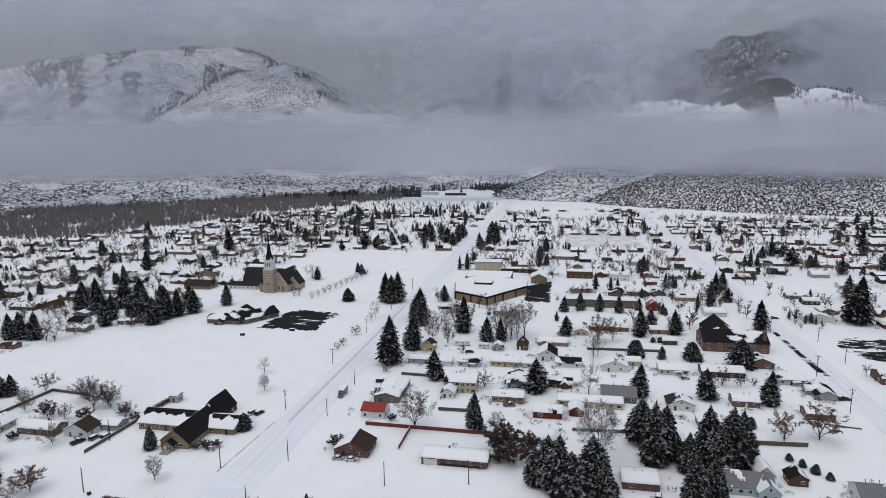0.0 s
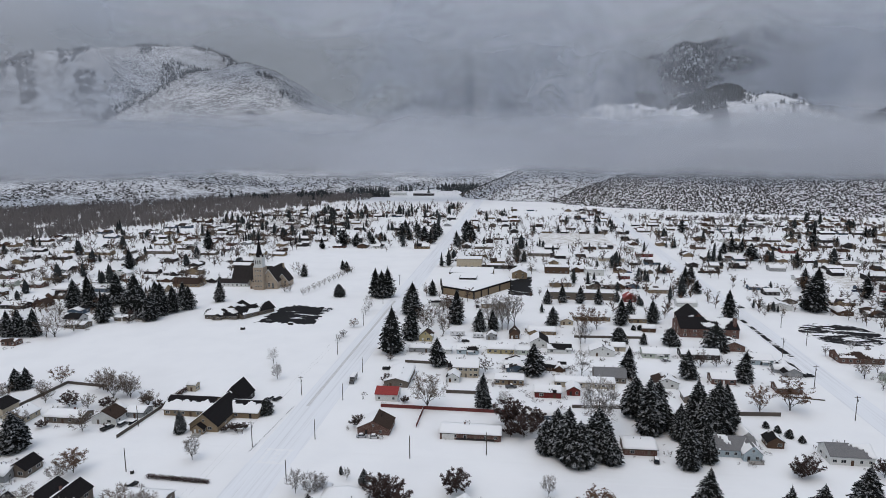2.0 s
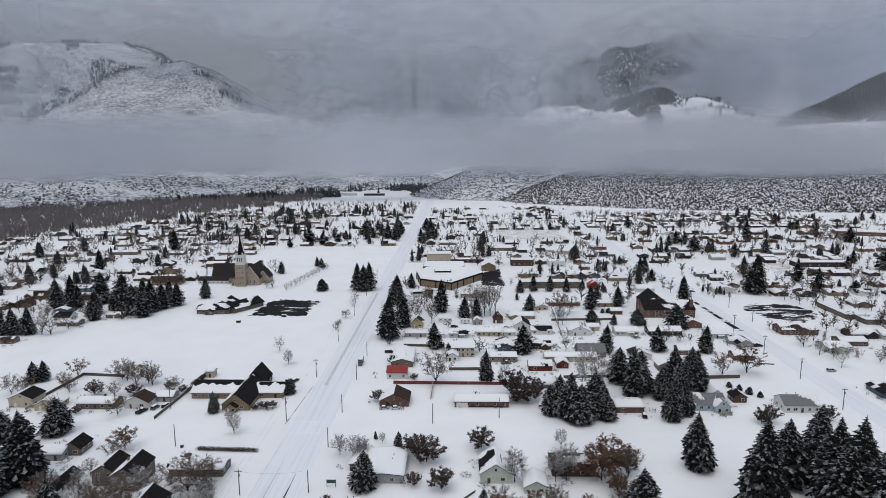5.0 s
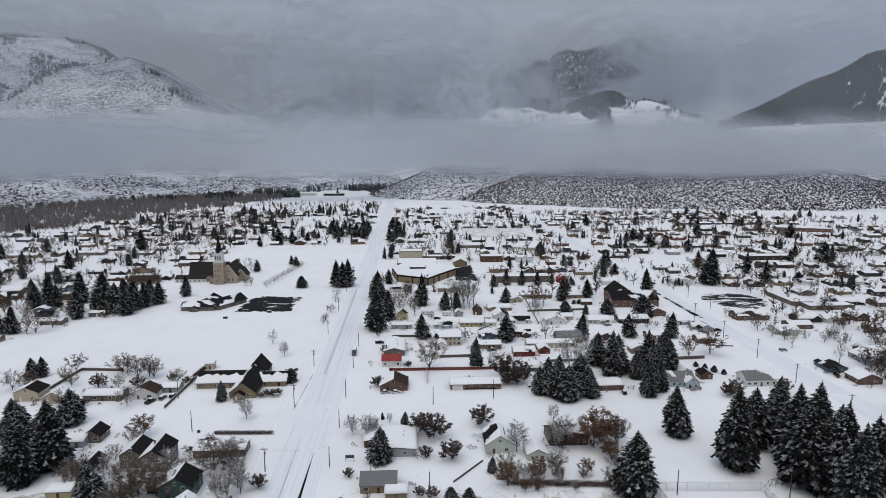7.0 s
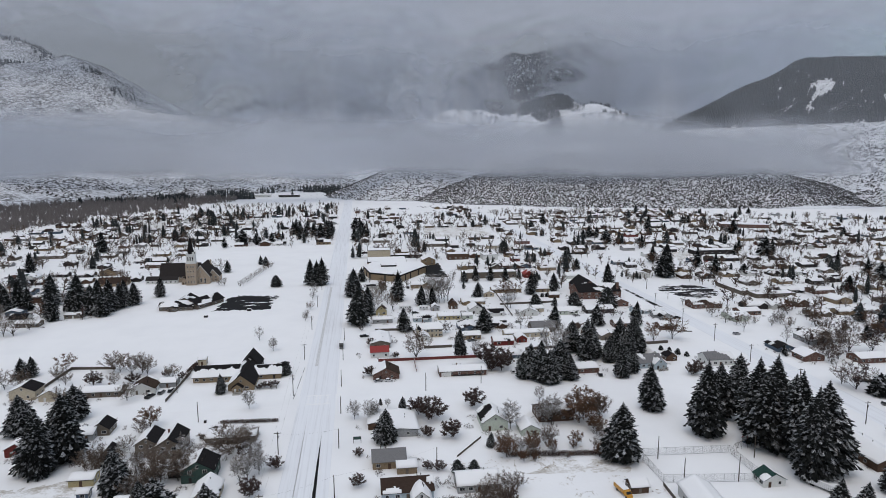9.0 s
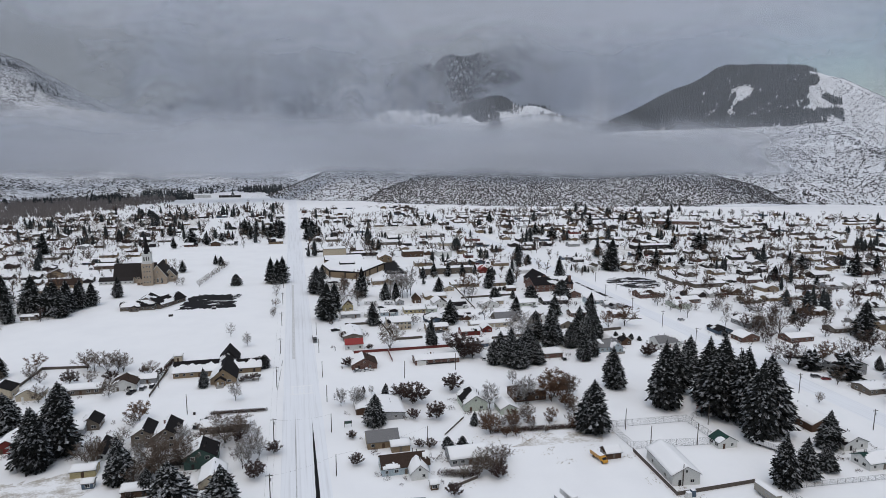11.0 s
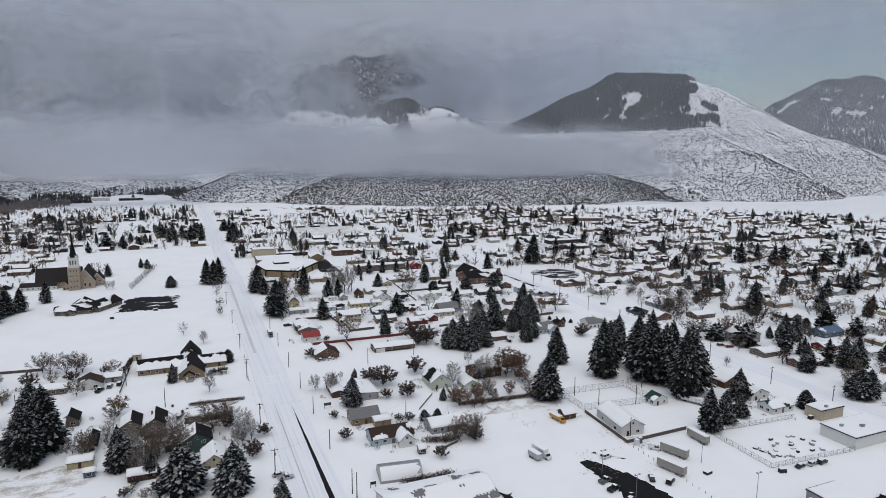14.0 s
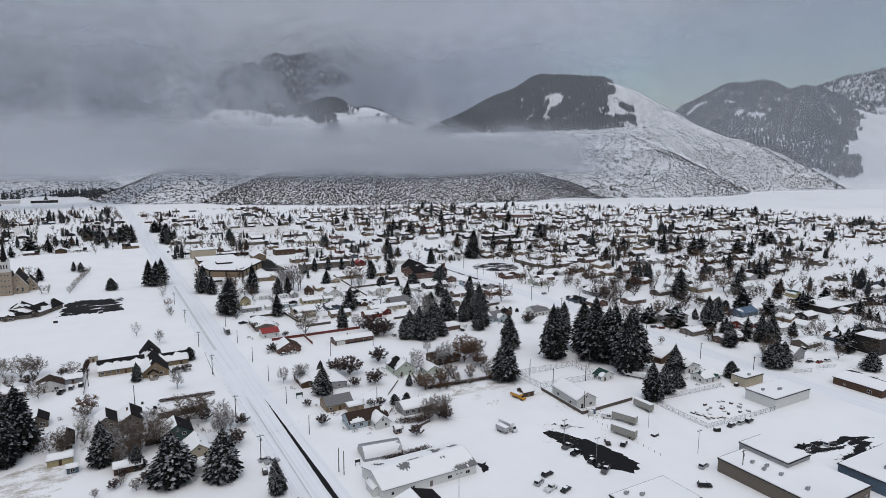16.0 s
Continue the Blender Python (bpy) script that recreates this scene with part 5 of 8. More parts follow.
broadleaf("bare", -18.5, -54.5, 11.5, 1.75)
broadleaf("bare", -14, -51, 9, 1.4)
ROUND = [conifer_mesh(s, 18, 20, True, 0.5, 3.2) for s in (81, 82)]
for tx, ty, th in ((-7, 30, 7.5), (-38, 244.6, 10.5), (232, 178, 8), (228, -131, 9), (65, -79, 5), (196, 66, 5), (159.6, 148.5, 10), (189.2, 148, 10.5), (212, 142.3, 15), (172.7, 176, 3.5), (176.4, 176.4, 3.5), (205, 36, 3.2), (208, 32, 3.6), (211, 28, 3.0), (202, 40, 3), (347.5, -40, 7.5), (162, 157.5, 7), (226, 170, 8), (71, -79, 4.5)):
    grow("juniper_shrub", random.choice(ROUND), tx, ty, th, "dense rounded dark evergreen shrub dusted with snow", "shrub")
for tx, ty, th in ((-15, 13, 3), (-12, 12, 3.5), (-17, 11, 2.5), (-10, 14, 3)):
    broadleaf("plum", tx, ty, th, 1.2)
for tx, ty, th, tf in ((-30, -103, 18.5, 1.3), (-14, -108, 18.5, 1.3), (40.5, -51.5, 13.7, 1.15), (86, 45, 17, 0.9), (173.7, 147, 7.5, 1.0), (297, -101, 18, 0.9), (300, -106, 19, 1.0), (263, -132, 15, 1.2), (268, -133, 14, 1.2), (302, -160, 11, 1.3), (415, -36, 12.6, 1.0), (401, -10.6, 14.8, 1.0), (306, -47, 8, 1.0), (122, 239, 11, 1.0), (133, 244, 13.6, 1.0), (146, 243, 13.6, 1.0), (159, 241, 12.6, 1.0), (173, 248.5, 9.3, 1.0), (175.6, 208, 13, 1.0)):
    spruce(tx, ty, th, True, tf)
rng2 = random.Random(64)
for x0, x1, y0, y1, n, lo, hi, kinds in ((86, 126, -76, -62, 14, 2.5, 6, ("bare", "rust", "bare", "pale", "rust")), (122, 134, -66, -40, 6, 6, 11, ("bare", "rust")), (56, 84, -106, -92, 12, 4, 7, ("bare", "plum", "bare")), (-50, -28, -80, -58, 16, 6, 11, ("bare", "bare", "pale")), (-58, -36, -104, -90, 6, 3, 6, ("bare", "plum", "pale")), (-68, -56, -72, -44, 6, 5, 9, ("bare", "pale")), (84, 100, -70, -58, 7, 3, 7, ("rust", "bare"))):
    for k in range(n):
        broadleaf(rng2.choice(kinds), rng2.uniform(x0, x1), rng2.uniform(y0, y1), rng2.uniform(lo, hi), 1.1)
for tx, ty, th in ((131, 7, 20), (124, 1, 17), (175, 24, 18), (158, 36, 20), (165, 26, 15)):
    spruce(tx, ty, th)

# ---- trees and houses of the blocks beyond the east street ----
for tx, ty, th in ((427, 522, 28), (315, 646, 20), (387, 751, 12), (458, 535, 13), (331, 492, 18), (318, 478, 14), (340, 489, 16), (333, 441, 19), (361, 401, 17), (330, 311, 18), (303, 241, 18), (360, 278, 22), (356, 240, 21), (534, 625, 14), (541, 622, 14), (572, 631, 12), (542, 504, 20), (696, 726, 17), (724, 743, 13), (460, 364, 15), (436, 334, 14), (470, 332, 22), (477, 330, 20), (235, 305, 19), (239, 284, 11), (389, 246, 9), (483, 244, 21), (499, 225, 16)):
    spruce(tx, ty, th, False, 1.0, "trees of the town")
for tx, ty, th in ((487, 197, 16), (424, 160, 14), (445, 136, 9), (542, 209, 14), (512, 161, 24), (544, 168, 20), (531, 136, 23), (555, 145, 21), (344, -3, 24), (451, 58, 13), (490, 61, 18), (581, 117, 19), (582, 100, 20), (404, -9, 18), (448, 18, 16), (491, 24, 18), (474, 19, 18), (665, 141, 19), (694, 151, 16), (682, 470, 12), (874, 383, 20), (897, 391, 21), (933, 378, 16), (1001, 380, 19), (777, 245, 11), (768, 249, 11), (440, -23, 12)):
    spruce(tx, ty, th, False, 1.0, "trees of the town")
for kind, tx, ty, th in (("rust", 523, 553, 14), ("rust", 514, 514, 16), ("rust", 325, 300, 12), ("bare", 434, 250, 16), ("bare", 452, 288, 14), ("bare", 305, 21, 17), ("bare", 296, 33, 13), ("bare", 301, 28, 12), ("rust", 550, 158, 12), ("rust", 398, -1, 18), ("rust", 417, 31, 9), ("bare", 436, 585, 16), ("bare", 475, 743, 17), ("bare", 824, 490, 18), ("bare", 754, 470, 12), ("bare", 548, 39, 15), ("pale", 622, 192, 16), ("bare", 838, 380, 20), ("bare", 406, 260, 12), ("bare", 299, 32, 10)):
    broadleaf(kind, tx, ty, th, 1.15, True)
for gx, gy, gw, gd, gr, ga, gwall, groof, gcov in (
        (282, 251, 11, 12, 1.6, "y", "white", "slate", 1.0), (337, 387, 14, 10, 2.4, "x", "grey", "brown", 1.0), (481, 508, 18, 11, 1.6, "x", "dark", "brown", 0.85), (412, 417, 15, 11, 1.6, "x", "taupe", "dark", 0.7), (441, 376, 26, 11, 2.4, "x", "taupe", "brown", 0.7), (285, 98, 14, 11, 1.6, "x", "sage", "dark", 1.0), (388, 129, 13, 14, 2.4, "y", "tan", "brown", 1.0), (398, 160, 18, 11, 1.6, "x", "brick", "dark", 1.0), (465, 121, 15, 10, 1.6, "x", "white", "brown", 0.7), (446, 123, 15, 11, 2.4, "x", "grey", "brown", 0.7), (419, 57, 12, 10, 2.4, "x", "white", "slate", 0.7)):
    house(gx, gy, gw, gd, 2.9, gr, ga, 0, gwall, groof, gcov, near=False)
for gx, gy, gw, gd, gr, ga, gwall, groof, gcov in (
        (388, 16, 25, 9, 2.0, "x", "tan", "dark", 1.0), (427, 1, 12, 9, 2.0, "x", "white", "dark", 0.85), (464, 23, 11, 12, 2.4, "y", "grey", "brown", 0.85), (512, 64, 12, 13, 2.0, "y", "white", "slate", 0.7), (475, 65, 15, 11, 2.0, "x", "taupe", "slate", 0.7), (670, 188, 31, 11, 1.6, "x", "taupe", "brown", 1.0), (736, 224, 16, 15, 2.0, "y", "white", "slate", 1.0), (757, 314, 23, 11, 2.0, "x", "dark", "slate", 1.0), (651, 304, 16, 11, 2.4, "x", "taupe", "dark", 0.85), (572, 278, 27, 10, 1.6, "x", "tan", "dark", 0.7), (964, 316, 23, 11, 2.0, "x", "sage", "dark", 0.85)):
    house(gx, gy, gw, gd, 2.9, gr, ga, 0, gwall, groof, gcov, near=False)

row_rng = random.Random(15)
for x0, x1, y0, y1, n in ((-72, -4, 520, 640, 20), (26, 46, 500, 640, 9), (-130, -70, 470, 520, 6)):
    for k in range(n):
        spruce(row_rng.uniform(x0, x1), row_rng.uniform(y0, y1), row_rng.uniform(11, 20), False, 1.0, "trees of the town")

# ---- woods, brush and forests (countless) ----
def scatter(name, units, pts, rad, tall, mat, label, category, seed):
    """One mesh of many small plants: units are (verts, faces) one unit high and wide."""
    rng = np.random.RandomState(seed)
    V, F, o = [], [], 0
    for (x, y, z), r, h in zip(pts, rad, tall):
        vs, fs = units[rng.randint(len(units))]
        a = rng.uniform(0, 6.28)
        c, s_ = math.cos(a) * r, math.sin(a) * r
        V.extend([(x + p[0] * c - p[1] * s_, y + p[0] * s_ + p[1] * c, z + p[2] * h) for p in vs])
        F.extend([tuple(i + o for i in f) for f in fs])
        o += len(vs)
    me = bpy.data.meshes.new(name)
    me.from_pydata(V, [], F)
    me.materials.append(mat)
    return tagged(new(name, me), label, category, "", "stuff")


def cone_unit(seed, tiers=2, n=5):
    rng = random.Random(seed)
    b = MB()
    for t in range(tiers):
        z0, z1, r = t / tiers * 0.85 + 0.03, min(1.0, t / tiers * 0.85 + 0.52), 1.0 - 0.8 * t / tiers
        b.add([(r * rng.uniform(0.8, 1.2) * math.cos(6.283 * k / n + t), r * rng.uniform(0.8, 1.2) * math.sin(6.283 * k / n + t), z0 + rng.uniform(-0.04, 0.04)) for k in range(n)] + [(0, 0, z1)], [(k, (k + 1) % n, n) for k in range(n)])
    return b.v, b.f


def bush_unit(seed):
    rng = random.Random(seed)
    b = MB()
    for i in range(1):
        ox, oy = rng.uniform(-0.4, 0.4), rng.uniform(-0.4, 0.4)
        r = rng.uniform(0.8, 1.1)
        v = [(ox + r * rng.uniform(0.7, 1.2) * math.cos(1.2566 * k), oy + r * rng.uniform(0.7, 1.2) * math.sin(1.2566 * k), rng.uniform(0.1, 0.5)) for k in range(5)]
        b.add([(x, y, min(z, 0.25) - 0.1) for x, y, z in v] + [(ox, oy, rng.uniform(0.7, 1.0))], [(k, (k + 1) % 5, 5) for k in range(5)])
    return b.v, b.f


def brush_unit(seed):
    rng = random.Random(seed)
    b = MB()
    for i in range(24):
        a, l = rng.uniform(0, 6.28), rng.uniform(0.2, 1)
        b.sliver((math.cos(a) * l * 0.2, math.sin(a) * l * 0.2, rng.uniform(-0.02, 0.5)), (math.cos(a) * l, math.sin(a) * l, rng.uniform(0.25, 1.0)), 0.075, rng)
    return b.v, b.f


CONES, BUSHES, BRUSH = [cone_unit(k) for k in range(4)], [bush_unit(k) for k in range(5)], [brush_unit(k) for k in range(5)]


def on_hill(hillname, n, box, accept, seed, sink=0.3):
    rng = np.random.RandomState(seed)
    X, Y = rng.uniform(box[0], box[1], n), rng.uniform(box[2], box[3], n)
    Z = HILLS[hillname](X, Y)
    return [(x, y, z - sink) for x, y, z in zip(X.tolist(), Y.tolist(), Z.tolist()) if z > 0.5 and accept(x, y, z)]


def sized(pts, lo, hi, seed):
    return np.random.RandomState(seed).uniform(lo, hi, len(pts)).tolist()


def bearing(x, y):
    return math.degrees(math.atan2(x + 48, y + 321)) + 1.1 * noise.noise((x / 90, y / 90, 1.7)) + 0.5 * noise.noise((x / 28, y / 28, 7.7))


def clumpy(x, y, size, thr):
    return noise.noise((x / size, y / size, 3.3)) > thr


pts = on_hill("hill_bench_east", 58000, (120, 1250, 820, 1330), lambda x, y, z: z < 108 and clumpy(x, y, 60, -0.75), 1)
scatter("sagebrush", BUSHES, pts, sized(pts, 1.0, 2.5, 1), sized(pts, 1.3, 3.2, 2), M["sage"], "dark snow-dusted sagebrush over the whole hillside", "sagebrush", 1)
pts = on_hill("hill_bench_west", 20000, (-150, 620, 1050, 1560), lambda x, y, z: z < 115 and clumpy(x, y, 60, -0.6) and x < 300 + 0.6 * (y - 1250), 2)
scatter("sagebrush", BUSHES, pts, sized(pts, 1.2, 3.0, 3), sized(pts, 1.3, 3.2, 4), M["sage"], "dark snow-dusted sagebrush on the low hill", "sagebrush", 2)
pts = on_hill("hill_river", 22000, (-1700, 200, 700, 1900), lambda x, y, z: z < 90 and clumpy(x, y, 80, -0.25), 3)
scatter("sagebrush", BUSHES, pts, sized(pts, 1.8, 4.2, 5), sized(pts, 2.0, 4.4, 6), M["sage"], "dark brush dotting the slope beyond the river", "sagebrush", 3)
pts = on_hill("mountain_cone", 60000, (800, 2100, 560, 1700), lambda x, y, z: z < 350 and random.random() < (1.0 if z < 120 else 0.62 - (z - 120) * 0.0016) and bearing(x, y) > 37 and clumpy(x, y, 30, -0.5), 4)
scatter("sagebrush", BUSHES, pts, sized(pts, 1.3, 3.2, 7), sized(pts, 1.5, 3.8, 8), M["sage"], "dark brush thinning out up the steep snowy slope", "sagebrush", 4)


def cone_forest(x, y, z):
    k = bearing(x, y)
    if 38.9 + (z - 290) * 0.012 < k < 39.7 + (z - 290) * 0.012 and 225 < z < 335:
        return False
    if 36.9 + (z - 250) * 0.01 < k < 37.3 + (z - 250) * 0.014 and 215 < z < 300:
        return random.random() < 0.25
    if 41.6 + (z - 300) * 0.02 < k < 42.0 + (z - 300) * 0.02 and 210 < z < 290:
        return random.random() < 0.3
    if k < 43.9 and z > 185:
        return clumpy(x, y, 90, -0.6)
    return 44.1 < k < 46.4 and 190 < z < 275 and clumpy(x, y, 45, -0.05)


def forest(name, hillname, n, box, accept, lo, hi, label, seed):
    pts = on_hill(hillname, n, box, accept, seed, 1.0)
    tall = sized(pts, lo, hi, seed)
    scatter(name, CONES, pts, [h * 0.29 for h in tall], tall, M["hazed_far_needles"], label, "forest", seed)


forest("forest", "mountain_cone", 30000, (1200, 1800, 1150, 2300), cone_forest, 11, 20, "dense dark conifer forest on the peak's shoulder", 21)
forest("forest", "hill_knob", 6500, (540, 900, 1480, 2000), lambda x, y, z: 12.0 < bearing(x, y) < 20.3 and z > 70 and (clumpy(x, y, 45, -0.25) or z > 245), 10, 19, "dark conifers over one half of the knoll", 22)
forest("forest", "hill_knob", 900, (700, 1000, 1450, 1800), lambda x, y, z: bearing(x, y) > 20.3 and z > 100 and clumpy(x, y, 50, 0.05), 8, 14, "scattered conifers on a snowy knoll", 33)
forest("forest", "hill_knob", 500, (300, 620, 1750, 2150), lambda x, y, z: z > 120 and clumpy(x, y, 60, 0.2), 9, 15, "scattered conifers on a snowy knoll", 23)
forest("forest", "mountain_summit", 10000, (300, 1900, 3000, 4100), lambda x, y, z: z > 180 and clumpy(x, y, 220, -0.45), 14, 26, "dark forest on the misty summit", 24)
forest("forest", "mountain_valley_head", 3500, (-900, 500, 3300, 4150), lambda x, y, z: z > 200 and clumpy(x, y, 260, -0.4), 14, 26, "dim forest at the head of the valley", 25)
pts = on_hill("hill_west", 9000, (-1700, -850, 1900, 2750), lambda x, y, z: z > 170 and clumpy(x, y, 70, -0.2), 8)
scatter("sagebrush", BUSHES, pts, sized(pts, 1.6, 4.2, 9), sized(pts, 1.6, 3.6, 10), M["sage"], "dark brush scattered over the bare snowy hill", "sagebrush", 5)
pts = on_hill("mountain_west", 12000, (-2700, -1400, 1900, 3200), lambda x, y, z: z > 200 and clumpy(x, y, 110, -0.1), 9)
scatter("sagebrush", BUSHES, pts, sized(pts, 2.0, 5.0, 11), sized(pts, 1.8, 4.0, 12), M["sage"], "dark brush in bands along the snowy ridge", "sagebrush", 6)
forest("forest", "hill_west", 4200, (-1700, -850, 1950, 2750), lambda x, y, z: z > 200 and (clumpy(x, y, 120, 0.33) or abs((x + 1400) - (y - 2250) * 0.36 + 25) < 28), 12, 20, "dark lines and clumps of conifers on a bare snowy hill", 26)
forest("forest", "mountain_west", 9000, (-2700, -1400, 1900, 3200), lambda x, y, z: z > 240 and clumpy(x + 0.7 * y, (y - 0.7 * x) * 0.4, 130, 0.18), 13, 22, "bands of conifers along the snowy ridge", 27)
forest("forest", "mountain_east", 20000, (2500, 3300, 900, 2000), lambda x, y, z: z > 20 and 49.5 < bearing(x, y) < 62.6 and (clumpy(x, y, 80, -0.45) or bearing(x, y) > 57.0), 13, 22, "dense conifer forest on the distant hill", 28)
forest("forest", "mountain_east_far", 6000, (3300, 4300, 800, 2300), lambda x, y, z: z > 100 and clumpy(x, y, 200, -0.4), 16, 26, "patches of forest on the far mountain", 29)

rng = np.random.RandomState(5)
pts = [(x, y, -0.3) for x, y in zip(rng.uniform(-1350, -215, 16000).tolist(), rng.uniform(500, 1290, 16000).tolist()) if x < -500 + (y - 560) * 0.40 + 40 * noise.noise((x / 80, y / 80, 0)) and y < 1270 + 0.12 * (x + 200) and clumpy(x, y, 45, -0.32)]
scatter("river_woods", BRUSH, pts, sized(pts, 3.5, 6.5, 11), sized(pts, 9, 18, 12), M["woods"], "grey-brown leafless cottonwoods along the river", "woods", 11)
pts = [(x, y, -0.3) for x, y in zip(rng.uniform(-800, 160, 5200).tolist(), rng.uniform(1130, 1560, 5200).tolist()) if (x < -210 or y > 1380) and clumpy(x, y, 70, 0.12)]
tall = sized(pts, 9, 22, 13)
scatter("far_woods", CONES, pts, [h * 0.25 for h in tall], tall, M["hazed_far_needles"], "dark conifer woods across the end of the valley", "woods", 13)


# ---- the church and the buildings round the west field ----
def church():
    root = thing("church", pose(-110, 268, 0), "tan stone church with a white belfry and dark spire", "church")
    block(root, pose(-13, 13, 0), 33, 14, 6.0, 10.0, "x", "stone", "slate", 0.0, True, 4, 0.5, False, False)
    block(root, pose(-27, 6.2, 0), 26, 9, 3.2, 2.6, "x", "white", "slate", 0.0, True, 5, 0.4, False, False)
    block(root, pose(7, 11, 0), 14, 29, 6.5, 10.0, "y", "stone", "slate", 0.0, True, 3, 0.5, True, False)
    block(root, pose(15, 12, 0), 9, 13, 5.0, 6.0, "y", "stone", "slate", 0.0, True, 2, 0.4, True, False)
    block(root, pose(-6.5, -1.5, 0), 5, 6, 3.0, 3.4, "y", "stone", "slate", 0.0, True, 1, 0.3, False, True)
    b = MB()
    b.box(-4.2, 4.2, -8, 0.4, -0.3, 18.5)
    for q in (-3.4, -1.2, 1.2, 3.4):
        b.box(q - 0.35, q + 0.35, -8.25, -8, -0.3, 17.5)
    part("tower", b, WALL["stone"], root, "square tan stone tower")
    for z in (3, 7.5, 12, 16):
        for q in (-2.2, 0.1, 2.2):
            add_window(root, pose(q, -8.02, z), 0.9, 1.6)
    b = MB()
    b.box(-3.9, 3.9, -7.7, 0.1, 18.504, 19.6)
    b.box(-3.3, 3.3, -7.1, -0.5, 19.6, 26.0)
    b.box(-3.6, 3.6, -7.4, -0.2, 26.0, 26.8)
    part("belfry", b, WALL["white"], root, "white wooden belfry")
    for q in (-1.8, 0, 1.8):
        add_window(root, pose(q, -7.12, 22.8), 1.0, 3.8)
    b = MB()
    n = 8
    for k in range(n):
        a0, a1 = 6.28318 * (k + 0.5) / n, 6.28318 * (k + 1.5) / n
        lo = [(3.4 * math.cos(q), -3.8 + 3.4 * math.sin(q), 26.8) for q in (a0, a1)]
        mid = [(2.2 * math.cos(q), -3.8 + 2.2 * math.sin(q), 30.0) for q in (a0, a1)]
        b.add(lo + mid[::-1], [(0, 1, 2, 3)])
        b.add(mid + [(0, -3.8, 43.0)], [(0, 1, 2)])
    part("spire", b, ROOF["dark"], root, "slender dark spire")
    b = MB()
    b.box(-2.6, 2.6, -6.4, -1.2, 26.804, 28.2, 0, 0.3)
    for q in (-3.0, 3.0):
        for r in (-6.8, -0.8):
            b.spike((q, r, 26.8), (q, r, 29.2), 0.5, 4)
    part("pinnacle", b, WALL["white"], root, "white corner pinnacles at the spire's foot")
    for gx, gy, half, ze, zr in ((7, -3.55, 7.6, 6.0, 16.4), (15, 5.45, 5.2, 4.6, 10.9)):
        for side in (-1, 1):
            b = MB()
            b.tube((gx + side * half, gy - 0.5, ze), (gx, gy - 0.5, zr), 0.22, 0.22, 4)
            part("rake_board", b, M["white_trim"], root, "white gable edge board")
    for q in (3.6, 7, 10.4):
        add_window(root, pose(q, -3.53, 3.4), 1.3, 3.6)
    for q in (-24, -18, -12):
        add_window(root, pose(q, 5.97, 4.6), 1.2, 2.2)
    b = MB()
    b.box(9.0, 10.2, 22, 23.4, 8, 17.0)
    part("chimney", b, WALL["stone"], root)


church()


def pavilion():
    root = thing("parish_hall", pose(-97, 180, 0), "low hall with dark half-snowed hipped roofs", "hall")
    block(root, pose(-2, -1, 0), 23, 13, 3.2, 2.6, "x", "taupe", "dark", 0.6, True, 5, 0.9)
    block(root, pose(14, 8, 0, 0, 0, 58), 26, 13, 3.4, 3.4, "x", "taupe", "dark", 0.4, True, 3, 0.9)
    block(root, pose(2, 9, 0), 14, 16, 3.4, 4.0, "y", "taupe", "dark", 0.5, True, 2, 0.8)
    block(root, pose(-4, -8.5, 0), 6, 4, 2.4, 1.2, "y", "taupe", "dark", 0.1, True, 1, 0.4)


pavilion()


def chapel():
    root = thing("chapel", pose(-26, 20, 0), "tan brick chapel with a long steep black roof", "chapel")
    block(root, pose(-14, 10.5, 0), 21, 14, 3.0, 3.4, "x", "tan", "dark", (1.0, 0.36), True, 4, 0.7)
    block(root, pose(0.6, 4.5, 0), 12, 28, 2.8, 4.8, "y", "tan", "dark", [0.0, (1.0, 0.3)], True, 2, 0.5, True)
    block(root, pose(0.8, 22, 0), 10, 12, 3.2, 5.9, "y", "dark", "dark", 0.0, True, 1, 0.4, True, False)
    block(root, pose(11, 11, 0), 13, 13, 2.7, 2.6, "x", "tan", "dark", (1.0, 0.25), True, 2, 0.7)
    block(root, pose(-0.6, -10.6, 0), 4.6, 3.2, 2.5, 1.6, "y", "tan", "dark", 0.0, True, 1, 0.4, False, True)
    b = MB()
    b.box(-2.4, 1.2, -15.2, -12.6, -0.2, 0.35)
    b.box(-2.2, 1.0, -14.2, -12.6, 0.35, 0.7)
    part("steps", b, M["concrete"], root, "concrete entrance steps")
    for q in (-2.2, 1.0):
        b = MB()
        b.tube((q, -15.1, 0.3), (q, -15.1, 1.2), 0.03, 0.03, 5)
        b.tube((q, -15.1, 1.2), (q, -12.7, 1.7), 0.03, 0.03, 5)
        part("handrail", b, M["steel"], root)


chapel()
house(-52.5, 52, 4.2, 4.0, 3.2, 0.7, wall="cream", roof="dark", label="small cream pump house behind the chapel", wins=1, name="shed", category="shed")


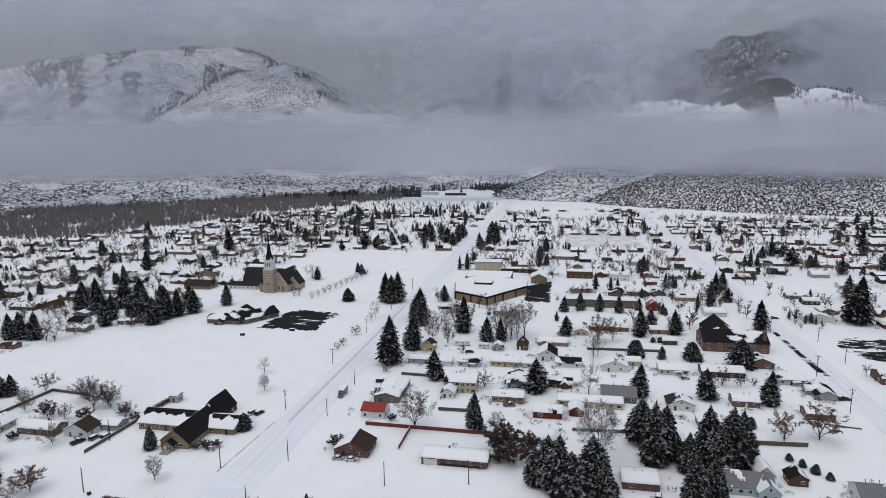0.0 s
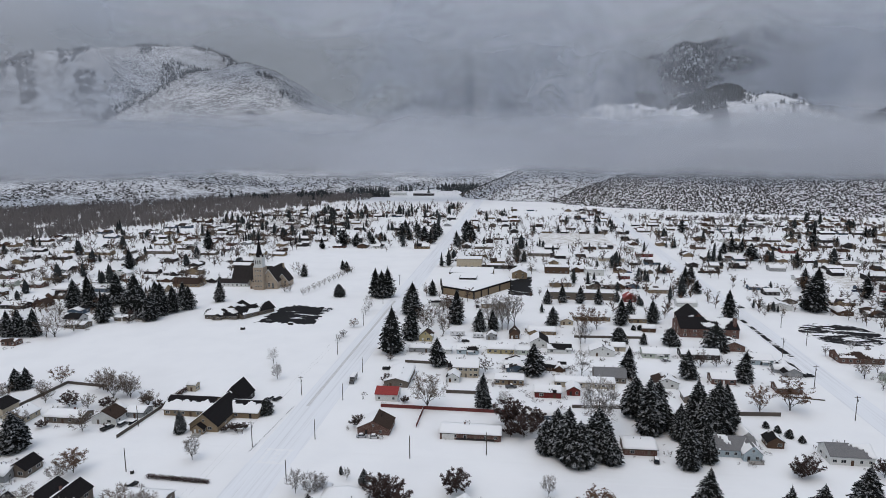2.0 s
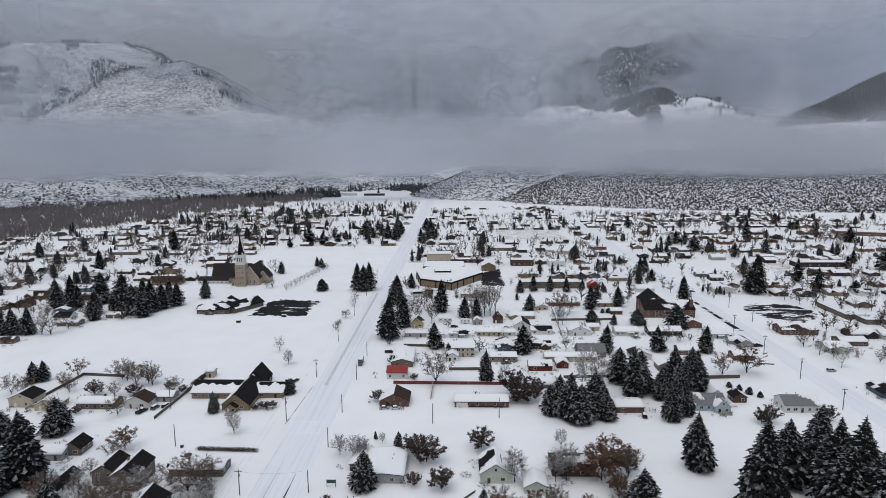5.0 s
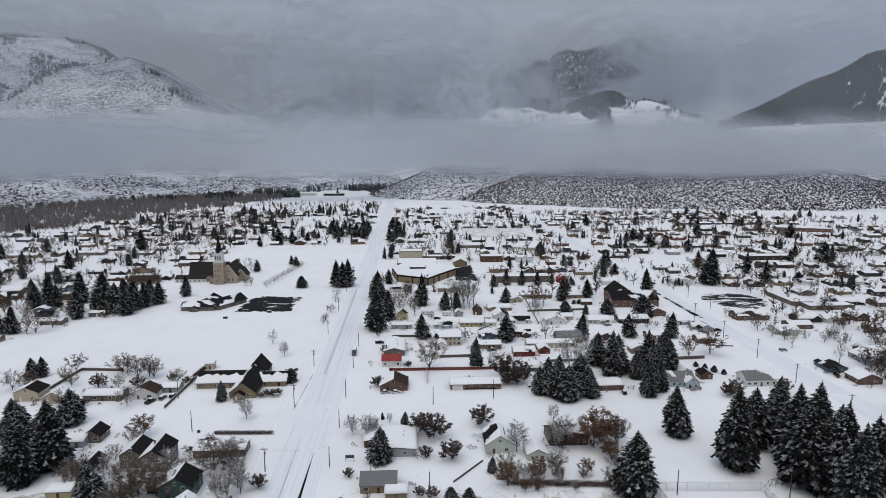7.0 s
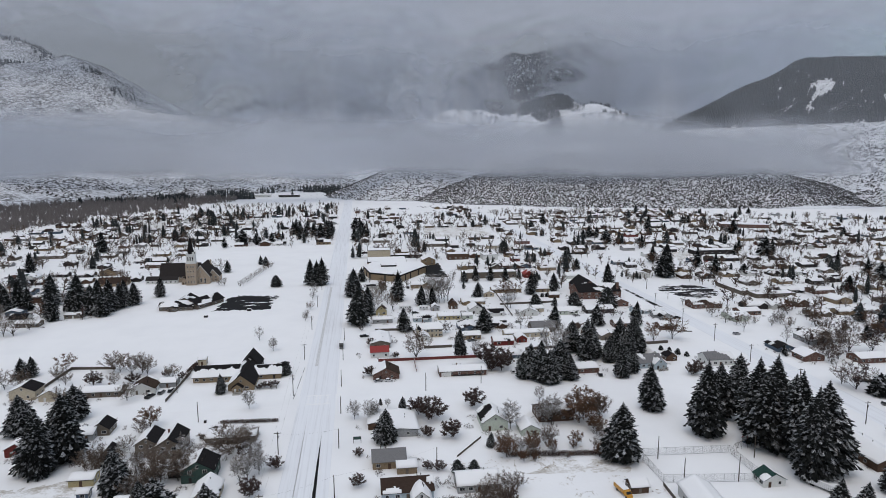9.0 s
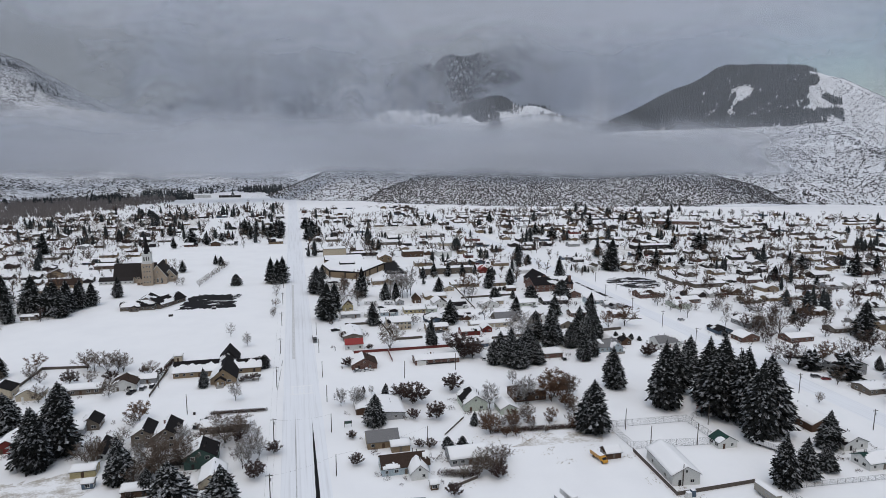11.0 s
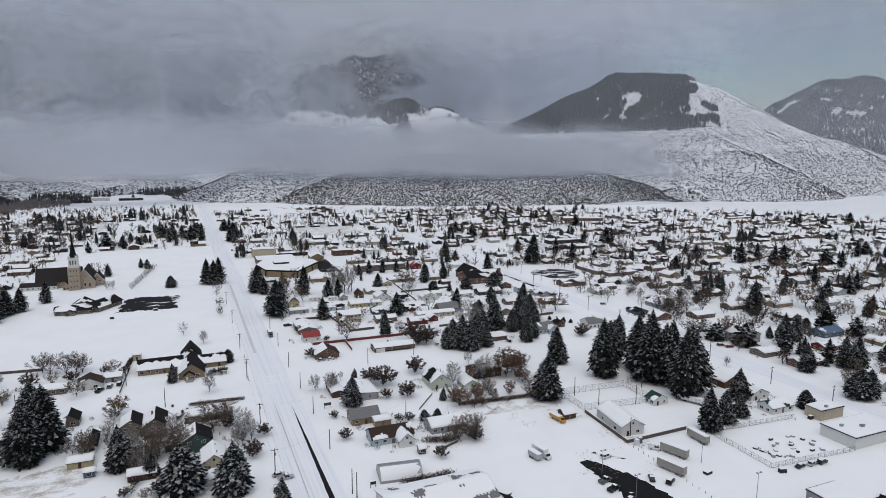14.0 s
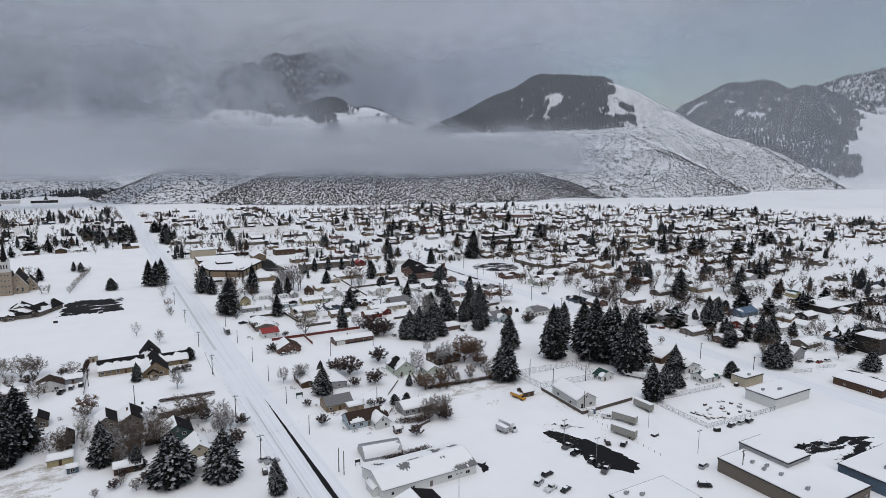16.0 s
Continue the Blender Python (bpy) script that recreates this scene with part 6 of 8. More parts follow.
def hall():
    root = thing("school_hall", pose(0, 0, 0), "faceted tan hall with a broad flat snow roof", "hall")
    out = [(36, 292), (41, 262), (67, 246), (77, 262), (94, 288), (92, 304), (70, 318), (44, 314)]
    flat_block(root, out, 5.2, "tan", parapet=1.3)
    flat_block(root, rect(40, 318, 78, 345), 5.0, "tan", parapet=1.0)
    flat_block(root, rect(52, 286, 66, 296), 7.6, "dark", parapet=0.5)
    b = MB()
    for k in range(8):
        (ax, ay), (bx, by) = out[k], out[(k + 1) % 8]
        for f in (0.0, 0.5):
            x, y = ax + (bx - ax) * f, ay + (by - ay) * f
            b.box(x - 0.6, x + 0.6, y - 0.6, y + 0.6, -0.3, 5.2)
    part("buttress", b, WALL["dark"], root, "dark sloping buttresses")
    block(root, pose(101, 335, 0), 13, 18, 5.0, 3.0, "y", "tan", "dark", 0.9, True, 2)


hall()


def flat_building(name, x0, y0, x1, y1, h, wall, label, category, rot=0.0, parapet=0.5, wins=4, units=0):
    cx, cy = (x0 + x1) / 2, (y0 + y1) / 2
    root = thing(name, pose(cx, cy, 0, 0, 0, rot), label, category)
    W2, D2 = (x1 - x0) / 2, (y1 - y0) / 2
    flat_block(root, rect(-W2, -D2, W2, D2), h, wall, parapet=parapet, bands=False)
    b = MB()
    b.slab(rect(-W2 - 0.32, -D2 - 0.32, W2 + 0.32, D2 + 0.32), h + parapet - 0.16, h + parapet + 0.002)
    part("trim", b, ROOF["slate"], root, "thin dark roof trim")
    for i in range(wins):
        add_window(root, pose(-W2 + 2 * W2 * (i + 0.5) / wins, -D2 - 0.01, min(1.8, h * 0.5)), 1.8, 1.2)
    rng = random.Random(int(x0 * 7 + y0))
    for i in range(units):
        b = MB()
        ux, uy = rng.uniform(-W2 * 0.7, W2 * 0.7), rng.uniform(-D2 * 0.7, D2 * 0.7)
        z = h + parapet + 0.2
        b.box(ux - 0.6, ux + 0.6, uy - 0.5, uy + 0.5, z, z + 0.9, 0, 0.05)
        b.tube((ux + 1.2, uy, z), (ux + 1.2, uy, z + 0.8), 0.18, 0.18, 8)
        part("roof_unit", b, M["steel"], root, "small metal roof vent unit")
    return root


flat_building("auditorium", 41, 370, 65, 386, 8.5, "cream", "tall cream auditorium with a flat snowy roof", "hall")
flat_building("store", 124, 352, 146, 364, 5.5, "brown", "brown flat-roofed store under snow", "store")
flat_building("apartment_row", 123, 253, 172, 264, 5.0, "taupe", "long taupe flat-roofed building under snow", "building", wins=8)
flat_building("workshop", 160, 345, 176, 360, 5.0, "white", "white flat-roofed workshop under snow", "building", wins=2)
flat_building("school", 566, 556, 632, 582, 4.5, "brick", "long low brick school with a snowy flat roof", "school", -20, wins=8)
flat_building("long_store", 395, 345, 447, 358, 4.0, "dark", "long low dark building with a snowy roof", "building", wins=6)
flat_building("clinic", 330, 160, 345, 195, 2.7, "taupe", "low taupe building beside the dark lot", "building", wins=3)
flat_building("clinic", 335, 148, 368, 158, 2.7, "taupe", "low taupe flat-roofed building", "building", wins=5)
flat_building("farm_building", -235, 1292, -180, 1306, 6, "white", "long white farm building at the valley end", "building", wins=5)
flat_building("farm_building", -160, 1285, -110, 1297, 5, "dark", "long dark farm building at the valley end", "building", wins=5)


def brick_church():
    root = thing("brick_church", pose(215, 174, 0), "dark red brick church with a black roof half clear of snow", "church")
    block(root, pose(0, 0, 0), 34, 20, 5.6, 4.6, "x", "brick", "dark", 0.35, True, 4, 0.4, False, False)
    block(root, pose(-4, 14, 0), 16, 26, 5.6, 6.5, "y", "brick", "dark", 0.35, True, 2, 0.4)
    b = MB()
    b.box(14.2, 15.8, -8, -6.4, 3, 12)
    part("chimney", b, WALL["brick"], root)


brick_church()

# ---- yards at the end of the walk ----
def storage_shed():
    root = thing("storage_shed", pose(139, -114, 0), "long white clapboard shed with a snowy gable roof", "shed")
    block(root, pose(0, 0, 0, 0, 0, -7), 10, 20, 4.0, 2.8, "y", "white", "grey", 1.0, True, 3, 0.5, True)


storage_shed()


def metal_shop():
    root = thing("metal_building", pose(46, -139.8, 0), "wide white metal building with sliding snow on its roof", "building")
    block(root, pose(0, 0, 0), 36, 17.5, 3.5, 2.6, "x", "white", "grey", 0.72, True, 3, 0.5)
    block(root, pose(-18.8, -2.5, 0), 2.4, 6, 2.5, 0.7, "y", "white", "grey", 1.0, True, 0, 0.3, False, False)
    b = MB()
    b.tube((8, 2, 5.2), (8, 2, 6.6), 0.25, 0.25, 8)
    b.spike((8, 2, 6.6), (8, 2, 7.1), 0.45, 8)
    part("vent_pipe", b, M["steel"], root)
    for q in (9.5, 13.5):
        b = MB()
        b.box(q - 1.4, q + 1.4, -8.58, -8.49, 0, 2.7)
        for z in (0.7, 1.4, 2.1):
            b.box(q - 1.4, q + 1.4, -8.6, -8.58, z - 0.02, z + 0.02)
        part("garage_door", b, M["white_trim"], root)


metal_shop()
house(35, -161, 15, 12, 3.0, 2.4, axis="y", wall="white", roof="dark", cover=[0.03, 1.0], label="white building with a black roof half under snow", wins=2, name="building", category="building")


def quonset():
    root = thing("quonset_hut", pose(40.5, -118, 0, 0, 0, -8), "grey arched metal hut with melting snow", "hut")
    n, L, R = 14, 7.5, 5.0
    b = MB()
    ring = [(math.cos(math.pi * k / n) * R, math.sin(math.pi * k / n) * R * 0.85) for k in range(n + 1)]
    b.add([(x, q, z) for x in (-L, L) for q, z in ring], [(k + 1, k, n + 1 + k, n + 2 + k) for k in range(n)] + [tuple(range(n + 1)), tuple(range(2 * n + 1, n, -1))])
    part("shell", b, M["steel"], root, "grey arched metal shell", smooth=False)
    b = MB()
    for k in range(8, 13):
        (q0, z0), (q1, z1) = ring[k], ring[k + 1]
        b.add([(-L * 0.95, q0 * 1.01, z0 * 1.01), (L * (0.9 - 0.1 * (k % 2)), q0 * 1.01, z0 * 1.01), (L * (0.95 - 0.12 * (k % 3)), q1 * 1.01, z1 * 1.01), (-L * 0.95, q1 * 1.01, z1 * 1.01)], [(3, 2, 1, 0)])
    b.add([(x, q, z + 0.14) for x, q, z in b.v[:]], [f for f in b.f[:]])
    part("roof_snow", b, M["roof_snow"], root)


quonset()
flat_building("warehouse", 209, -166.5, 235, -152, 4.3, "white", "white metal warehouse with a flat snowy roof", "warehouse", wins=0, units=3)
flat_building("warehouse", 221, -143.5, 235, -136, 4.2, "cream", "small cream metal warehouse", "warehouse", wins=0, units=1)
flat_building("commercial_building", 140, -226, 167, -189.2, 4.5, "taupe", "taupe two-storey commercial block with a flat snow roof", "building", wins=6, units=5)
flat_building("commercial_building", 154, -206, 167, -187.5, 6.4, "grey", "raised parapet block of the commercial building", "building", wins=0)
flat_building("commercial_building", 174, -228, 204, -212, 4.2, "bluegrey", "blue-walled flat-roofed building under snow", "building", wins=3, units=3)
flat_building("commercial_building", 88, -204, 112, -189, 5.0, "taupe", "flat-roofed building with patchy roof snow", "building", wins=2, units=2)
house(273, -172, 17, 22, 3.6, 1.8, axis="y", wall="brown", roof="dark", cover=[0.4, 0.85], label="dark red-brown store with a snowy porch roof", wins=4, porch=2.5, name="store", category="store")
house(284, -126, 11, 12, 4.0, 3.0, axis="y", wall="grey", roof="grey", cover=0.8, label="grey barn-like house with a snowy roof", wins=2)
flat_building("long_store", 400, -84, 450, -62, 3.6, "dark", "long dark flat-roofed building under snow", "building", wins=6)
flat_building("dark_barn", 330, -150, 346, -136, 9.0, "dark", "tall dark metal barn", "barn", wins=0)
lot("lot_yard", [(104.5, -134), (107, -133.6), (110, -135), (116.4, -147), (119.8, -162), (120, -174), (113, -176), (103, -167), (105.2, -154), (104.6, -143)], "lot", "wet black plowed yard with parked pickups", 0.03, 1.4, 2.4)
lot("lot_streak", [(111, -128), (113, -127), (119, -136), (124, -140), (118, -137)], "lot_patchy", "dark tyre-torn slush beside the plowed yard", 0.03, 1.0, 0.6)
lot("lot_store", [(179, -191.5), (206, -194), (222, -204), (205, -211.5), (186, -207), (180, -199)], "lot_patchy", "half-cleared dark parking lot streaked with snow", 0.03, 2.0, 2.0)
lot("lot_side", [(66.5, -141), (72, -143), (70, -149), (66.5, -150)], "lot", "dark melted ground beside the metal building")
lot("strip_east", [(246.5, 208), (249, 208), (250.5, 130), (246.8, 130)], "lot_patchy", "bare asphalt strip along the east street", 0.09, 1.5, 0.8)
lot("strip_main", [(13.9, -300), (16.4, -300), (16.1, -130), (15.6, -70), (15.2, -42), (14.8, -70), (14.2, -130)], "wet", "bare wet asphalt wheel strip on the main street", 0.10, 4.0, 0.25)
lot("strip_rut", [(7.6, -300), (8.1, -300), (8.6, -60), (8.2, -18), (8.3, -60)], "slush", "thin grey wheel rut in the packed snow", 0.10, 5.0, 0.1)
lot("strip_kerb", [(0.2, -4), (0.45, -4), (2.4, 40), (2.2, 40)], "lot_patchy", "dark kerb line showing through the snow", 0.10, 3.0, 0.15)
lot("strip_rut_north", [(7.4, 40), (9.0, 40), (9.2, 235), (7.5, 235)], "slush", "grey wheel rut in the packed snow", 0.10, 12.0, 0.04)


# ---- poles, lamps, fences, signs ----
def utility_pole(x, y, h=10.0, arm=True, rot=0.0):
    root = thing("utility_pole", pose(x, y, 0, 0, 0, rot), "weathered wooden utility pole standing in the snow", "utility pole", "poles along the streets")
    b = MB()
    b.tube((0, 0, -0.3), (0, 0, h), 0.19, 0.13, 8)
    part("pole", b, M["pole_wood"], root)
    if arm:
        b = MB()
        b.box(-1.25, 1.25, -0.16, -0.04, h - 0.7, h - 0.52)
        part("crossarm", b, M["pole_wood"], root)
        for q in (-1.1, -0.5, 0.5, 1.1):
            b = MB()
            b.tube((q, -0.1, h - 0.52), (q, -0.1, h - 0.32), 0.06, 0.04, 6)
            part("insulator", b, M["steel"], root)
        b = MB()
        b.tube((0.32, 0, h - 2.6), (0.32, 0, h - 1.6), 0.24, 0.24, 8)
        part("transformer", b, M["steel"], root, "grey drum transformer")
    return root


for px, py, ph in ((0, 0, 10.5), (0, -57, 9.2), (0, -102, 10), (0, -150, 10), (1, 52, 9), (1, 110, 9), (1, 168, 9), (1, 226, 9), (1, 290, 9)):
    utility_pole(px, py, ph)
for px, py, ph in ((22, 9, 8.5), (22.5, -23, 8), (22.5, -55, 8), (22, -90, 8), (22, -124, 9), (22.8, -127, 9), (22, 48, 8), (22, 84, 8), (-37, -23, 9), (58, -75, 8), (-55, 12, 9), (-96, -8, 9)):
    utility_pole(px, py, ph, False)
for px, py, ph in ((241.5, 51, 11), (241.4, 88, 11), (244, 132, 11), (245, 206, 11), (240, 14, 10), (240, -24, 10), (240, -64, 10), (239, -104, 9), (246, -131, 8), (266, 191, 9), (266, 155, 9), (321, -138, 9), (142.5, -197, 11)):
    utility_pole(px, py, ph)
for px, py, ph in ((90, 4, 9), (62, -2, 9), (141, -97, 9), (140, -80, 9), (160, -99, 9), (176, -84, 9), (165, -60, 9), (136.5, -124, 8)):
    utility_pole(px, py, ph, False)


def power_line(x0, y0, z0, x1, y1, z1, sag=0.9):
    b = MB()
    n = 8
    pts = [(x0 + (x1 - x0) * k / n, y0 + (y1 - y0) * k / n, z0 + (z1 - z0) * k / n - sag * 4 * (k / n) * (1 - k / n)) for k in range(n + 1)]
    for p, q in zip(pts[:-1], pts[1:]):
        b.tube(p, q, 0.012, 0.012, 4, caps=False)
    ob = new("power_line", b.mesh("power_line", [M["tyre"]]))
    return tagged(ob, "thin black overhead power line between poles", "power line", "power lines")


for ya, yb, za, zb in ((0, -57, 9.9, 8.6), (-57, -102, 8.6, 9.4), (-102, -150, 9.4, 9.4), (0, 52, 9.9, 8.4), (52, 110, 8.4, 8.4)):
    for q in (-1.1, 1.1):
        power_line(q, ya - 0.1, za, q, yb - 0.1, zb)
power_line(0, -57, 8.4, 22.5, -55, 7.8)
power_line(0, -102, 9.2, 22, -90, 7.8)
power_line(22, -90, 7.8, 58, -75, 7.8)


def lamp_post(x, y, h=9.0):
    root = thing("lamp_post", pose(x, y, 0), "steel yard lamp post with twin floodlights", "lamp post", "yard lamps")
    b = MB()
    b.tube((0, 0, -0.2), (0, 0, h), 0.12, 0.08, 8)
    part("post", b, M["steel"], root)
    b = MB()
    b.box(-0.9, 0.9, -0.05, 0.05, h - 0.1, h + 0.0)
    part("arm", b, M["steel"], root)
    for q in (-0.85, 0.85):
        b = MB()
        b.box(q - 0.32, q + 0.32, -0.35, 0.2, h + 0.004, h + 0.28, 0, 0.05)
        part("floodlight", b, M["steel"], root)


for px, py in ((145, -177), (107, -145), (146, -152), (107, -163), (50, -160)):
    lamp_post(px, py)


def chain_fence(points, h=1.9, gap=3.0):
    root = thing("chain_link_fence", pose(points[0][0], points[0][1], 0), "galvanised chain-link fence around the yard", "fence")
    ox, oy = points[0]
    for (ax, ay), (bx, by) in zip(points[:-1], points[1:]):
        L = math.hypot(bx - ax, by - ay)
        n = max(1, int(L / gap))
        for k in range(n):
            x, y = ax + (bx - ax) * k / n - ox, ay + (by - ay) * k / n - oy
            b = MB()
            b.tube((x, y, -0.2), (x, y, h), 0.045, 0.045, 5)
            part("post", b, M["fence_wire"], root)
        for z in (0.1, h):
            b = MB()
            b.tube((ax - ox, ay - oy, z), (bx - ox, by - oy, z), 0.035, 0.035, 4)
            part("rail", b, M["fence_wire"], root)
        b = MB()
        m = int(L / 0.5)
        for k in range(m):
            x, y = ax + (bx - ax) * k / m - ox, ay + (by - ay) * k / m - oy
            x2, y2 = ax + (bx - ax) * min(1, (k + 3.6) / m) - ox, ay + (by - ay) * min(1, (k + 3.6) / m) - oy
            b.tube((x, y, 0.1), (x2, y2, h), 0.017, 0.017, 3, caps=False)
            b.tube((x, y, h), (x2, y2, 0.1), 0.017, 0.017, 3, caps=False)
        tagged(part("wire_mesh", b, M["fence_wire"], root), "", "", "", "stuff")


chain_fence([(134, -77), (169, -79), (169, -100), (134, -96), (134, -77)], 3.0, 3.4)
chain_fence([(168, -134), (167, -164.5), (208.6, -167)], 2.0)
chain_fence([(168, -134), (213, -137)], 2.0)
chain_fence([(262.5, -142.6), (272.4, -146.2)], 1.7)
chain_fence([(279.7, -144.4), (290.7, -148.5)], 1.7)
chain_fence([(289.5, -157.6), (303.9, -160.8)], 1.7)


def board_fence(x0, y0, x1, y1, h=1.45, mat="fence_wood", label="weathered wooden board fence in the snow"):
    L = math.hypot(x1 - x0, y1 - y0)
    root = thing("board_fence", pose(x0, y0, 0, 0, 0, math.degrees(math.atan2(y1 - y0, x1 - x0))), label, "fence")
    n = max(2, int(L / 2.4))
    for k in range(n):
        b = MB()
        a, c = L * k / n + 0.06, L * (k + 1) / n - 0.06
        b.box(a, c, -0.03, 0.03, 0.02, h)
        part("fence_panel", b, M[mat], root)
        b = MB()
        b.box(a - 0.11, a - 0.01, -0.06, 0.06, -0.2, h + 0.1)
        part("post", b, M[mat], root)
    b = MB()
    b.box(0, L, -0.07, 0.07, h + 0.104, h + 0.2, 0, 0.02)
    part("snow_cap", b, M["roof_snow"], root)


board_fence(133, -98, 131, -129)
board_fence(131, -129, 162, -128)
board_fence(-57, 0.8, -55.2, 38)
board_fence(-118.6, 52.6, -96, 50.2)
board_fence(-120.5, 24, -118.6, 52.6)
board_fence(58.5, -108, 70, -103, 1.1)
board_fence(66.5, -68.4, 78.4, -54, 0.8)
board_fence(41, 42.5, 97.2, 41.8, 1.6, "red_fence", "dark red board fence capped with snow")
board_fence(60, 24, 60.3, 41.6, 1.6, "red_fence", "dark red board fence capped with snow")
# Low dark hedge, shaped with the board fence builder.
board_fence(226, 74, 239, 71.5, 0.6, "fence_wood", "low dark snow-capped hedge built from fence panels")
board_fence(41, 101.2, 64.5, 100, 1.5)
board_fence(64.6, 100, 66.5, 73.4, 1.4)
board_fence(67.9, 61.7, 84.6, 62, 1.6)
board_fence(125.2, 51, 149, 52.5, 1.5)
board_fence(134.5, 156, 177, 158, 1.5)
board_fence(140, 200, 136, 124, 1.2)
board_fence(189.4, 50.4, 212.6, 52, 1.8)


def signboard(x, y, w, h, z, mat, label):
    root = thing("signboard", pose(x, y, 0), label, "sign")
    for q in (-w / 2, w / 2):
        b = MB()
        b.box(q - 0.09, q + 0.09, -0.09, 0.09, -0.2, z + h + 0.2)
        part("post", b, M["pole_wood"], root)
    b = MB()
    b.box(-w / 2 + 0.1, w / 2 - 0.1, -0.06, 0.06, z, z + h)
    part("board", b, mat, root)
    b = MB()
    b.box(-w / 2 - 0.2, w / 2 + 0.2, -0.2, 0.2, z + h + 0.204, z + h + 0.34, 0, 0.04)
    part("snow_cap", b, M["roof_snow"], root)


signboard(29.5, -51.5, 3.0, 1.2, 1.4, WALL["green"], "dark green roadside sign on two posts")
signboard(-10, 10.5, 2.2, 1.0, 0.8, M["concrete"], "small grey sign in front of the chapel")
signboard(29.5, -123, 1.8, 1.0, 1.2, WALL["dark"], "small dark sign beside the street")
for k in range(16):
    b = MB()
    b.tube((0, 0, -0.2), (0, 0, 1.0), 0.09, 0.08, 6)
    ob = new("bollard", b.mesh("bollard", [WALL["tan"]]))
    ob.matrix_basis = pose(131 + 0.02 * k, -130 - 2.75 * k, 0)
    tagged(ob, "short wooden bollard in a row", "bollard", "bollards along the yard")


# ---- vehicles ----
def wheel_set(root, xs, track, r=0.34, rims=True):
    for x in xs:
        for s in (-1, 1):
            b = MB()
            b.tube((x, s * track - s * 0.11, r), (x, s * track + s * 0.11, r), r, r, 12)
            k = part("wheel", b, M["tyre"], root)
            if not rims:
                continue
            b = MB()
            b.tube((x, s * track + s * 0.1, r), (x, s * track + s * 0.125, r), r * 0.6, r * 0.55, 10)
            part("rim", b, M["steel"], k)


CARS = {}


def car_parts(kind, paint, snowy_top):
    """Meshes of a car's body, windows and snow, shared by cars alike."""
    key = (kind, paint, snowy_top)
    if key in CARS:
        return CARS[key]
    L, Wd, roof = {"sedan": (4.6, 0.9, 1.45), "suv": (4.7, 0.95, 1.75), "pickup": (5.6, 0.98, 1.85)}[kind]
    a, c = -L / 2, L / 2
    low = 0.95 if kind != "sedan" else 0.82
    body = MB()
    body.prism([(a + 0.05, 0.32), (c - 0.05, 0.32), (c, 0.6), (c - 0.06, low - 0.08), (c - 0.5, low), (a + 0.3, low + 0.04), (a, low - 0.08), (a - 0.02, 0.55)], -Wd, Wd)
    if kind == "pickup":
        cab = [(-0.5, low), (1.35, low), (0.75, roof), (-0.35, roof)]
        for q in (-Wd + 0.0, Wd - 0.1):
            body.box(a + 0.05, -0.6, q, q + 0.1, low, low + 0.35)
        body.box(a + 0.02, a + 0.1, -Wd, Wd, low, low + 0.33)
    elif kind == "suv":
        cab = [(a + 0.15, low), (c - 1.15, low), (c - 1.75, roof), (a + 0.4, roof)]
    else:
        cab = [(a + 0.55, low), (c - 1.15, low), (c - 1.85, roof), (a + 1.2, roof)]
    glass = MB()
    glass.prism(cab, -Wd + 0.14, Wd - 0.14)
    (x0, _), (x1, _), (x2, _), (x3, _) = cab
    top = MB()
    top.box(x3 - 0.02, x2 + 0.02, -Wd + 0.13, Wd - 0.13, roof - 0.03, roof + 0.05, 0, 0.04)
    for q in (-Wd + 0.12, Wd - 0.17):
        for xa, xb in ((x0, x3), (x1, x2), ((x0 + x1) / 2, (x2 + x3) / 2)):
            top.tube((xa, q + 0.025, low), (xb, q + 0.025, roof), 0.05, 0.05, 4)
    snow = MB()
    if snowy_top:
        snow.box(x3 + 0.05, x2 - 0.05, -Wd + 0.2, Wd - 0.2, roof + 0.054, roof + 0.16, 0, 0.06)
    CARS[key] = (body.mesh("body", [PAINT[paint]]), glass.mesh("window", [M["glass"]]), top.mesh("roof", [PAINT[paint]]), snow.mesh("roof_snow", [M["roof_snow"]]) if snowy_top else None, L, Wd)
    return CARS[key]


def car(x, y, rot, kind="suv", paint="black", snowy_top=True, rims=True):
    names = {"sedan": "parked %s sedan standing in the snow", "suv": "parked %s utility vehicle in the snow", "pickup": "parked %s pickup truck in the snow"}
    body, glass, top, snow, L, Wd = car_parts(kind, paint, snowy_top)
    root = thing("car" if kind != "pickup" else "pickup_truck", pose(x, y, 0, 0, 0, rot), names[kind] % paint, "car" if kind != "pickup" else "pickup truck")
    part("body", body, None, root)
    part("window", glass, None, root)
    part("roof", top, None, root)
    if snow:
        part("roof_snow", snow, None, root)
    wheel_set(root, (-L * 0.31, L * 0.31), Wd - 0.1, 0.34, rims)
    return root


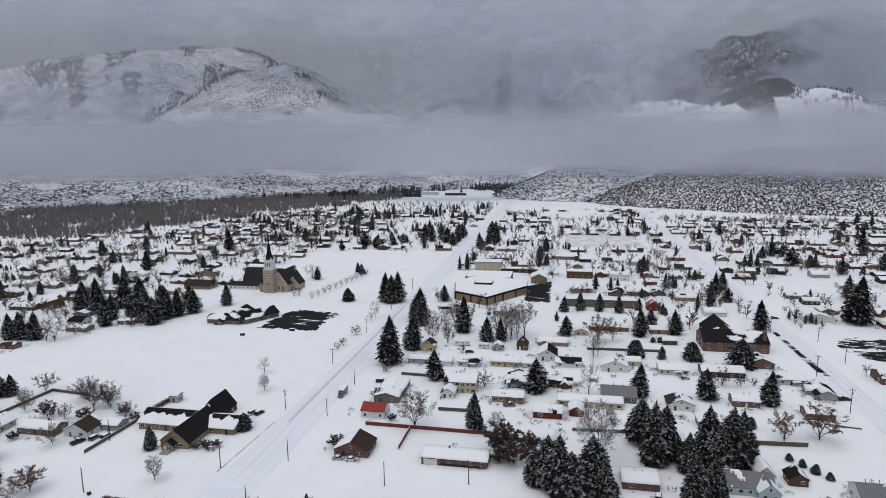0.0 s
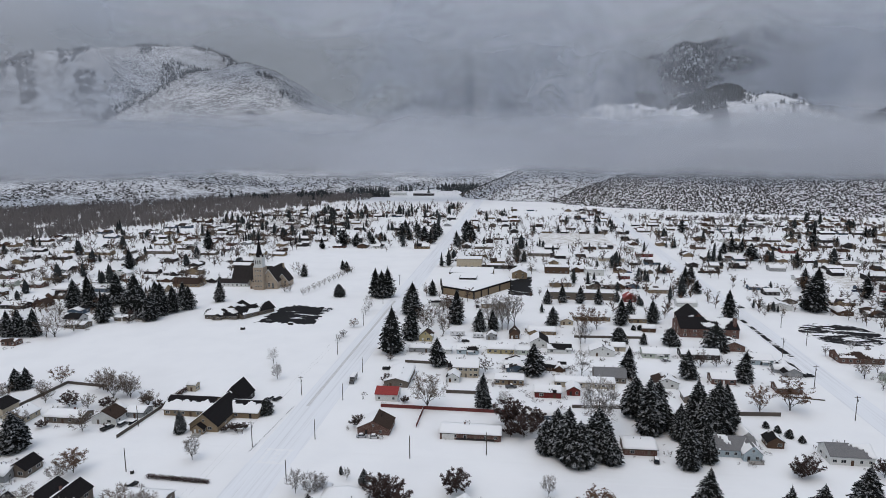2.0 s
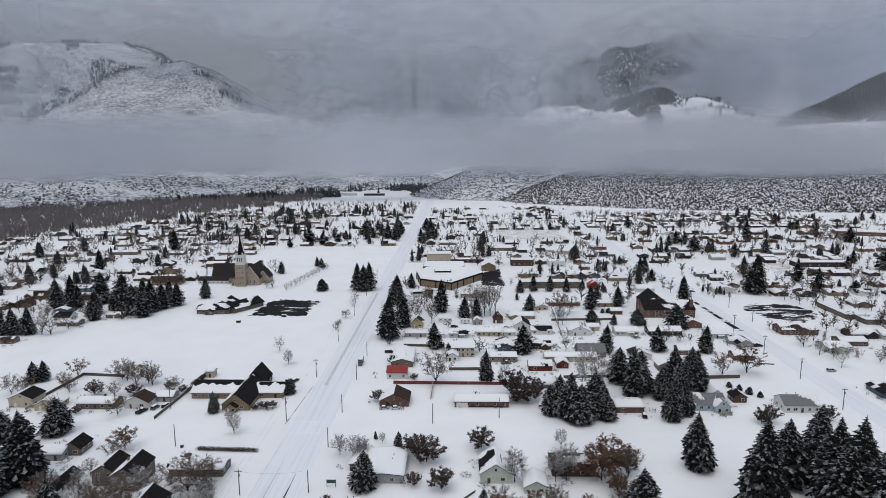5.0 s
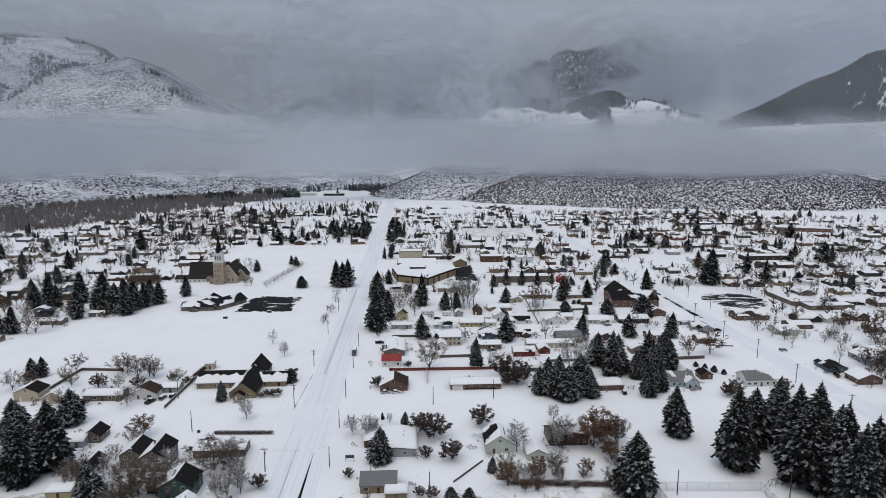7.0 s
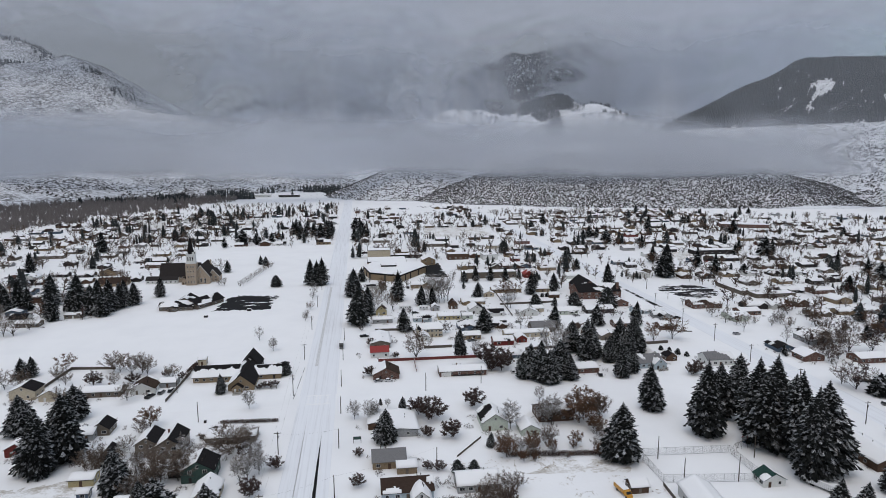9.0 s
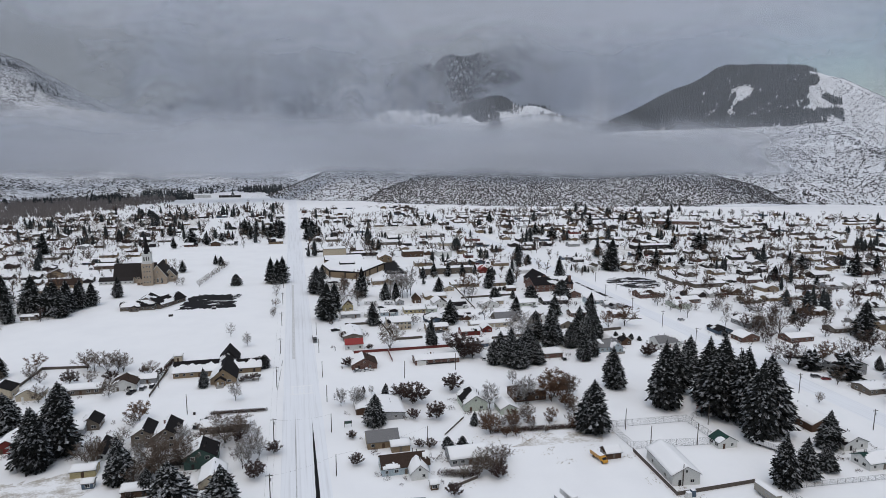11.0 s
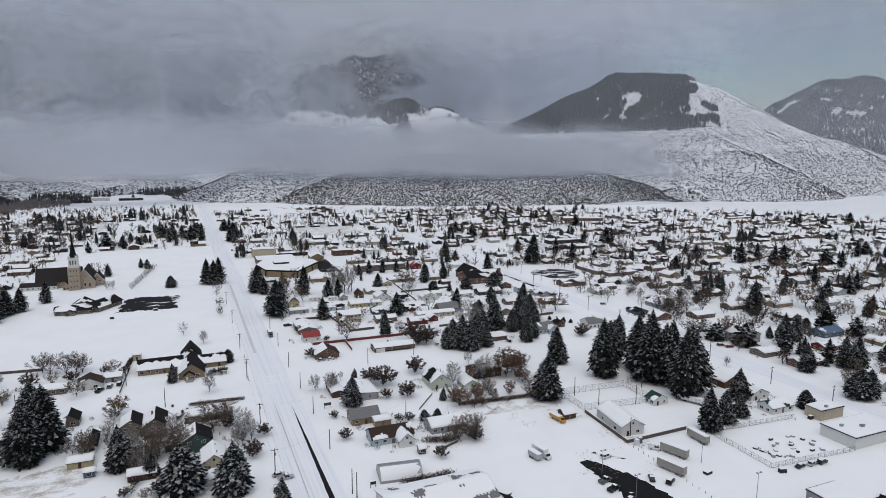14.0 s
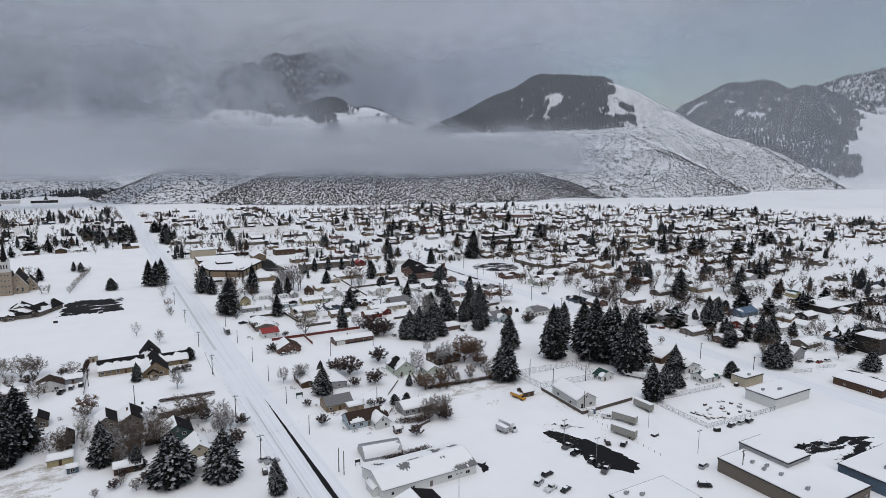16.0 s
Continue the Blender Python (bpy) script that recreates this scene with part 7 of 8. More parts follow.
for cx, cy, cr, ck, cp in ((105, -149.5, 15, "pickup", "grey"), (104.5, -155, 15, "pickup", "black"), (125.5, -158.5, 30, "suv", "black"), (116, -135.3, 10, "suv", "white"), (121, -154.3, 60, "sedan", "black"), (138, -137, -40, "pickup", "white"), (177.2, -167.9, 10, "sedan", "black"), (182.7, -168.3, 10, "sedan", "silver"), (187.5, -168.8, 10, "suv", "black"), (138, -185, 10, "suv", "silver"), (127, -194, -35, "suv", "black"), (105.4, -162.5, 20, "sedan", "black"), (104.8, -170, 30, "pickup", "grey")):
    car(cx, cy, cr, ck, cp)
for cx, cy, cr, ck, cp in ((79, -165, 25, "suv", "silver"), (80, -170, 15, "pickup", "white"), (85, -162, 10, "suv", "black"), (84, -173, 20, "sedan", "black"), (3, -106, 5, "pickup", "silver"), (1, -103, 5, "sedan", "silver"), (-1, -112, 80, "sedan", "black"), (-62, 12, 80, "suv", "grey"), (-58, 14, 80, "suv", "black"), (-66, 8, 70, "pickup", "black"), (-29, -32, 75, "suv", "black"), (-31, -38, 75, "suv", "black"), (-11, 45, 70, "suv", "silver"), (-8, 45, 70, "suv", "black")):
    car(cx, cy, cr, ck, cp)
for cx, cy, cr, ck, cp in ((40, 13, 10, "sedan", "silver"), (45, 13, 10, "sedan", "white"), (184.5, -192.8, 20, "suv", "black"), (194.5, -197, 20, "sedan", "silver"), (200, -118, 10, "sedan", "black"), (109, 16, 85, "suv", "white"), (34, 89.5, 5, "pickup", "black"), (136, 108, 5, "sedan", "silver"), (98, 71.5, 10, "pickup", "grey"), (70, 140.6, 10, "suv", "black"), (265, -48, -15, "suv", "grey"), (267.5, -52, -15, "sedan", "red"), (152, 6, 80, "suv", "black"), (163, 2, 10, "sedan", "red"), (180, 118, 5, "sedan", "silver"), (275, -20, -15, "suv", "black"), (280, -22, -15, "pickup", "black"), (263, 62, 5, "suv", "silver"), (258, 240, 10, "sedan", "black"), (24, 430, 90, "suv", "black"), (25, 398, 90, "suv", "grey"), (-34, 199, 0, "suv", "silver"), (-33, 205, 0, "sedan", "silver"), (290, -140, 0, "sedan", "red"), (286, -137, 0, "sedan", "black"), (296, -141, 0, "suv", "white"), (276, -162, 60, "suv", "white")):
    car(cx, cy, cr, ck, cp)


def box_truck(x, y, rot, L=9.0, cab=True, paint="white", label="white box truck parked in the snow", h=3.3, band=None):
    root = thing("box_truck" if cab else "semi_trailer", pose(x, y, 0, 0, 0, rot), label, "truck" if cab else "trailer")
    b = MB()
    x1 = L / 2 - (2.2 if cab else 0)
    b.box(-L / 2, x1, -1.2, 1.2, 0.95, h)
    part("cargo_box", b, PAINT[paint], root, "plain cargo box with corrugated sides")
    for s in (-1, 1):
        b = MB()
        n = int((x1 + L / 2) / 0.6)
        for k in range(n):
            q = -L / 2 + 0.3 + k * 0.6
            b.box(q - 0.04, q + 0.04, s * 1.2 - 0.02, s * 1.2 + 0.02, 1.0, h - 0.1)
        part("side_rib", b, M["steel"], root)
        if band:
            b = MB()
            b.box(-L * 0.3, L * 0.0, s * 1.225 - 0.01, s * 1.225 + 0.01, 2.5, 2.95)
            b.box(L * 0.1, L * 0.28, s * 1.225 - 0.01, s * 1.225 + 0.01, 1.6, 1.85)
            part("lettering_bar", b, band, root, "faded dark lettering bar")
    b = MB()
    b.box(-L / 2 + 0.05, x1 - 0.05, -1.15, 1.15, h + 0.004, h + 0.18, 0, 0.06)
    part("roof_snow", b, M["roof_snow"], root)
    b = MB()
    b.box(-L / 2 + 0.2, L / 2 - 0.2, -0.5, 0.5, 0.6, 0.946)
    part("chassis", b, M["tyre"], root)
    if cab:
        b = MB()
        b.prism([(x1 + 0.1, 0.5), (L / 2, 0.5), (L / 2, 1.2), (L / 2 - 0.7, 1.35), (L / 2 - 1.2, 2.2), (x1 + 0.1, 2.2)], -1.0, 1.0)
        part("cab", b, PAINT[paint], root)
        b = MB()
        b.prism([(L / 2 - 0.72, 1.38), (L / 2 - 0.68, 1.42), (L / 2 - 1.16, 2.14), (L / 2 - 1.2, 2.1)], -0.9, 0.9)
        part("windscreen", b, M["glass"], root)
        wheel_set(root, (-L * 0.28, L / 2 - 1.0), 1.0, 0.45)
    else:
        wheel_set(root, (-L / 2 + 1.2, -L / 2 + 2.4), 1.05, 0.48)
        b = MB()
        for s in (-0.7, 0.7):
            b.box(L / 2 - 2.5, L / 2 - 2.3, s - 0.08, s + 0.08, -0.02, 0.6)
        part("landing_leg", b, M["steel"], root)
    return root


box_truck(131.5, -152.5, 106, 10.5, False, "dirty", "dirty white semi-trailer parked in the yard", 3.7, WALL["grey"])
box_truck(141.4, -143.2, 110, 10.5, False, "dirty", "dirty white semi-trailer beside the board fence", 3.7, WALL["grey"])
box_truck(158.8, -137.5, 91, 9.5, False, "dirty", "short white semi-trailer near the spruces", 3.6, WALL["grey"])
box_truck(185, -107, 118, 12, False, "white", "long white travel trailer under the spruces", 3.0)
box_truck(94.5, -125, -80, 9.0, True)
box_truck(91, -126, -80, 5.5, False, "silver", "small grey cargo trailer in the snow", 2.8)
box_truck(20.5, 71.5, -88, 9.0, True, "grey", "dark grey box truck parked along the street", 3.0)
box_truck(117.5, -100.5, -80, 8.0, True, "yellow", "orange-yellow dump truck in the snowy lot", 2.3)



def camper(x, y, rot, L):
    root = thing("camper_trailer", pose(x, y, 0, 0, 0, rot), "white camper trailer under snow in a back yard", "camper trailer")
    b = MB()
    b.prism([(-L / 2, 0.55), (L / 2 - 0.3, 0.55), (L / 2, 1.2), (L / 2 - 0.25, 2.7), (L / 2 - 0.7, 2.9), (-L / 2 + 0.3, 2.9), (-L / 2, 2.6)], -1.2, 1.2)
    part("body", b, PAINT["white"], root)
    for k in range(3):
        q = -L / 2 + L * (k + 0.5) / 3
        b = MB()
        b.box(q - 0.5, q + 0.5, -1.225, -1.19, 1.6, 2.2)
        part("window", b, M["glass"], root)
    b = MB()
    b.box(-L / 2 + 0.05, L / 2 - 0.05, -1.23, -1.2, 1.15, 1.3)
    part("stripe", b, WALL["grey"], root, "faded grey side stripe")
    b = MB()
    b.box(-L / 2 + 0.35, L / 2 - 0.75, -1.15, 1.15, 2.904, 3.06, 0, 0.06)
    part("roof_snow", b, M["roof_snow"], root)
    wheel_set(root, (-0.45, 0.45), 1.05, 0.36)


camper(64, 153, 2, 9.0)
camper(77, 150, 2, 6.5)

# ---- small yard things ----
def clutter(name, x, y, w, d, h, mat, label, category, rot=0.0):
    root = thing(name, pose(x, y, 0, 0, 0, rot), label, category)
    b = MB()
    b.box(-w / 2, w / 2, -d / 2, d / 2, -0.1, h, 0, min(w, d) * 0.06)
    part("body", b, mat, root)
    b = MB()
    b.box(-w / 2 + 0.05, w / 2 - 0.05, -d / 2 + 0.05, d / 2 - 0.05, h + 0.004, h + 0.16, 0, 0.05)
    part("snow_cap", b, M["roof_snow"], root)


clutter("dumpster", -73.5, 151, 2.6, 1.8, 1.5, WALL["dark"], "dark dumpster alone in the snowy field", "dumpster")
clutter("dumpster", -47, 165, 3.0, 1.8, 1.5, WALL["dark"], "dark dumpster beside the parking lot", "dumpster")
clutter("dumpster", 168, -168, 2.6, 1.6, 1.5, WALL["dark"], "dark dumpster outside the yard fence", "dumpster", -15)
clutter("dumpster", 219.5, -140, 2.0, 1.5, 1.5, WALL["dark"], "dark dumpster beside the small warehouse", "dumpster")
clutter("flatbed_trailer", 142.5, -158.5, 3.0, 2.0, 0.9, WALL["dark"], "small dark flatbed trailer in the snow", "trailer", 10)
clutter("bin", -34, -24, 1.0, 1.0, 1.2, WALL["dark"], "dark bin by the street", "bin")
clutter("portable_toilet", 133.5, -131.5, 1.6, 1.6, 2.3, WALL["white"], "white portable toilet at the yard corner", "toilet")
clutter("portable_toilet", 136, -130.3, 1.5, 1.5, 2.2, WALL["bluegrey"], "blue portable toilet at the yard corner", "toilet")
rng2 = random.Random(9)
for k in range(30):
    clutter("pallet_stack", 174 + rng2.uniform(0, 30) ** 1.0, -158 + rng2.uniform(-4, 10), rng2.uniform(0.8, 2.4), rng2.uniform(0.8, 2.0), rng2.uniform(0.3, 1.0), rng2.choice((WALL["dark"], M["steel"], WALL["brown"], M["concrete"])), "snow-covered stack of yard materials", "pallets", rng2.uniform(0, 90))


def hedge(x0, y0, x1, y1, h, w, label="long dark leafless hedge dusted with snow"):
    rng = random.Random(int(x0 * 3 + y0))
    L = math.hypot(x1 - x0, y1 - y0)
    b = MB()
    for k in range(int(L * 190 * max(1.0, w / 2.5))):
        t = rng.random()
        x, y = (x1 - x0) * t + rng.uniform(-w, w) * 0.5, (y1 - y0) * t + rng.uniform(-w, w) * 0.5
        z = rng.uniform(0.0, h * 0.75)
        d = Vector((rng.uniform(-1, 1), rng.uniform(-1, 1), rng.uniform(0.0, 1.2))) * 0.3
        b.sliver((x, y, z), (x + d.x * 1.3, y + d.y * 1.3, z + d.z * 1.2 + h * 0.12), 0.06, rng)
    ob = new("hedge", b.mesh("hedge", [M["plum_twigs"]]))
    ob.location = (x0, y0, 0)
    return tagged(ob, label, "hedge")


hedge(-27, -26, -4, -27, 1.6, 1.6)
hedge(39, -127, 57, -126.5, 3.2, 3.4)
hedge(-56.5, 38, -55, 52, 2.4, 2.0, "overgrown dark hedge along a fence")
hedge(86, -70, 128, -74, 1.4, 3.0, "tangled brush along the lot's edge")
hedge(58, -98, 70, -102, 2.4, 3.0, "tangled brush beside the fence")


def playground(x, y):
    root = thing("playground_set", pose(x, y, 0, 0, 0, 20), "dark playground climbing frame with a slide under spruces", "playground")
    for q in (-1.2, 1.2):
        for r in (-1.2, 1.2):
            b = MB()
            b.tube((q, r, -0.2), (q, r, 3.2), 0.09, 0.08, 6)
            part("post", b, M["pole_wood"], root)
    b = MB()
    b.box(-1.3, 1.3, -1.3, 1.3, 1.4, 1.52)
    part("platform", b, WALL["bluegrey"], root)
    b = MB()
    b.prism([(-1.6, 3.0), (1.6, 3.0), (0, 4.1)], -1.5, 1.5)
    part("roof", b, WALL["red"], root, "small red pitched roof")
    b = MB()
    b.prism([(1.3, 1.45), (4.4, 0.1), (4.4, 0.25), (1.3, 1.6)], -0.35, 0.35)
    part("slide", b, WALL["bluegrey"], root, "blue slide chute")
    b = MB()
    b.tube((-7.0, 0, 2.6), (-1.2, 0, 2.6), 0.07, 0.07, 6)
    part("swing_beam", b, M["steel"], root)
    for q in (-7.0, -4.2):
        for r in (-1.0, 1.0):
            b = MB()
            b.tube((q, r, -0.1), (q, 0, 2.6), 0.06, 0.06, 6)
            part("swing_leg", b, M["steel"], root)
    for q in (-6.0, -5.2, -3.2, -2.2):
        b = MB()
        b.box(q - 0.25, q + 0.25, -0.12, 0.12, 0.5, 0.55)
        for r in (-0.22, 0.22):
            b.box(q + r - 0.015, q + r + 0.015, -0.015, 0.015, 0.55, 2.6)
        part("swing", b, M["tyre"], root)


playground(179, -75)


# ---- the rest of the town ----
WALLS_FAR = ("brown", "taupe", "dark", "tan", "brick", "grey", "white", "brown", "taupe", "dark", "bluegrey", "dark", "tan")
TAKEN = []


def free(x, y, r):
    return all((x - a) ** 2 + (y - b) ** 2 > (r + c) ** 2 for a, b, c in TAKEN)


for ob in scene.objects:
    if ob.parent is None and ob.type == "EMPTY":
        TAKEN.append((ob.location.x, ob.location.y, 9.0 if "house" in ob.name else 3.0))
TAKEN += [(66, 285, 45), (60, 330, 35), (53, 378, 18), (101, 335, 12), (148, 258, 27), (135, 358, 14), (290, 185, 34), (215, 180, 26), (600, 568, 36), (420, 350, 30), (104, 300, 22), (170, 560, 48), (330, 345, 45), (140, 850, 60)]


def in_field(x, y):
    """Open snow: the church field, streets, far meadows."""
    if -132 < x < 20 and 60 < y < 455:
        return True
    if abs(x - 11.5) < 16 or abs(x - 252) < 11 or abs(y + 6) < 11:
        return True
    if any(abs(x - q) < 8 for q in (490, 735, -265, -420)) and y > 60 or any(abs(y - q) < 8 for q in (335, 470, 610, 740)) and abs(x) > 25:
        return True
    if x > 105 and x < 245 and abs(y - 226) < 8:
        return True
    if x > 262 and y > 820 - max(0, x - 640) * 0.75:
        return True
    if -132 < x < -2 and y < 130:
        return True
    if x < -490 + (y - 560) * 0.40 and y > 480:
        return True
    return x < -150 and y < 130


HOMES = []


def lots(seed, box, dy, dx, keep):
    """Chooses house plots in rows."""
    rng = random.Random(seed)
    x0, x1, y0, y1 = box
    y, row = y0, 0
    while y < y1:
        row += 1
        y += dy * rng.uniform(0.85, 1.15) + (dy * 0.5 if row % 2 == 0 else 0)
        x = x0 + rng.uniform(0, dx)
        while x < x1:
            hx, hy = x + rng.uniform(-2, 2), y + rng.uniform(-4, 4)
            x += dx * rng.uniform(0.75, 1.4)
            if rng.random() > keep or in_field(hx, hy) or not free(hx, hy, 8):
                continue
            TAKEN.append((hx, hy, 7.5))
            w, d = rng.uniform(10, 18), rng.uniform(8, 11)
            ax = rng.choice(("x", "x", "y"))
            if ax == "y":
                w, d = rng.uniform(8, 11), rng.uniform(10, 15)
            HOMES.append((math.hypot(hx - 40, hy + 270), hx, hy, w, d, rng.choice((2.2, 2.4, 2.5, 3.2)), rng.uniform(1.1, 2.4), ax, rng.uniform(-3, 3), rng.choice(WALLS_FAR), rng.choice(("dark", "dark", "brown", "slate")), rng.choice((1.0, 1.0, 0.85, 0.7, 0.55, 0.4)) if ax == "x" else rng.choice((1.0, 0.8, 0.45, 0.6))))


lots(1, (28, 240, 205, 900), 27, 19, 0.66)
lots(2, (264, 620, -40, 840), 27, 19, 0.78)
lots(3, (620, 1100, 60, 720), 30, 22, 0.55)
lots(4, (-330, -2, 455, 900), 33, 22, 0.5)
lots(5, (-560, -150, 150, 860), 29, 20, 0.56)
lots(6, (264, 560, -150, -45), 27, 20, 0.6)
lots(7, (30, 240, 20, 205), 24, 19, 0.45)
HOMES.sort()
for _, hx, hy, w, d, h, rise, ax, rot, wall, roof, cover in HOMES[:105]:
    house(hx, hy, w, d, h, rise, ax, rot, wall, roof, cover, "", False, False, 2, over=0.6, group="houses of the town")

# The houses beyond, too many and too far to pick apart.
far, slots = MB(), {}
far_mats = []
for k in WALLS_FAR:
    if k not in slots:
        slots[k] = len(far_mats)
        far_mats.append(WALL[k])
for k in ("dark", "brown", "slate"):
    slots["roof_" + k] = len(far_mats)
    far_mats.append(ROOF[k])
slots["snow"], slots["glass"] = len(far_mats), len(far_mats) + 1
far_mats += [M["roof_snow"], M["glass"]]
rng3 = random.Random(77)
for _, hx, hy, w, d, h, rise, ax, rot, wall, roof, cover in HOMES[105:]:
    m = pose(hx, hy, 0, 0, 0, rot + (90 if ax == "y" else 0))
    if ax == "y":
        w, d = d, w
    W2, D2 = w / 2, d / 2
    o = len(far.v)
    far.add([(-W2, -D2, -0.3), (W2, -D2, -0.3), (W2, D2, -0.3), (-W2, D2, -0.3), (-W2, -D2, h), (W2, -D2, h), (W2, D2, h), (-W2, D2, h), (-W2, 0, h + rise), (W2, 0, h + rise)],
            [(0, 1, 5, 4), (1, 2, 6, 9, 5), (2, 3, 7, 6), (3, 0, 4, 8, 7)], slots[wall])
    k = rise / D2
    for z, t, e, mat in ((0.02, 0.16, 0.6, slots["roof_" + roof]), (0.184, 0.17, 0.55, slots["snow"])):
        if mat == slots["snow"]:
            span = (-W2 - 0.4, W2 + 0.4) if cover > 0.7 else ((-W2 - 0.4, W2 * rng3.uniform(-0.2, 0.6)) if rng3.random() < 0.5 else (W2 * rng3.uniform(-0.6, 0.2), W2 + 0.4))
        else:
            span = (-W2 - 0.45, W2 + 0.45)
        prof = [(-D2 - e, h - e * k + z), (0, h + rise + z), (D2 + e, h - e * k + z), (D2 + e, h - e * k + z + t), (0, h + rise + z + t), (-D2 - e, h - e * k + z + t)]
        far.add([(x, q, zz) for x in span for q, zz in prof], [(5, 4, 1, 0), (4, 3, 2, 1), (6, 7, 10, 11), (7, 8, 9, 10)] + [(i, (i + 1) % 6, 6 + (i + 1) % 6, 6 + i) for i in range(6)], mat)
    for q in (-0.55, 0.05, 0.6):
        far.box(W2 * q - 0.7, W2 * q + 0.7, -D2 - 0.04, -D2 + 0.02, 0.9, min(2.0, h - 0.2), slots["glass"])
    far.v[o:] = [tuple(m @ Vector(p)) for p in far.v[o:]]
structure("far_houses", far, far_mats, "crowd of far small houses under snowy roofs", "houses", kind="stuff")

# ---- trees of the town ----
PLANTED = []


def town_trees(seed, box, n, dark, lo=6, hi=19):
    """Chooses where trees stand between the houses."""
    rng = random.Random(seed)
    x0, x1, y0, y1 = box
    for k in range(n):
        x, y = rng.uniform(x0, x1), rng.uniform(y0, y1)
        if in_field(x, y) or not free(x, y, 0.6):
            continue
        kind = "spruce" if rng.random() < dark else rng.choice(("bare", "bare", "plum", "rust", "bare", "bare", "plum", "pale"))
        h = lo + (hi - lo) * rng.random() ** 1.5 if kind == "spruce" else 5 + 9 * rng.random() ** 1.4
        PLANTED.append((math.hypot(x - 40, y + 270), x, y, h, kind))
        TAKEN.append((x, y, 0.8))
        if kind == "spruce" and rng.random() < 0.45:
            for j in range(rng.randint(1, 3)):
                PLANTED.append((math.hypot(x - 40, y + 270), x + rng.uniform(-7, 7), y + rng.uniform(-4, 4), h * rng.uniform(0.6, 1.0), kind))


town_trees(11, (28, 240, 205, 900), 950, 0.12)
town_trees(12, (264, 640, -40, 840), 2600, 0.05)
town_trees(13, (640, 1100, 60, 720), 1300, 0.06)
town_trees(14, (-330, -2, 455, 1050), 800, 0.14)
town_trees(15, (-560, -150, 150, 860), 2300, 0.07)
town_trees(17, (264, 560, -150, -45), 200, 0.3)
PLANTED.sort()
near_n = {"spruce": 70, "bare": 70, "plum": 40, "rust": 30, "pale": 30}
units_needed = {"spruce": [], "bare": [], "plum": [], "rust": [], "pale": []}
for _, x, y, h, kind in PLANTED:
    if near_n[kind] > 0:
        near_n[kind] -= 1
        if kind == "spruce":
            spruce(x, y, h, False, group="trees of the town")
        else:
            broadleaf(kind, x, y, h, 1.0, True)
    else:
        units_needed[kind].append((x, y, h))


def mesh_units(pool):
    return [([tuple(v.co) for v in crown.vertices], [tuple(p.vertices) for p in crown.polygons]) for _, crown in pool]


def twig_unit(seed, limbs, wide):
    rng = random.Random(seed)
    b = MB()
    b.spike((0, 0, -0.02), (0, 0, 0.6), 0.05, 3)
    for i in range(limbs):
        a, z = rng.uniform(0, 6.28), rng.uniform(0.35, 0.95)
        r = math.sqrt(max(0.05, 1 - ((z - 0.55) / 0.5) ** 2)) * rng.uniform(0.4, 0.95)
        p, q = Vector((0, 0, z * 0.4)), Vector((math.cos(a) * r, math.sin(a) * r, z))
        b.sliver(p, q, 0.04, rng)
        for k in range(9):
            e = p.lerp(q, rng.uniform(0.35, 1.0))
            b.sliver(e, e + Vector((rng.uniform(-1, 1), rng.uniform(-1, 1), rng.uniform(-0.35, 0.6) * 0.45)) * 0.32, wide, rng)
    return b.v, b.f


TWIGS, FAR_TWIGS = [twig_unit(k, 11, 0.05) for k in range(5)], [twig_unit(k, 6, 0.085) for k in range(5)]


def sprig_unit(seed):
    rng = random.Random(seed)
    b = MB()
    for i in range(44):
        a, l, z = rng.uniform(0, 6.28), math.sqrt(rng.random()) * 0.8, rng.uniform(0.0, 0.6)
        z *= 1.0 - 0.5 * l
        p = Vector((math.cos(a) * l, math.sin(a) * l, z))
        b.sliver(p, p + Vector((math.cos(a) * 0.25 + rng.uniform(-0.3, 0.3), math.sin(a) * 0.25 + rng.uniform(-0.3, 0.3), rng.uniform(0.1, 0.38))), 0.05, rng)
    return b.v, b.f


SPRIGS = [sprig_unit(k) for k in range(5)]
pts = units_needed["spruce"]
scatter("far_spruces", mesh_units([conifer_mesh(s, 10, 8, False, w, q) for s, w, q in ((61, 0.29, 1.8), (62, 0.24, 2.0), (63, 0.38, 2.5), (64, 0.22, 1.5))]), [(x, y, 0) for x, y, h in pts], [h for x, y, h in pts], [h for x, y, h in pts], M["hazed_town_needles"], "dark spruces between the far houses", "spruces", 31)
for kind, mat, lab in (("bare", "twigs", "grey-brown leafless trees between the far houses"), ("plum", "plum_twigs", "dark purple-brown leafless trees between the far houses"), ("rust", "rust_leaves", "rust-brown trees between the far houses"), ("pale", "pale_twigs", "pale leafless birches between the far houses")):
    for units, pts in ((TWIGS, [q for q in units_needed[kind] if q[1] < 420]), (FAR_TWIGS, [q for q in units_needed[kind] if q[1] >= 420])):
        scatter("far_trees", units, [(x, y, 0) for x, y, h in pts], [h * 0.42 for x, y, h in pts], [h for x, y, h in pts], M[mat], lab, "trees", 32)

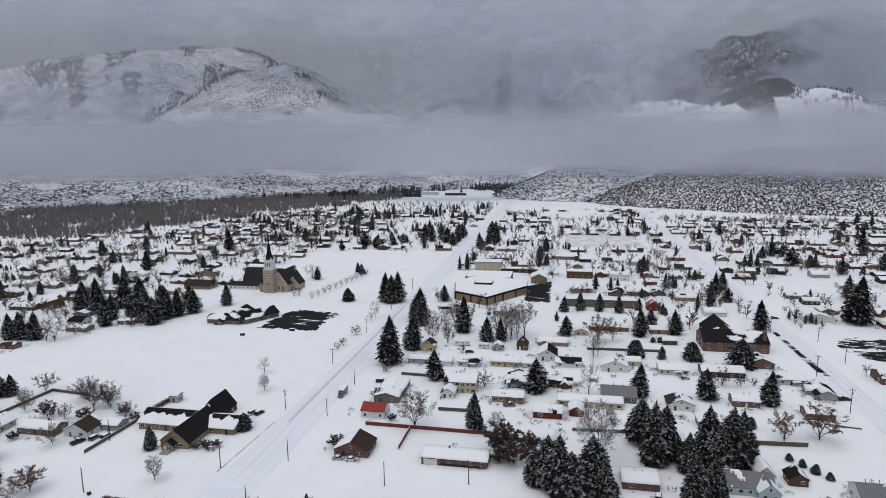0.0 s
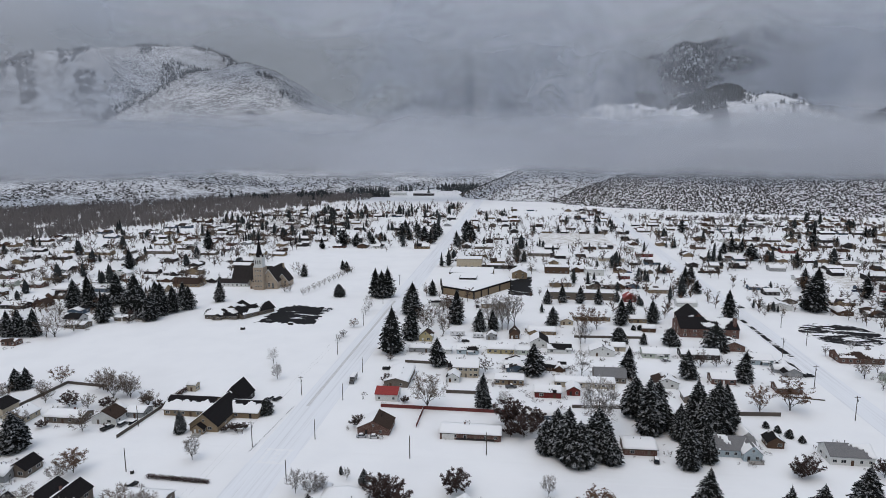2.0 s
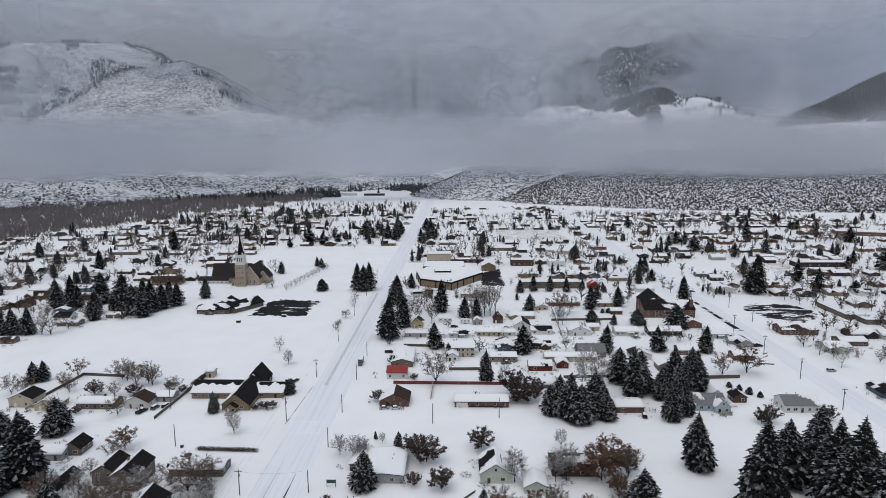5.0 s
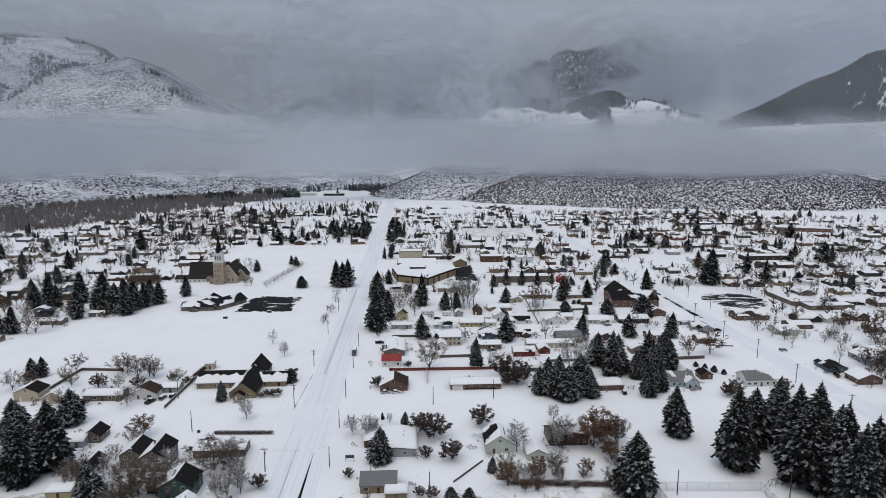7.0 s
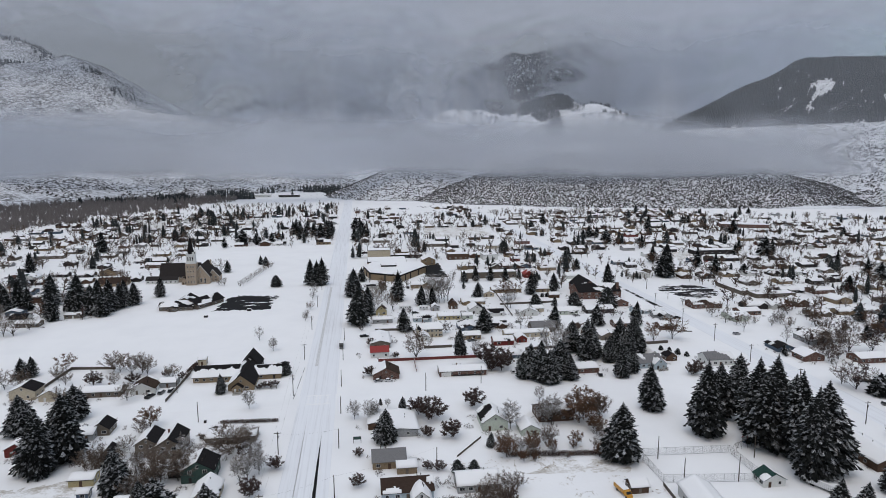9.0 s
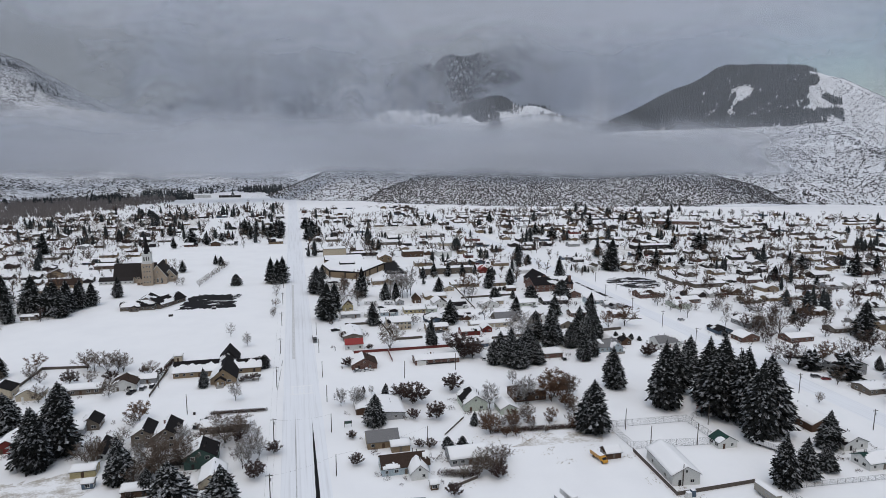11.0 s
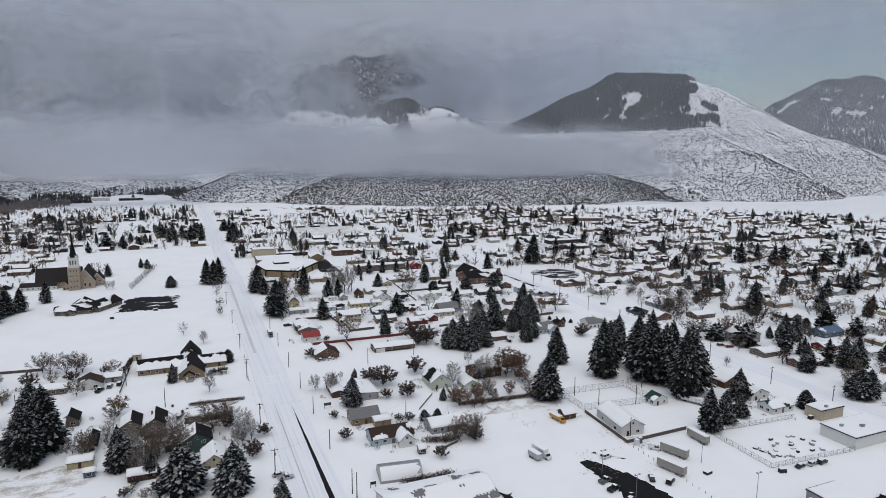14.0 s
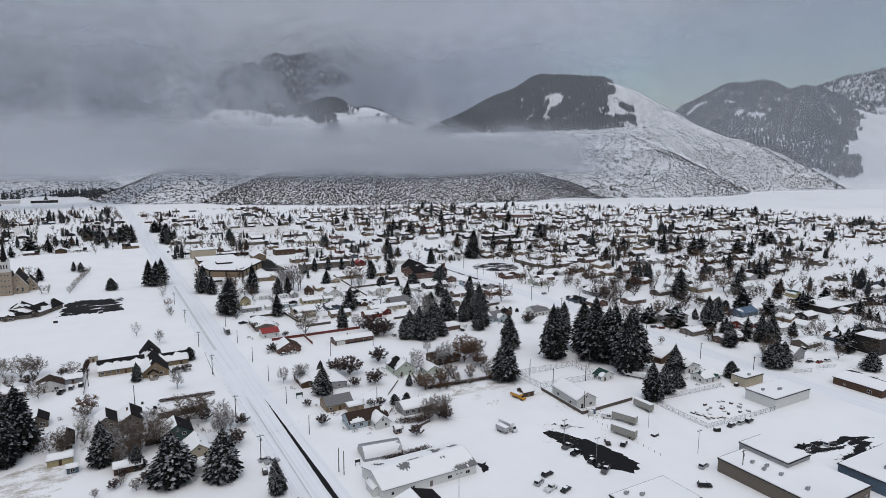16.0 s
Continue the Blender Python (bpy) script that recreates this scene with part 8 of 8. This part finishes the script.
# Shrubs and low growth round the houses.
rng4 = random.Random(5)
pts, rad, tall = [], [], []
spots = [(hx, hy, max(w, d)) for _, hx, hy, w, d, *_ in HOMES] + [(ob.location.x, ob.location.y, 13) for ob in scene.objects if ob.parent is None and ob.name.startswith("house") and ob.location.y < 210]
for hx, hy, w in spots:
    for k in range(rng4.randint(6, 13)):
        a = rng4.uniform(0, 6.28)
        r = w * 0.5 + rng4.uniform(0.5, 6)
        x, y = hx + math.cos(a) * r, hy + math.sin(a) * r
        if abs(x - 11.5) < 10 or abs(x - 252) < 8 or abs(y + 6) < 7:
            continue
        pts.append((x, y, -0.1))
        rad.append(0.6 + 2.0 * rng4.random() ** 2)
        tall.append(0.8 + 3.0 * rng4.random() ** 2)
scatter("garden_shrubs", SPRIGS, pts, rad, tall, M["plum_twigs"], "dark leafless garden shrubs flecked with snow", "shrubs", 41)

# Sparse growth on the meadows between the town and the hills.
pts, rad, tall = [], [], []
for k in range(1500):
    x, y = rng4.uniform(150, 1150), rng4.uniform(815, 1090)
    if y > 1090 - max(0, x - 640) * 0.75 or not clumpy(x, y, 60, 0.05):
        continue
    pts.append((x, y, -0.1))
    rad.append(rng4.uniform(0.9, 2.4))
    tall.append(rng4.uniform(1.0, 3.4))
for row in range(6):
    x, y = rng4.uniform(270, 700), 835 + row * 32 - rng4.uniform(0, 14)
    for k in range(60):
        x += rng4.uniform(2, 6)
        pts.append((x, y + rng4.uniform(-1, 1), -0.1))
        rad.append(rng4.uniform(0.8, 1.8))
        tall.append(rng4.uniform(0.8, 2.2))
scatter("meadow_shrubs", SPRIGS, pts, rad, tall, M["plum_twigs"], "dark shrubs and hedgerows on the snowy meadows", "shrubs", 42)

# Dry grass and weeds poking through the snow.
rng6 = random.Random(12)
M["straw"] = snowy("dry_grass", (0.30, 0.24, 0.15), 0.9, 1.0, vary=0.35, patch=2.0, keep=0.6)
pts = []
for x0, x1, y0, y1, n, cut in ((86, 134, -82, -66, 700, 0.0), (96, 130, -104, -84, 350, 0.2), (126, 140, -136, -100, 350, 0.1), (60, 100, -112, -70, 500, 0.1), (262, 330, -160, -120, 500, 0.2), (360, 400, 310, 370, 700, 0.0), (120, 215, 515, 640, 900, 0.0), (-330, -120, 640, 800, 1500, 0.1), (100, 140, -150, -128, 250, 0.2)):
    for k in range(n):
        x, y = rng6.uniform(x0, x1), rng6.uniform(y0, y1)
        if clumpy(x, y, 9, cut):
            pts.append((x, y, -0.02))
scatter("dry_grass", SPRIGS, pts, [rng6.uniform(0.15, 0.45) for p in pts], [rng6.uniform(0.2, 0.6) for p in pts], M["straw"], "straw-coloured dry grass poking through the snow", "grass", 43)

# Parked cars by the houses.
rng5 = random.Random(6)
for _, hx, hy, w, d, h, rise, ax, rot, wall, roof, cover in HOMES[:130:2]:
    car(hx + rng5.choice((-1, 1)) * (w / 2 + 3.0), hy - rng5.uniform(2, 6), rng5.choice((0, 90, 80, 10)), rng5.choice(("suv", "sedan", "pickup")), rng5.choice(("black", "silver", "grey", "white", "black", "red", "blue")), True, False)
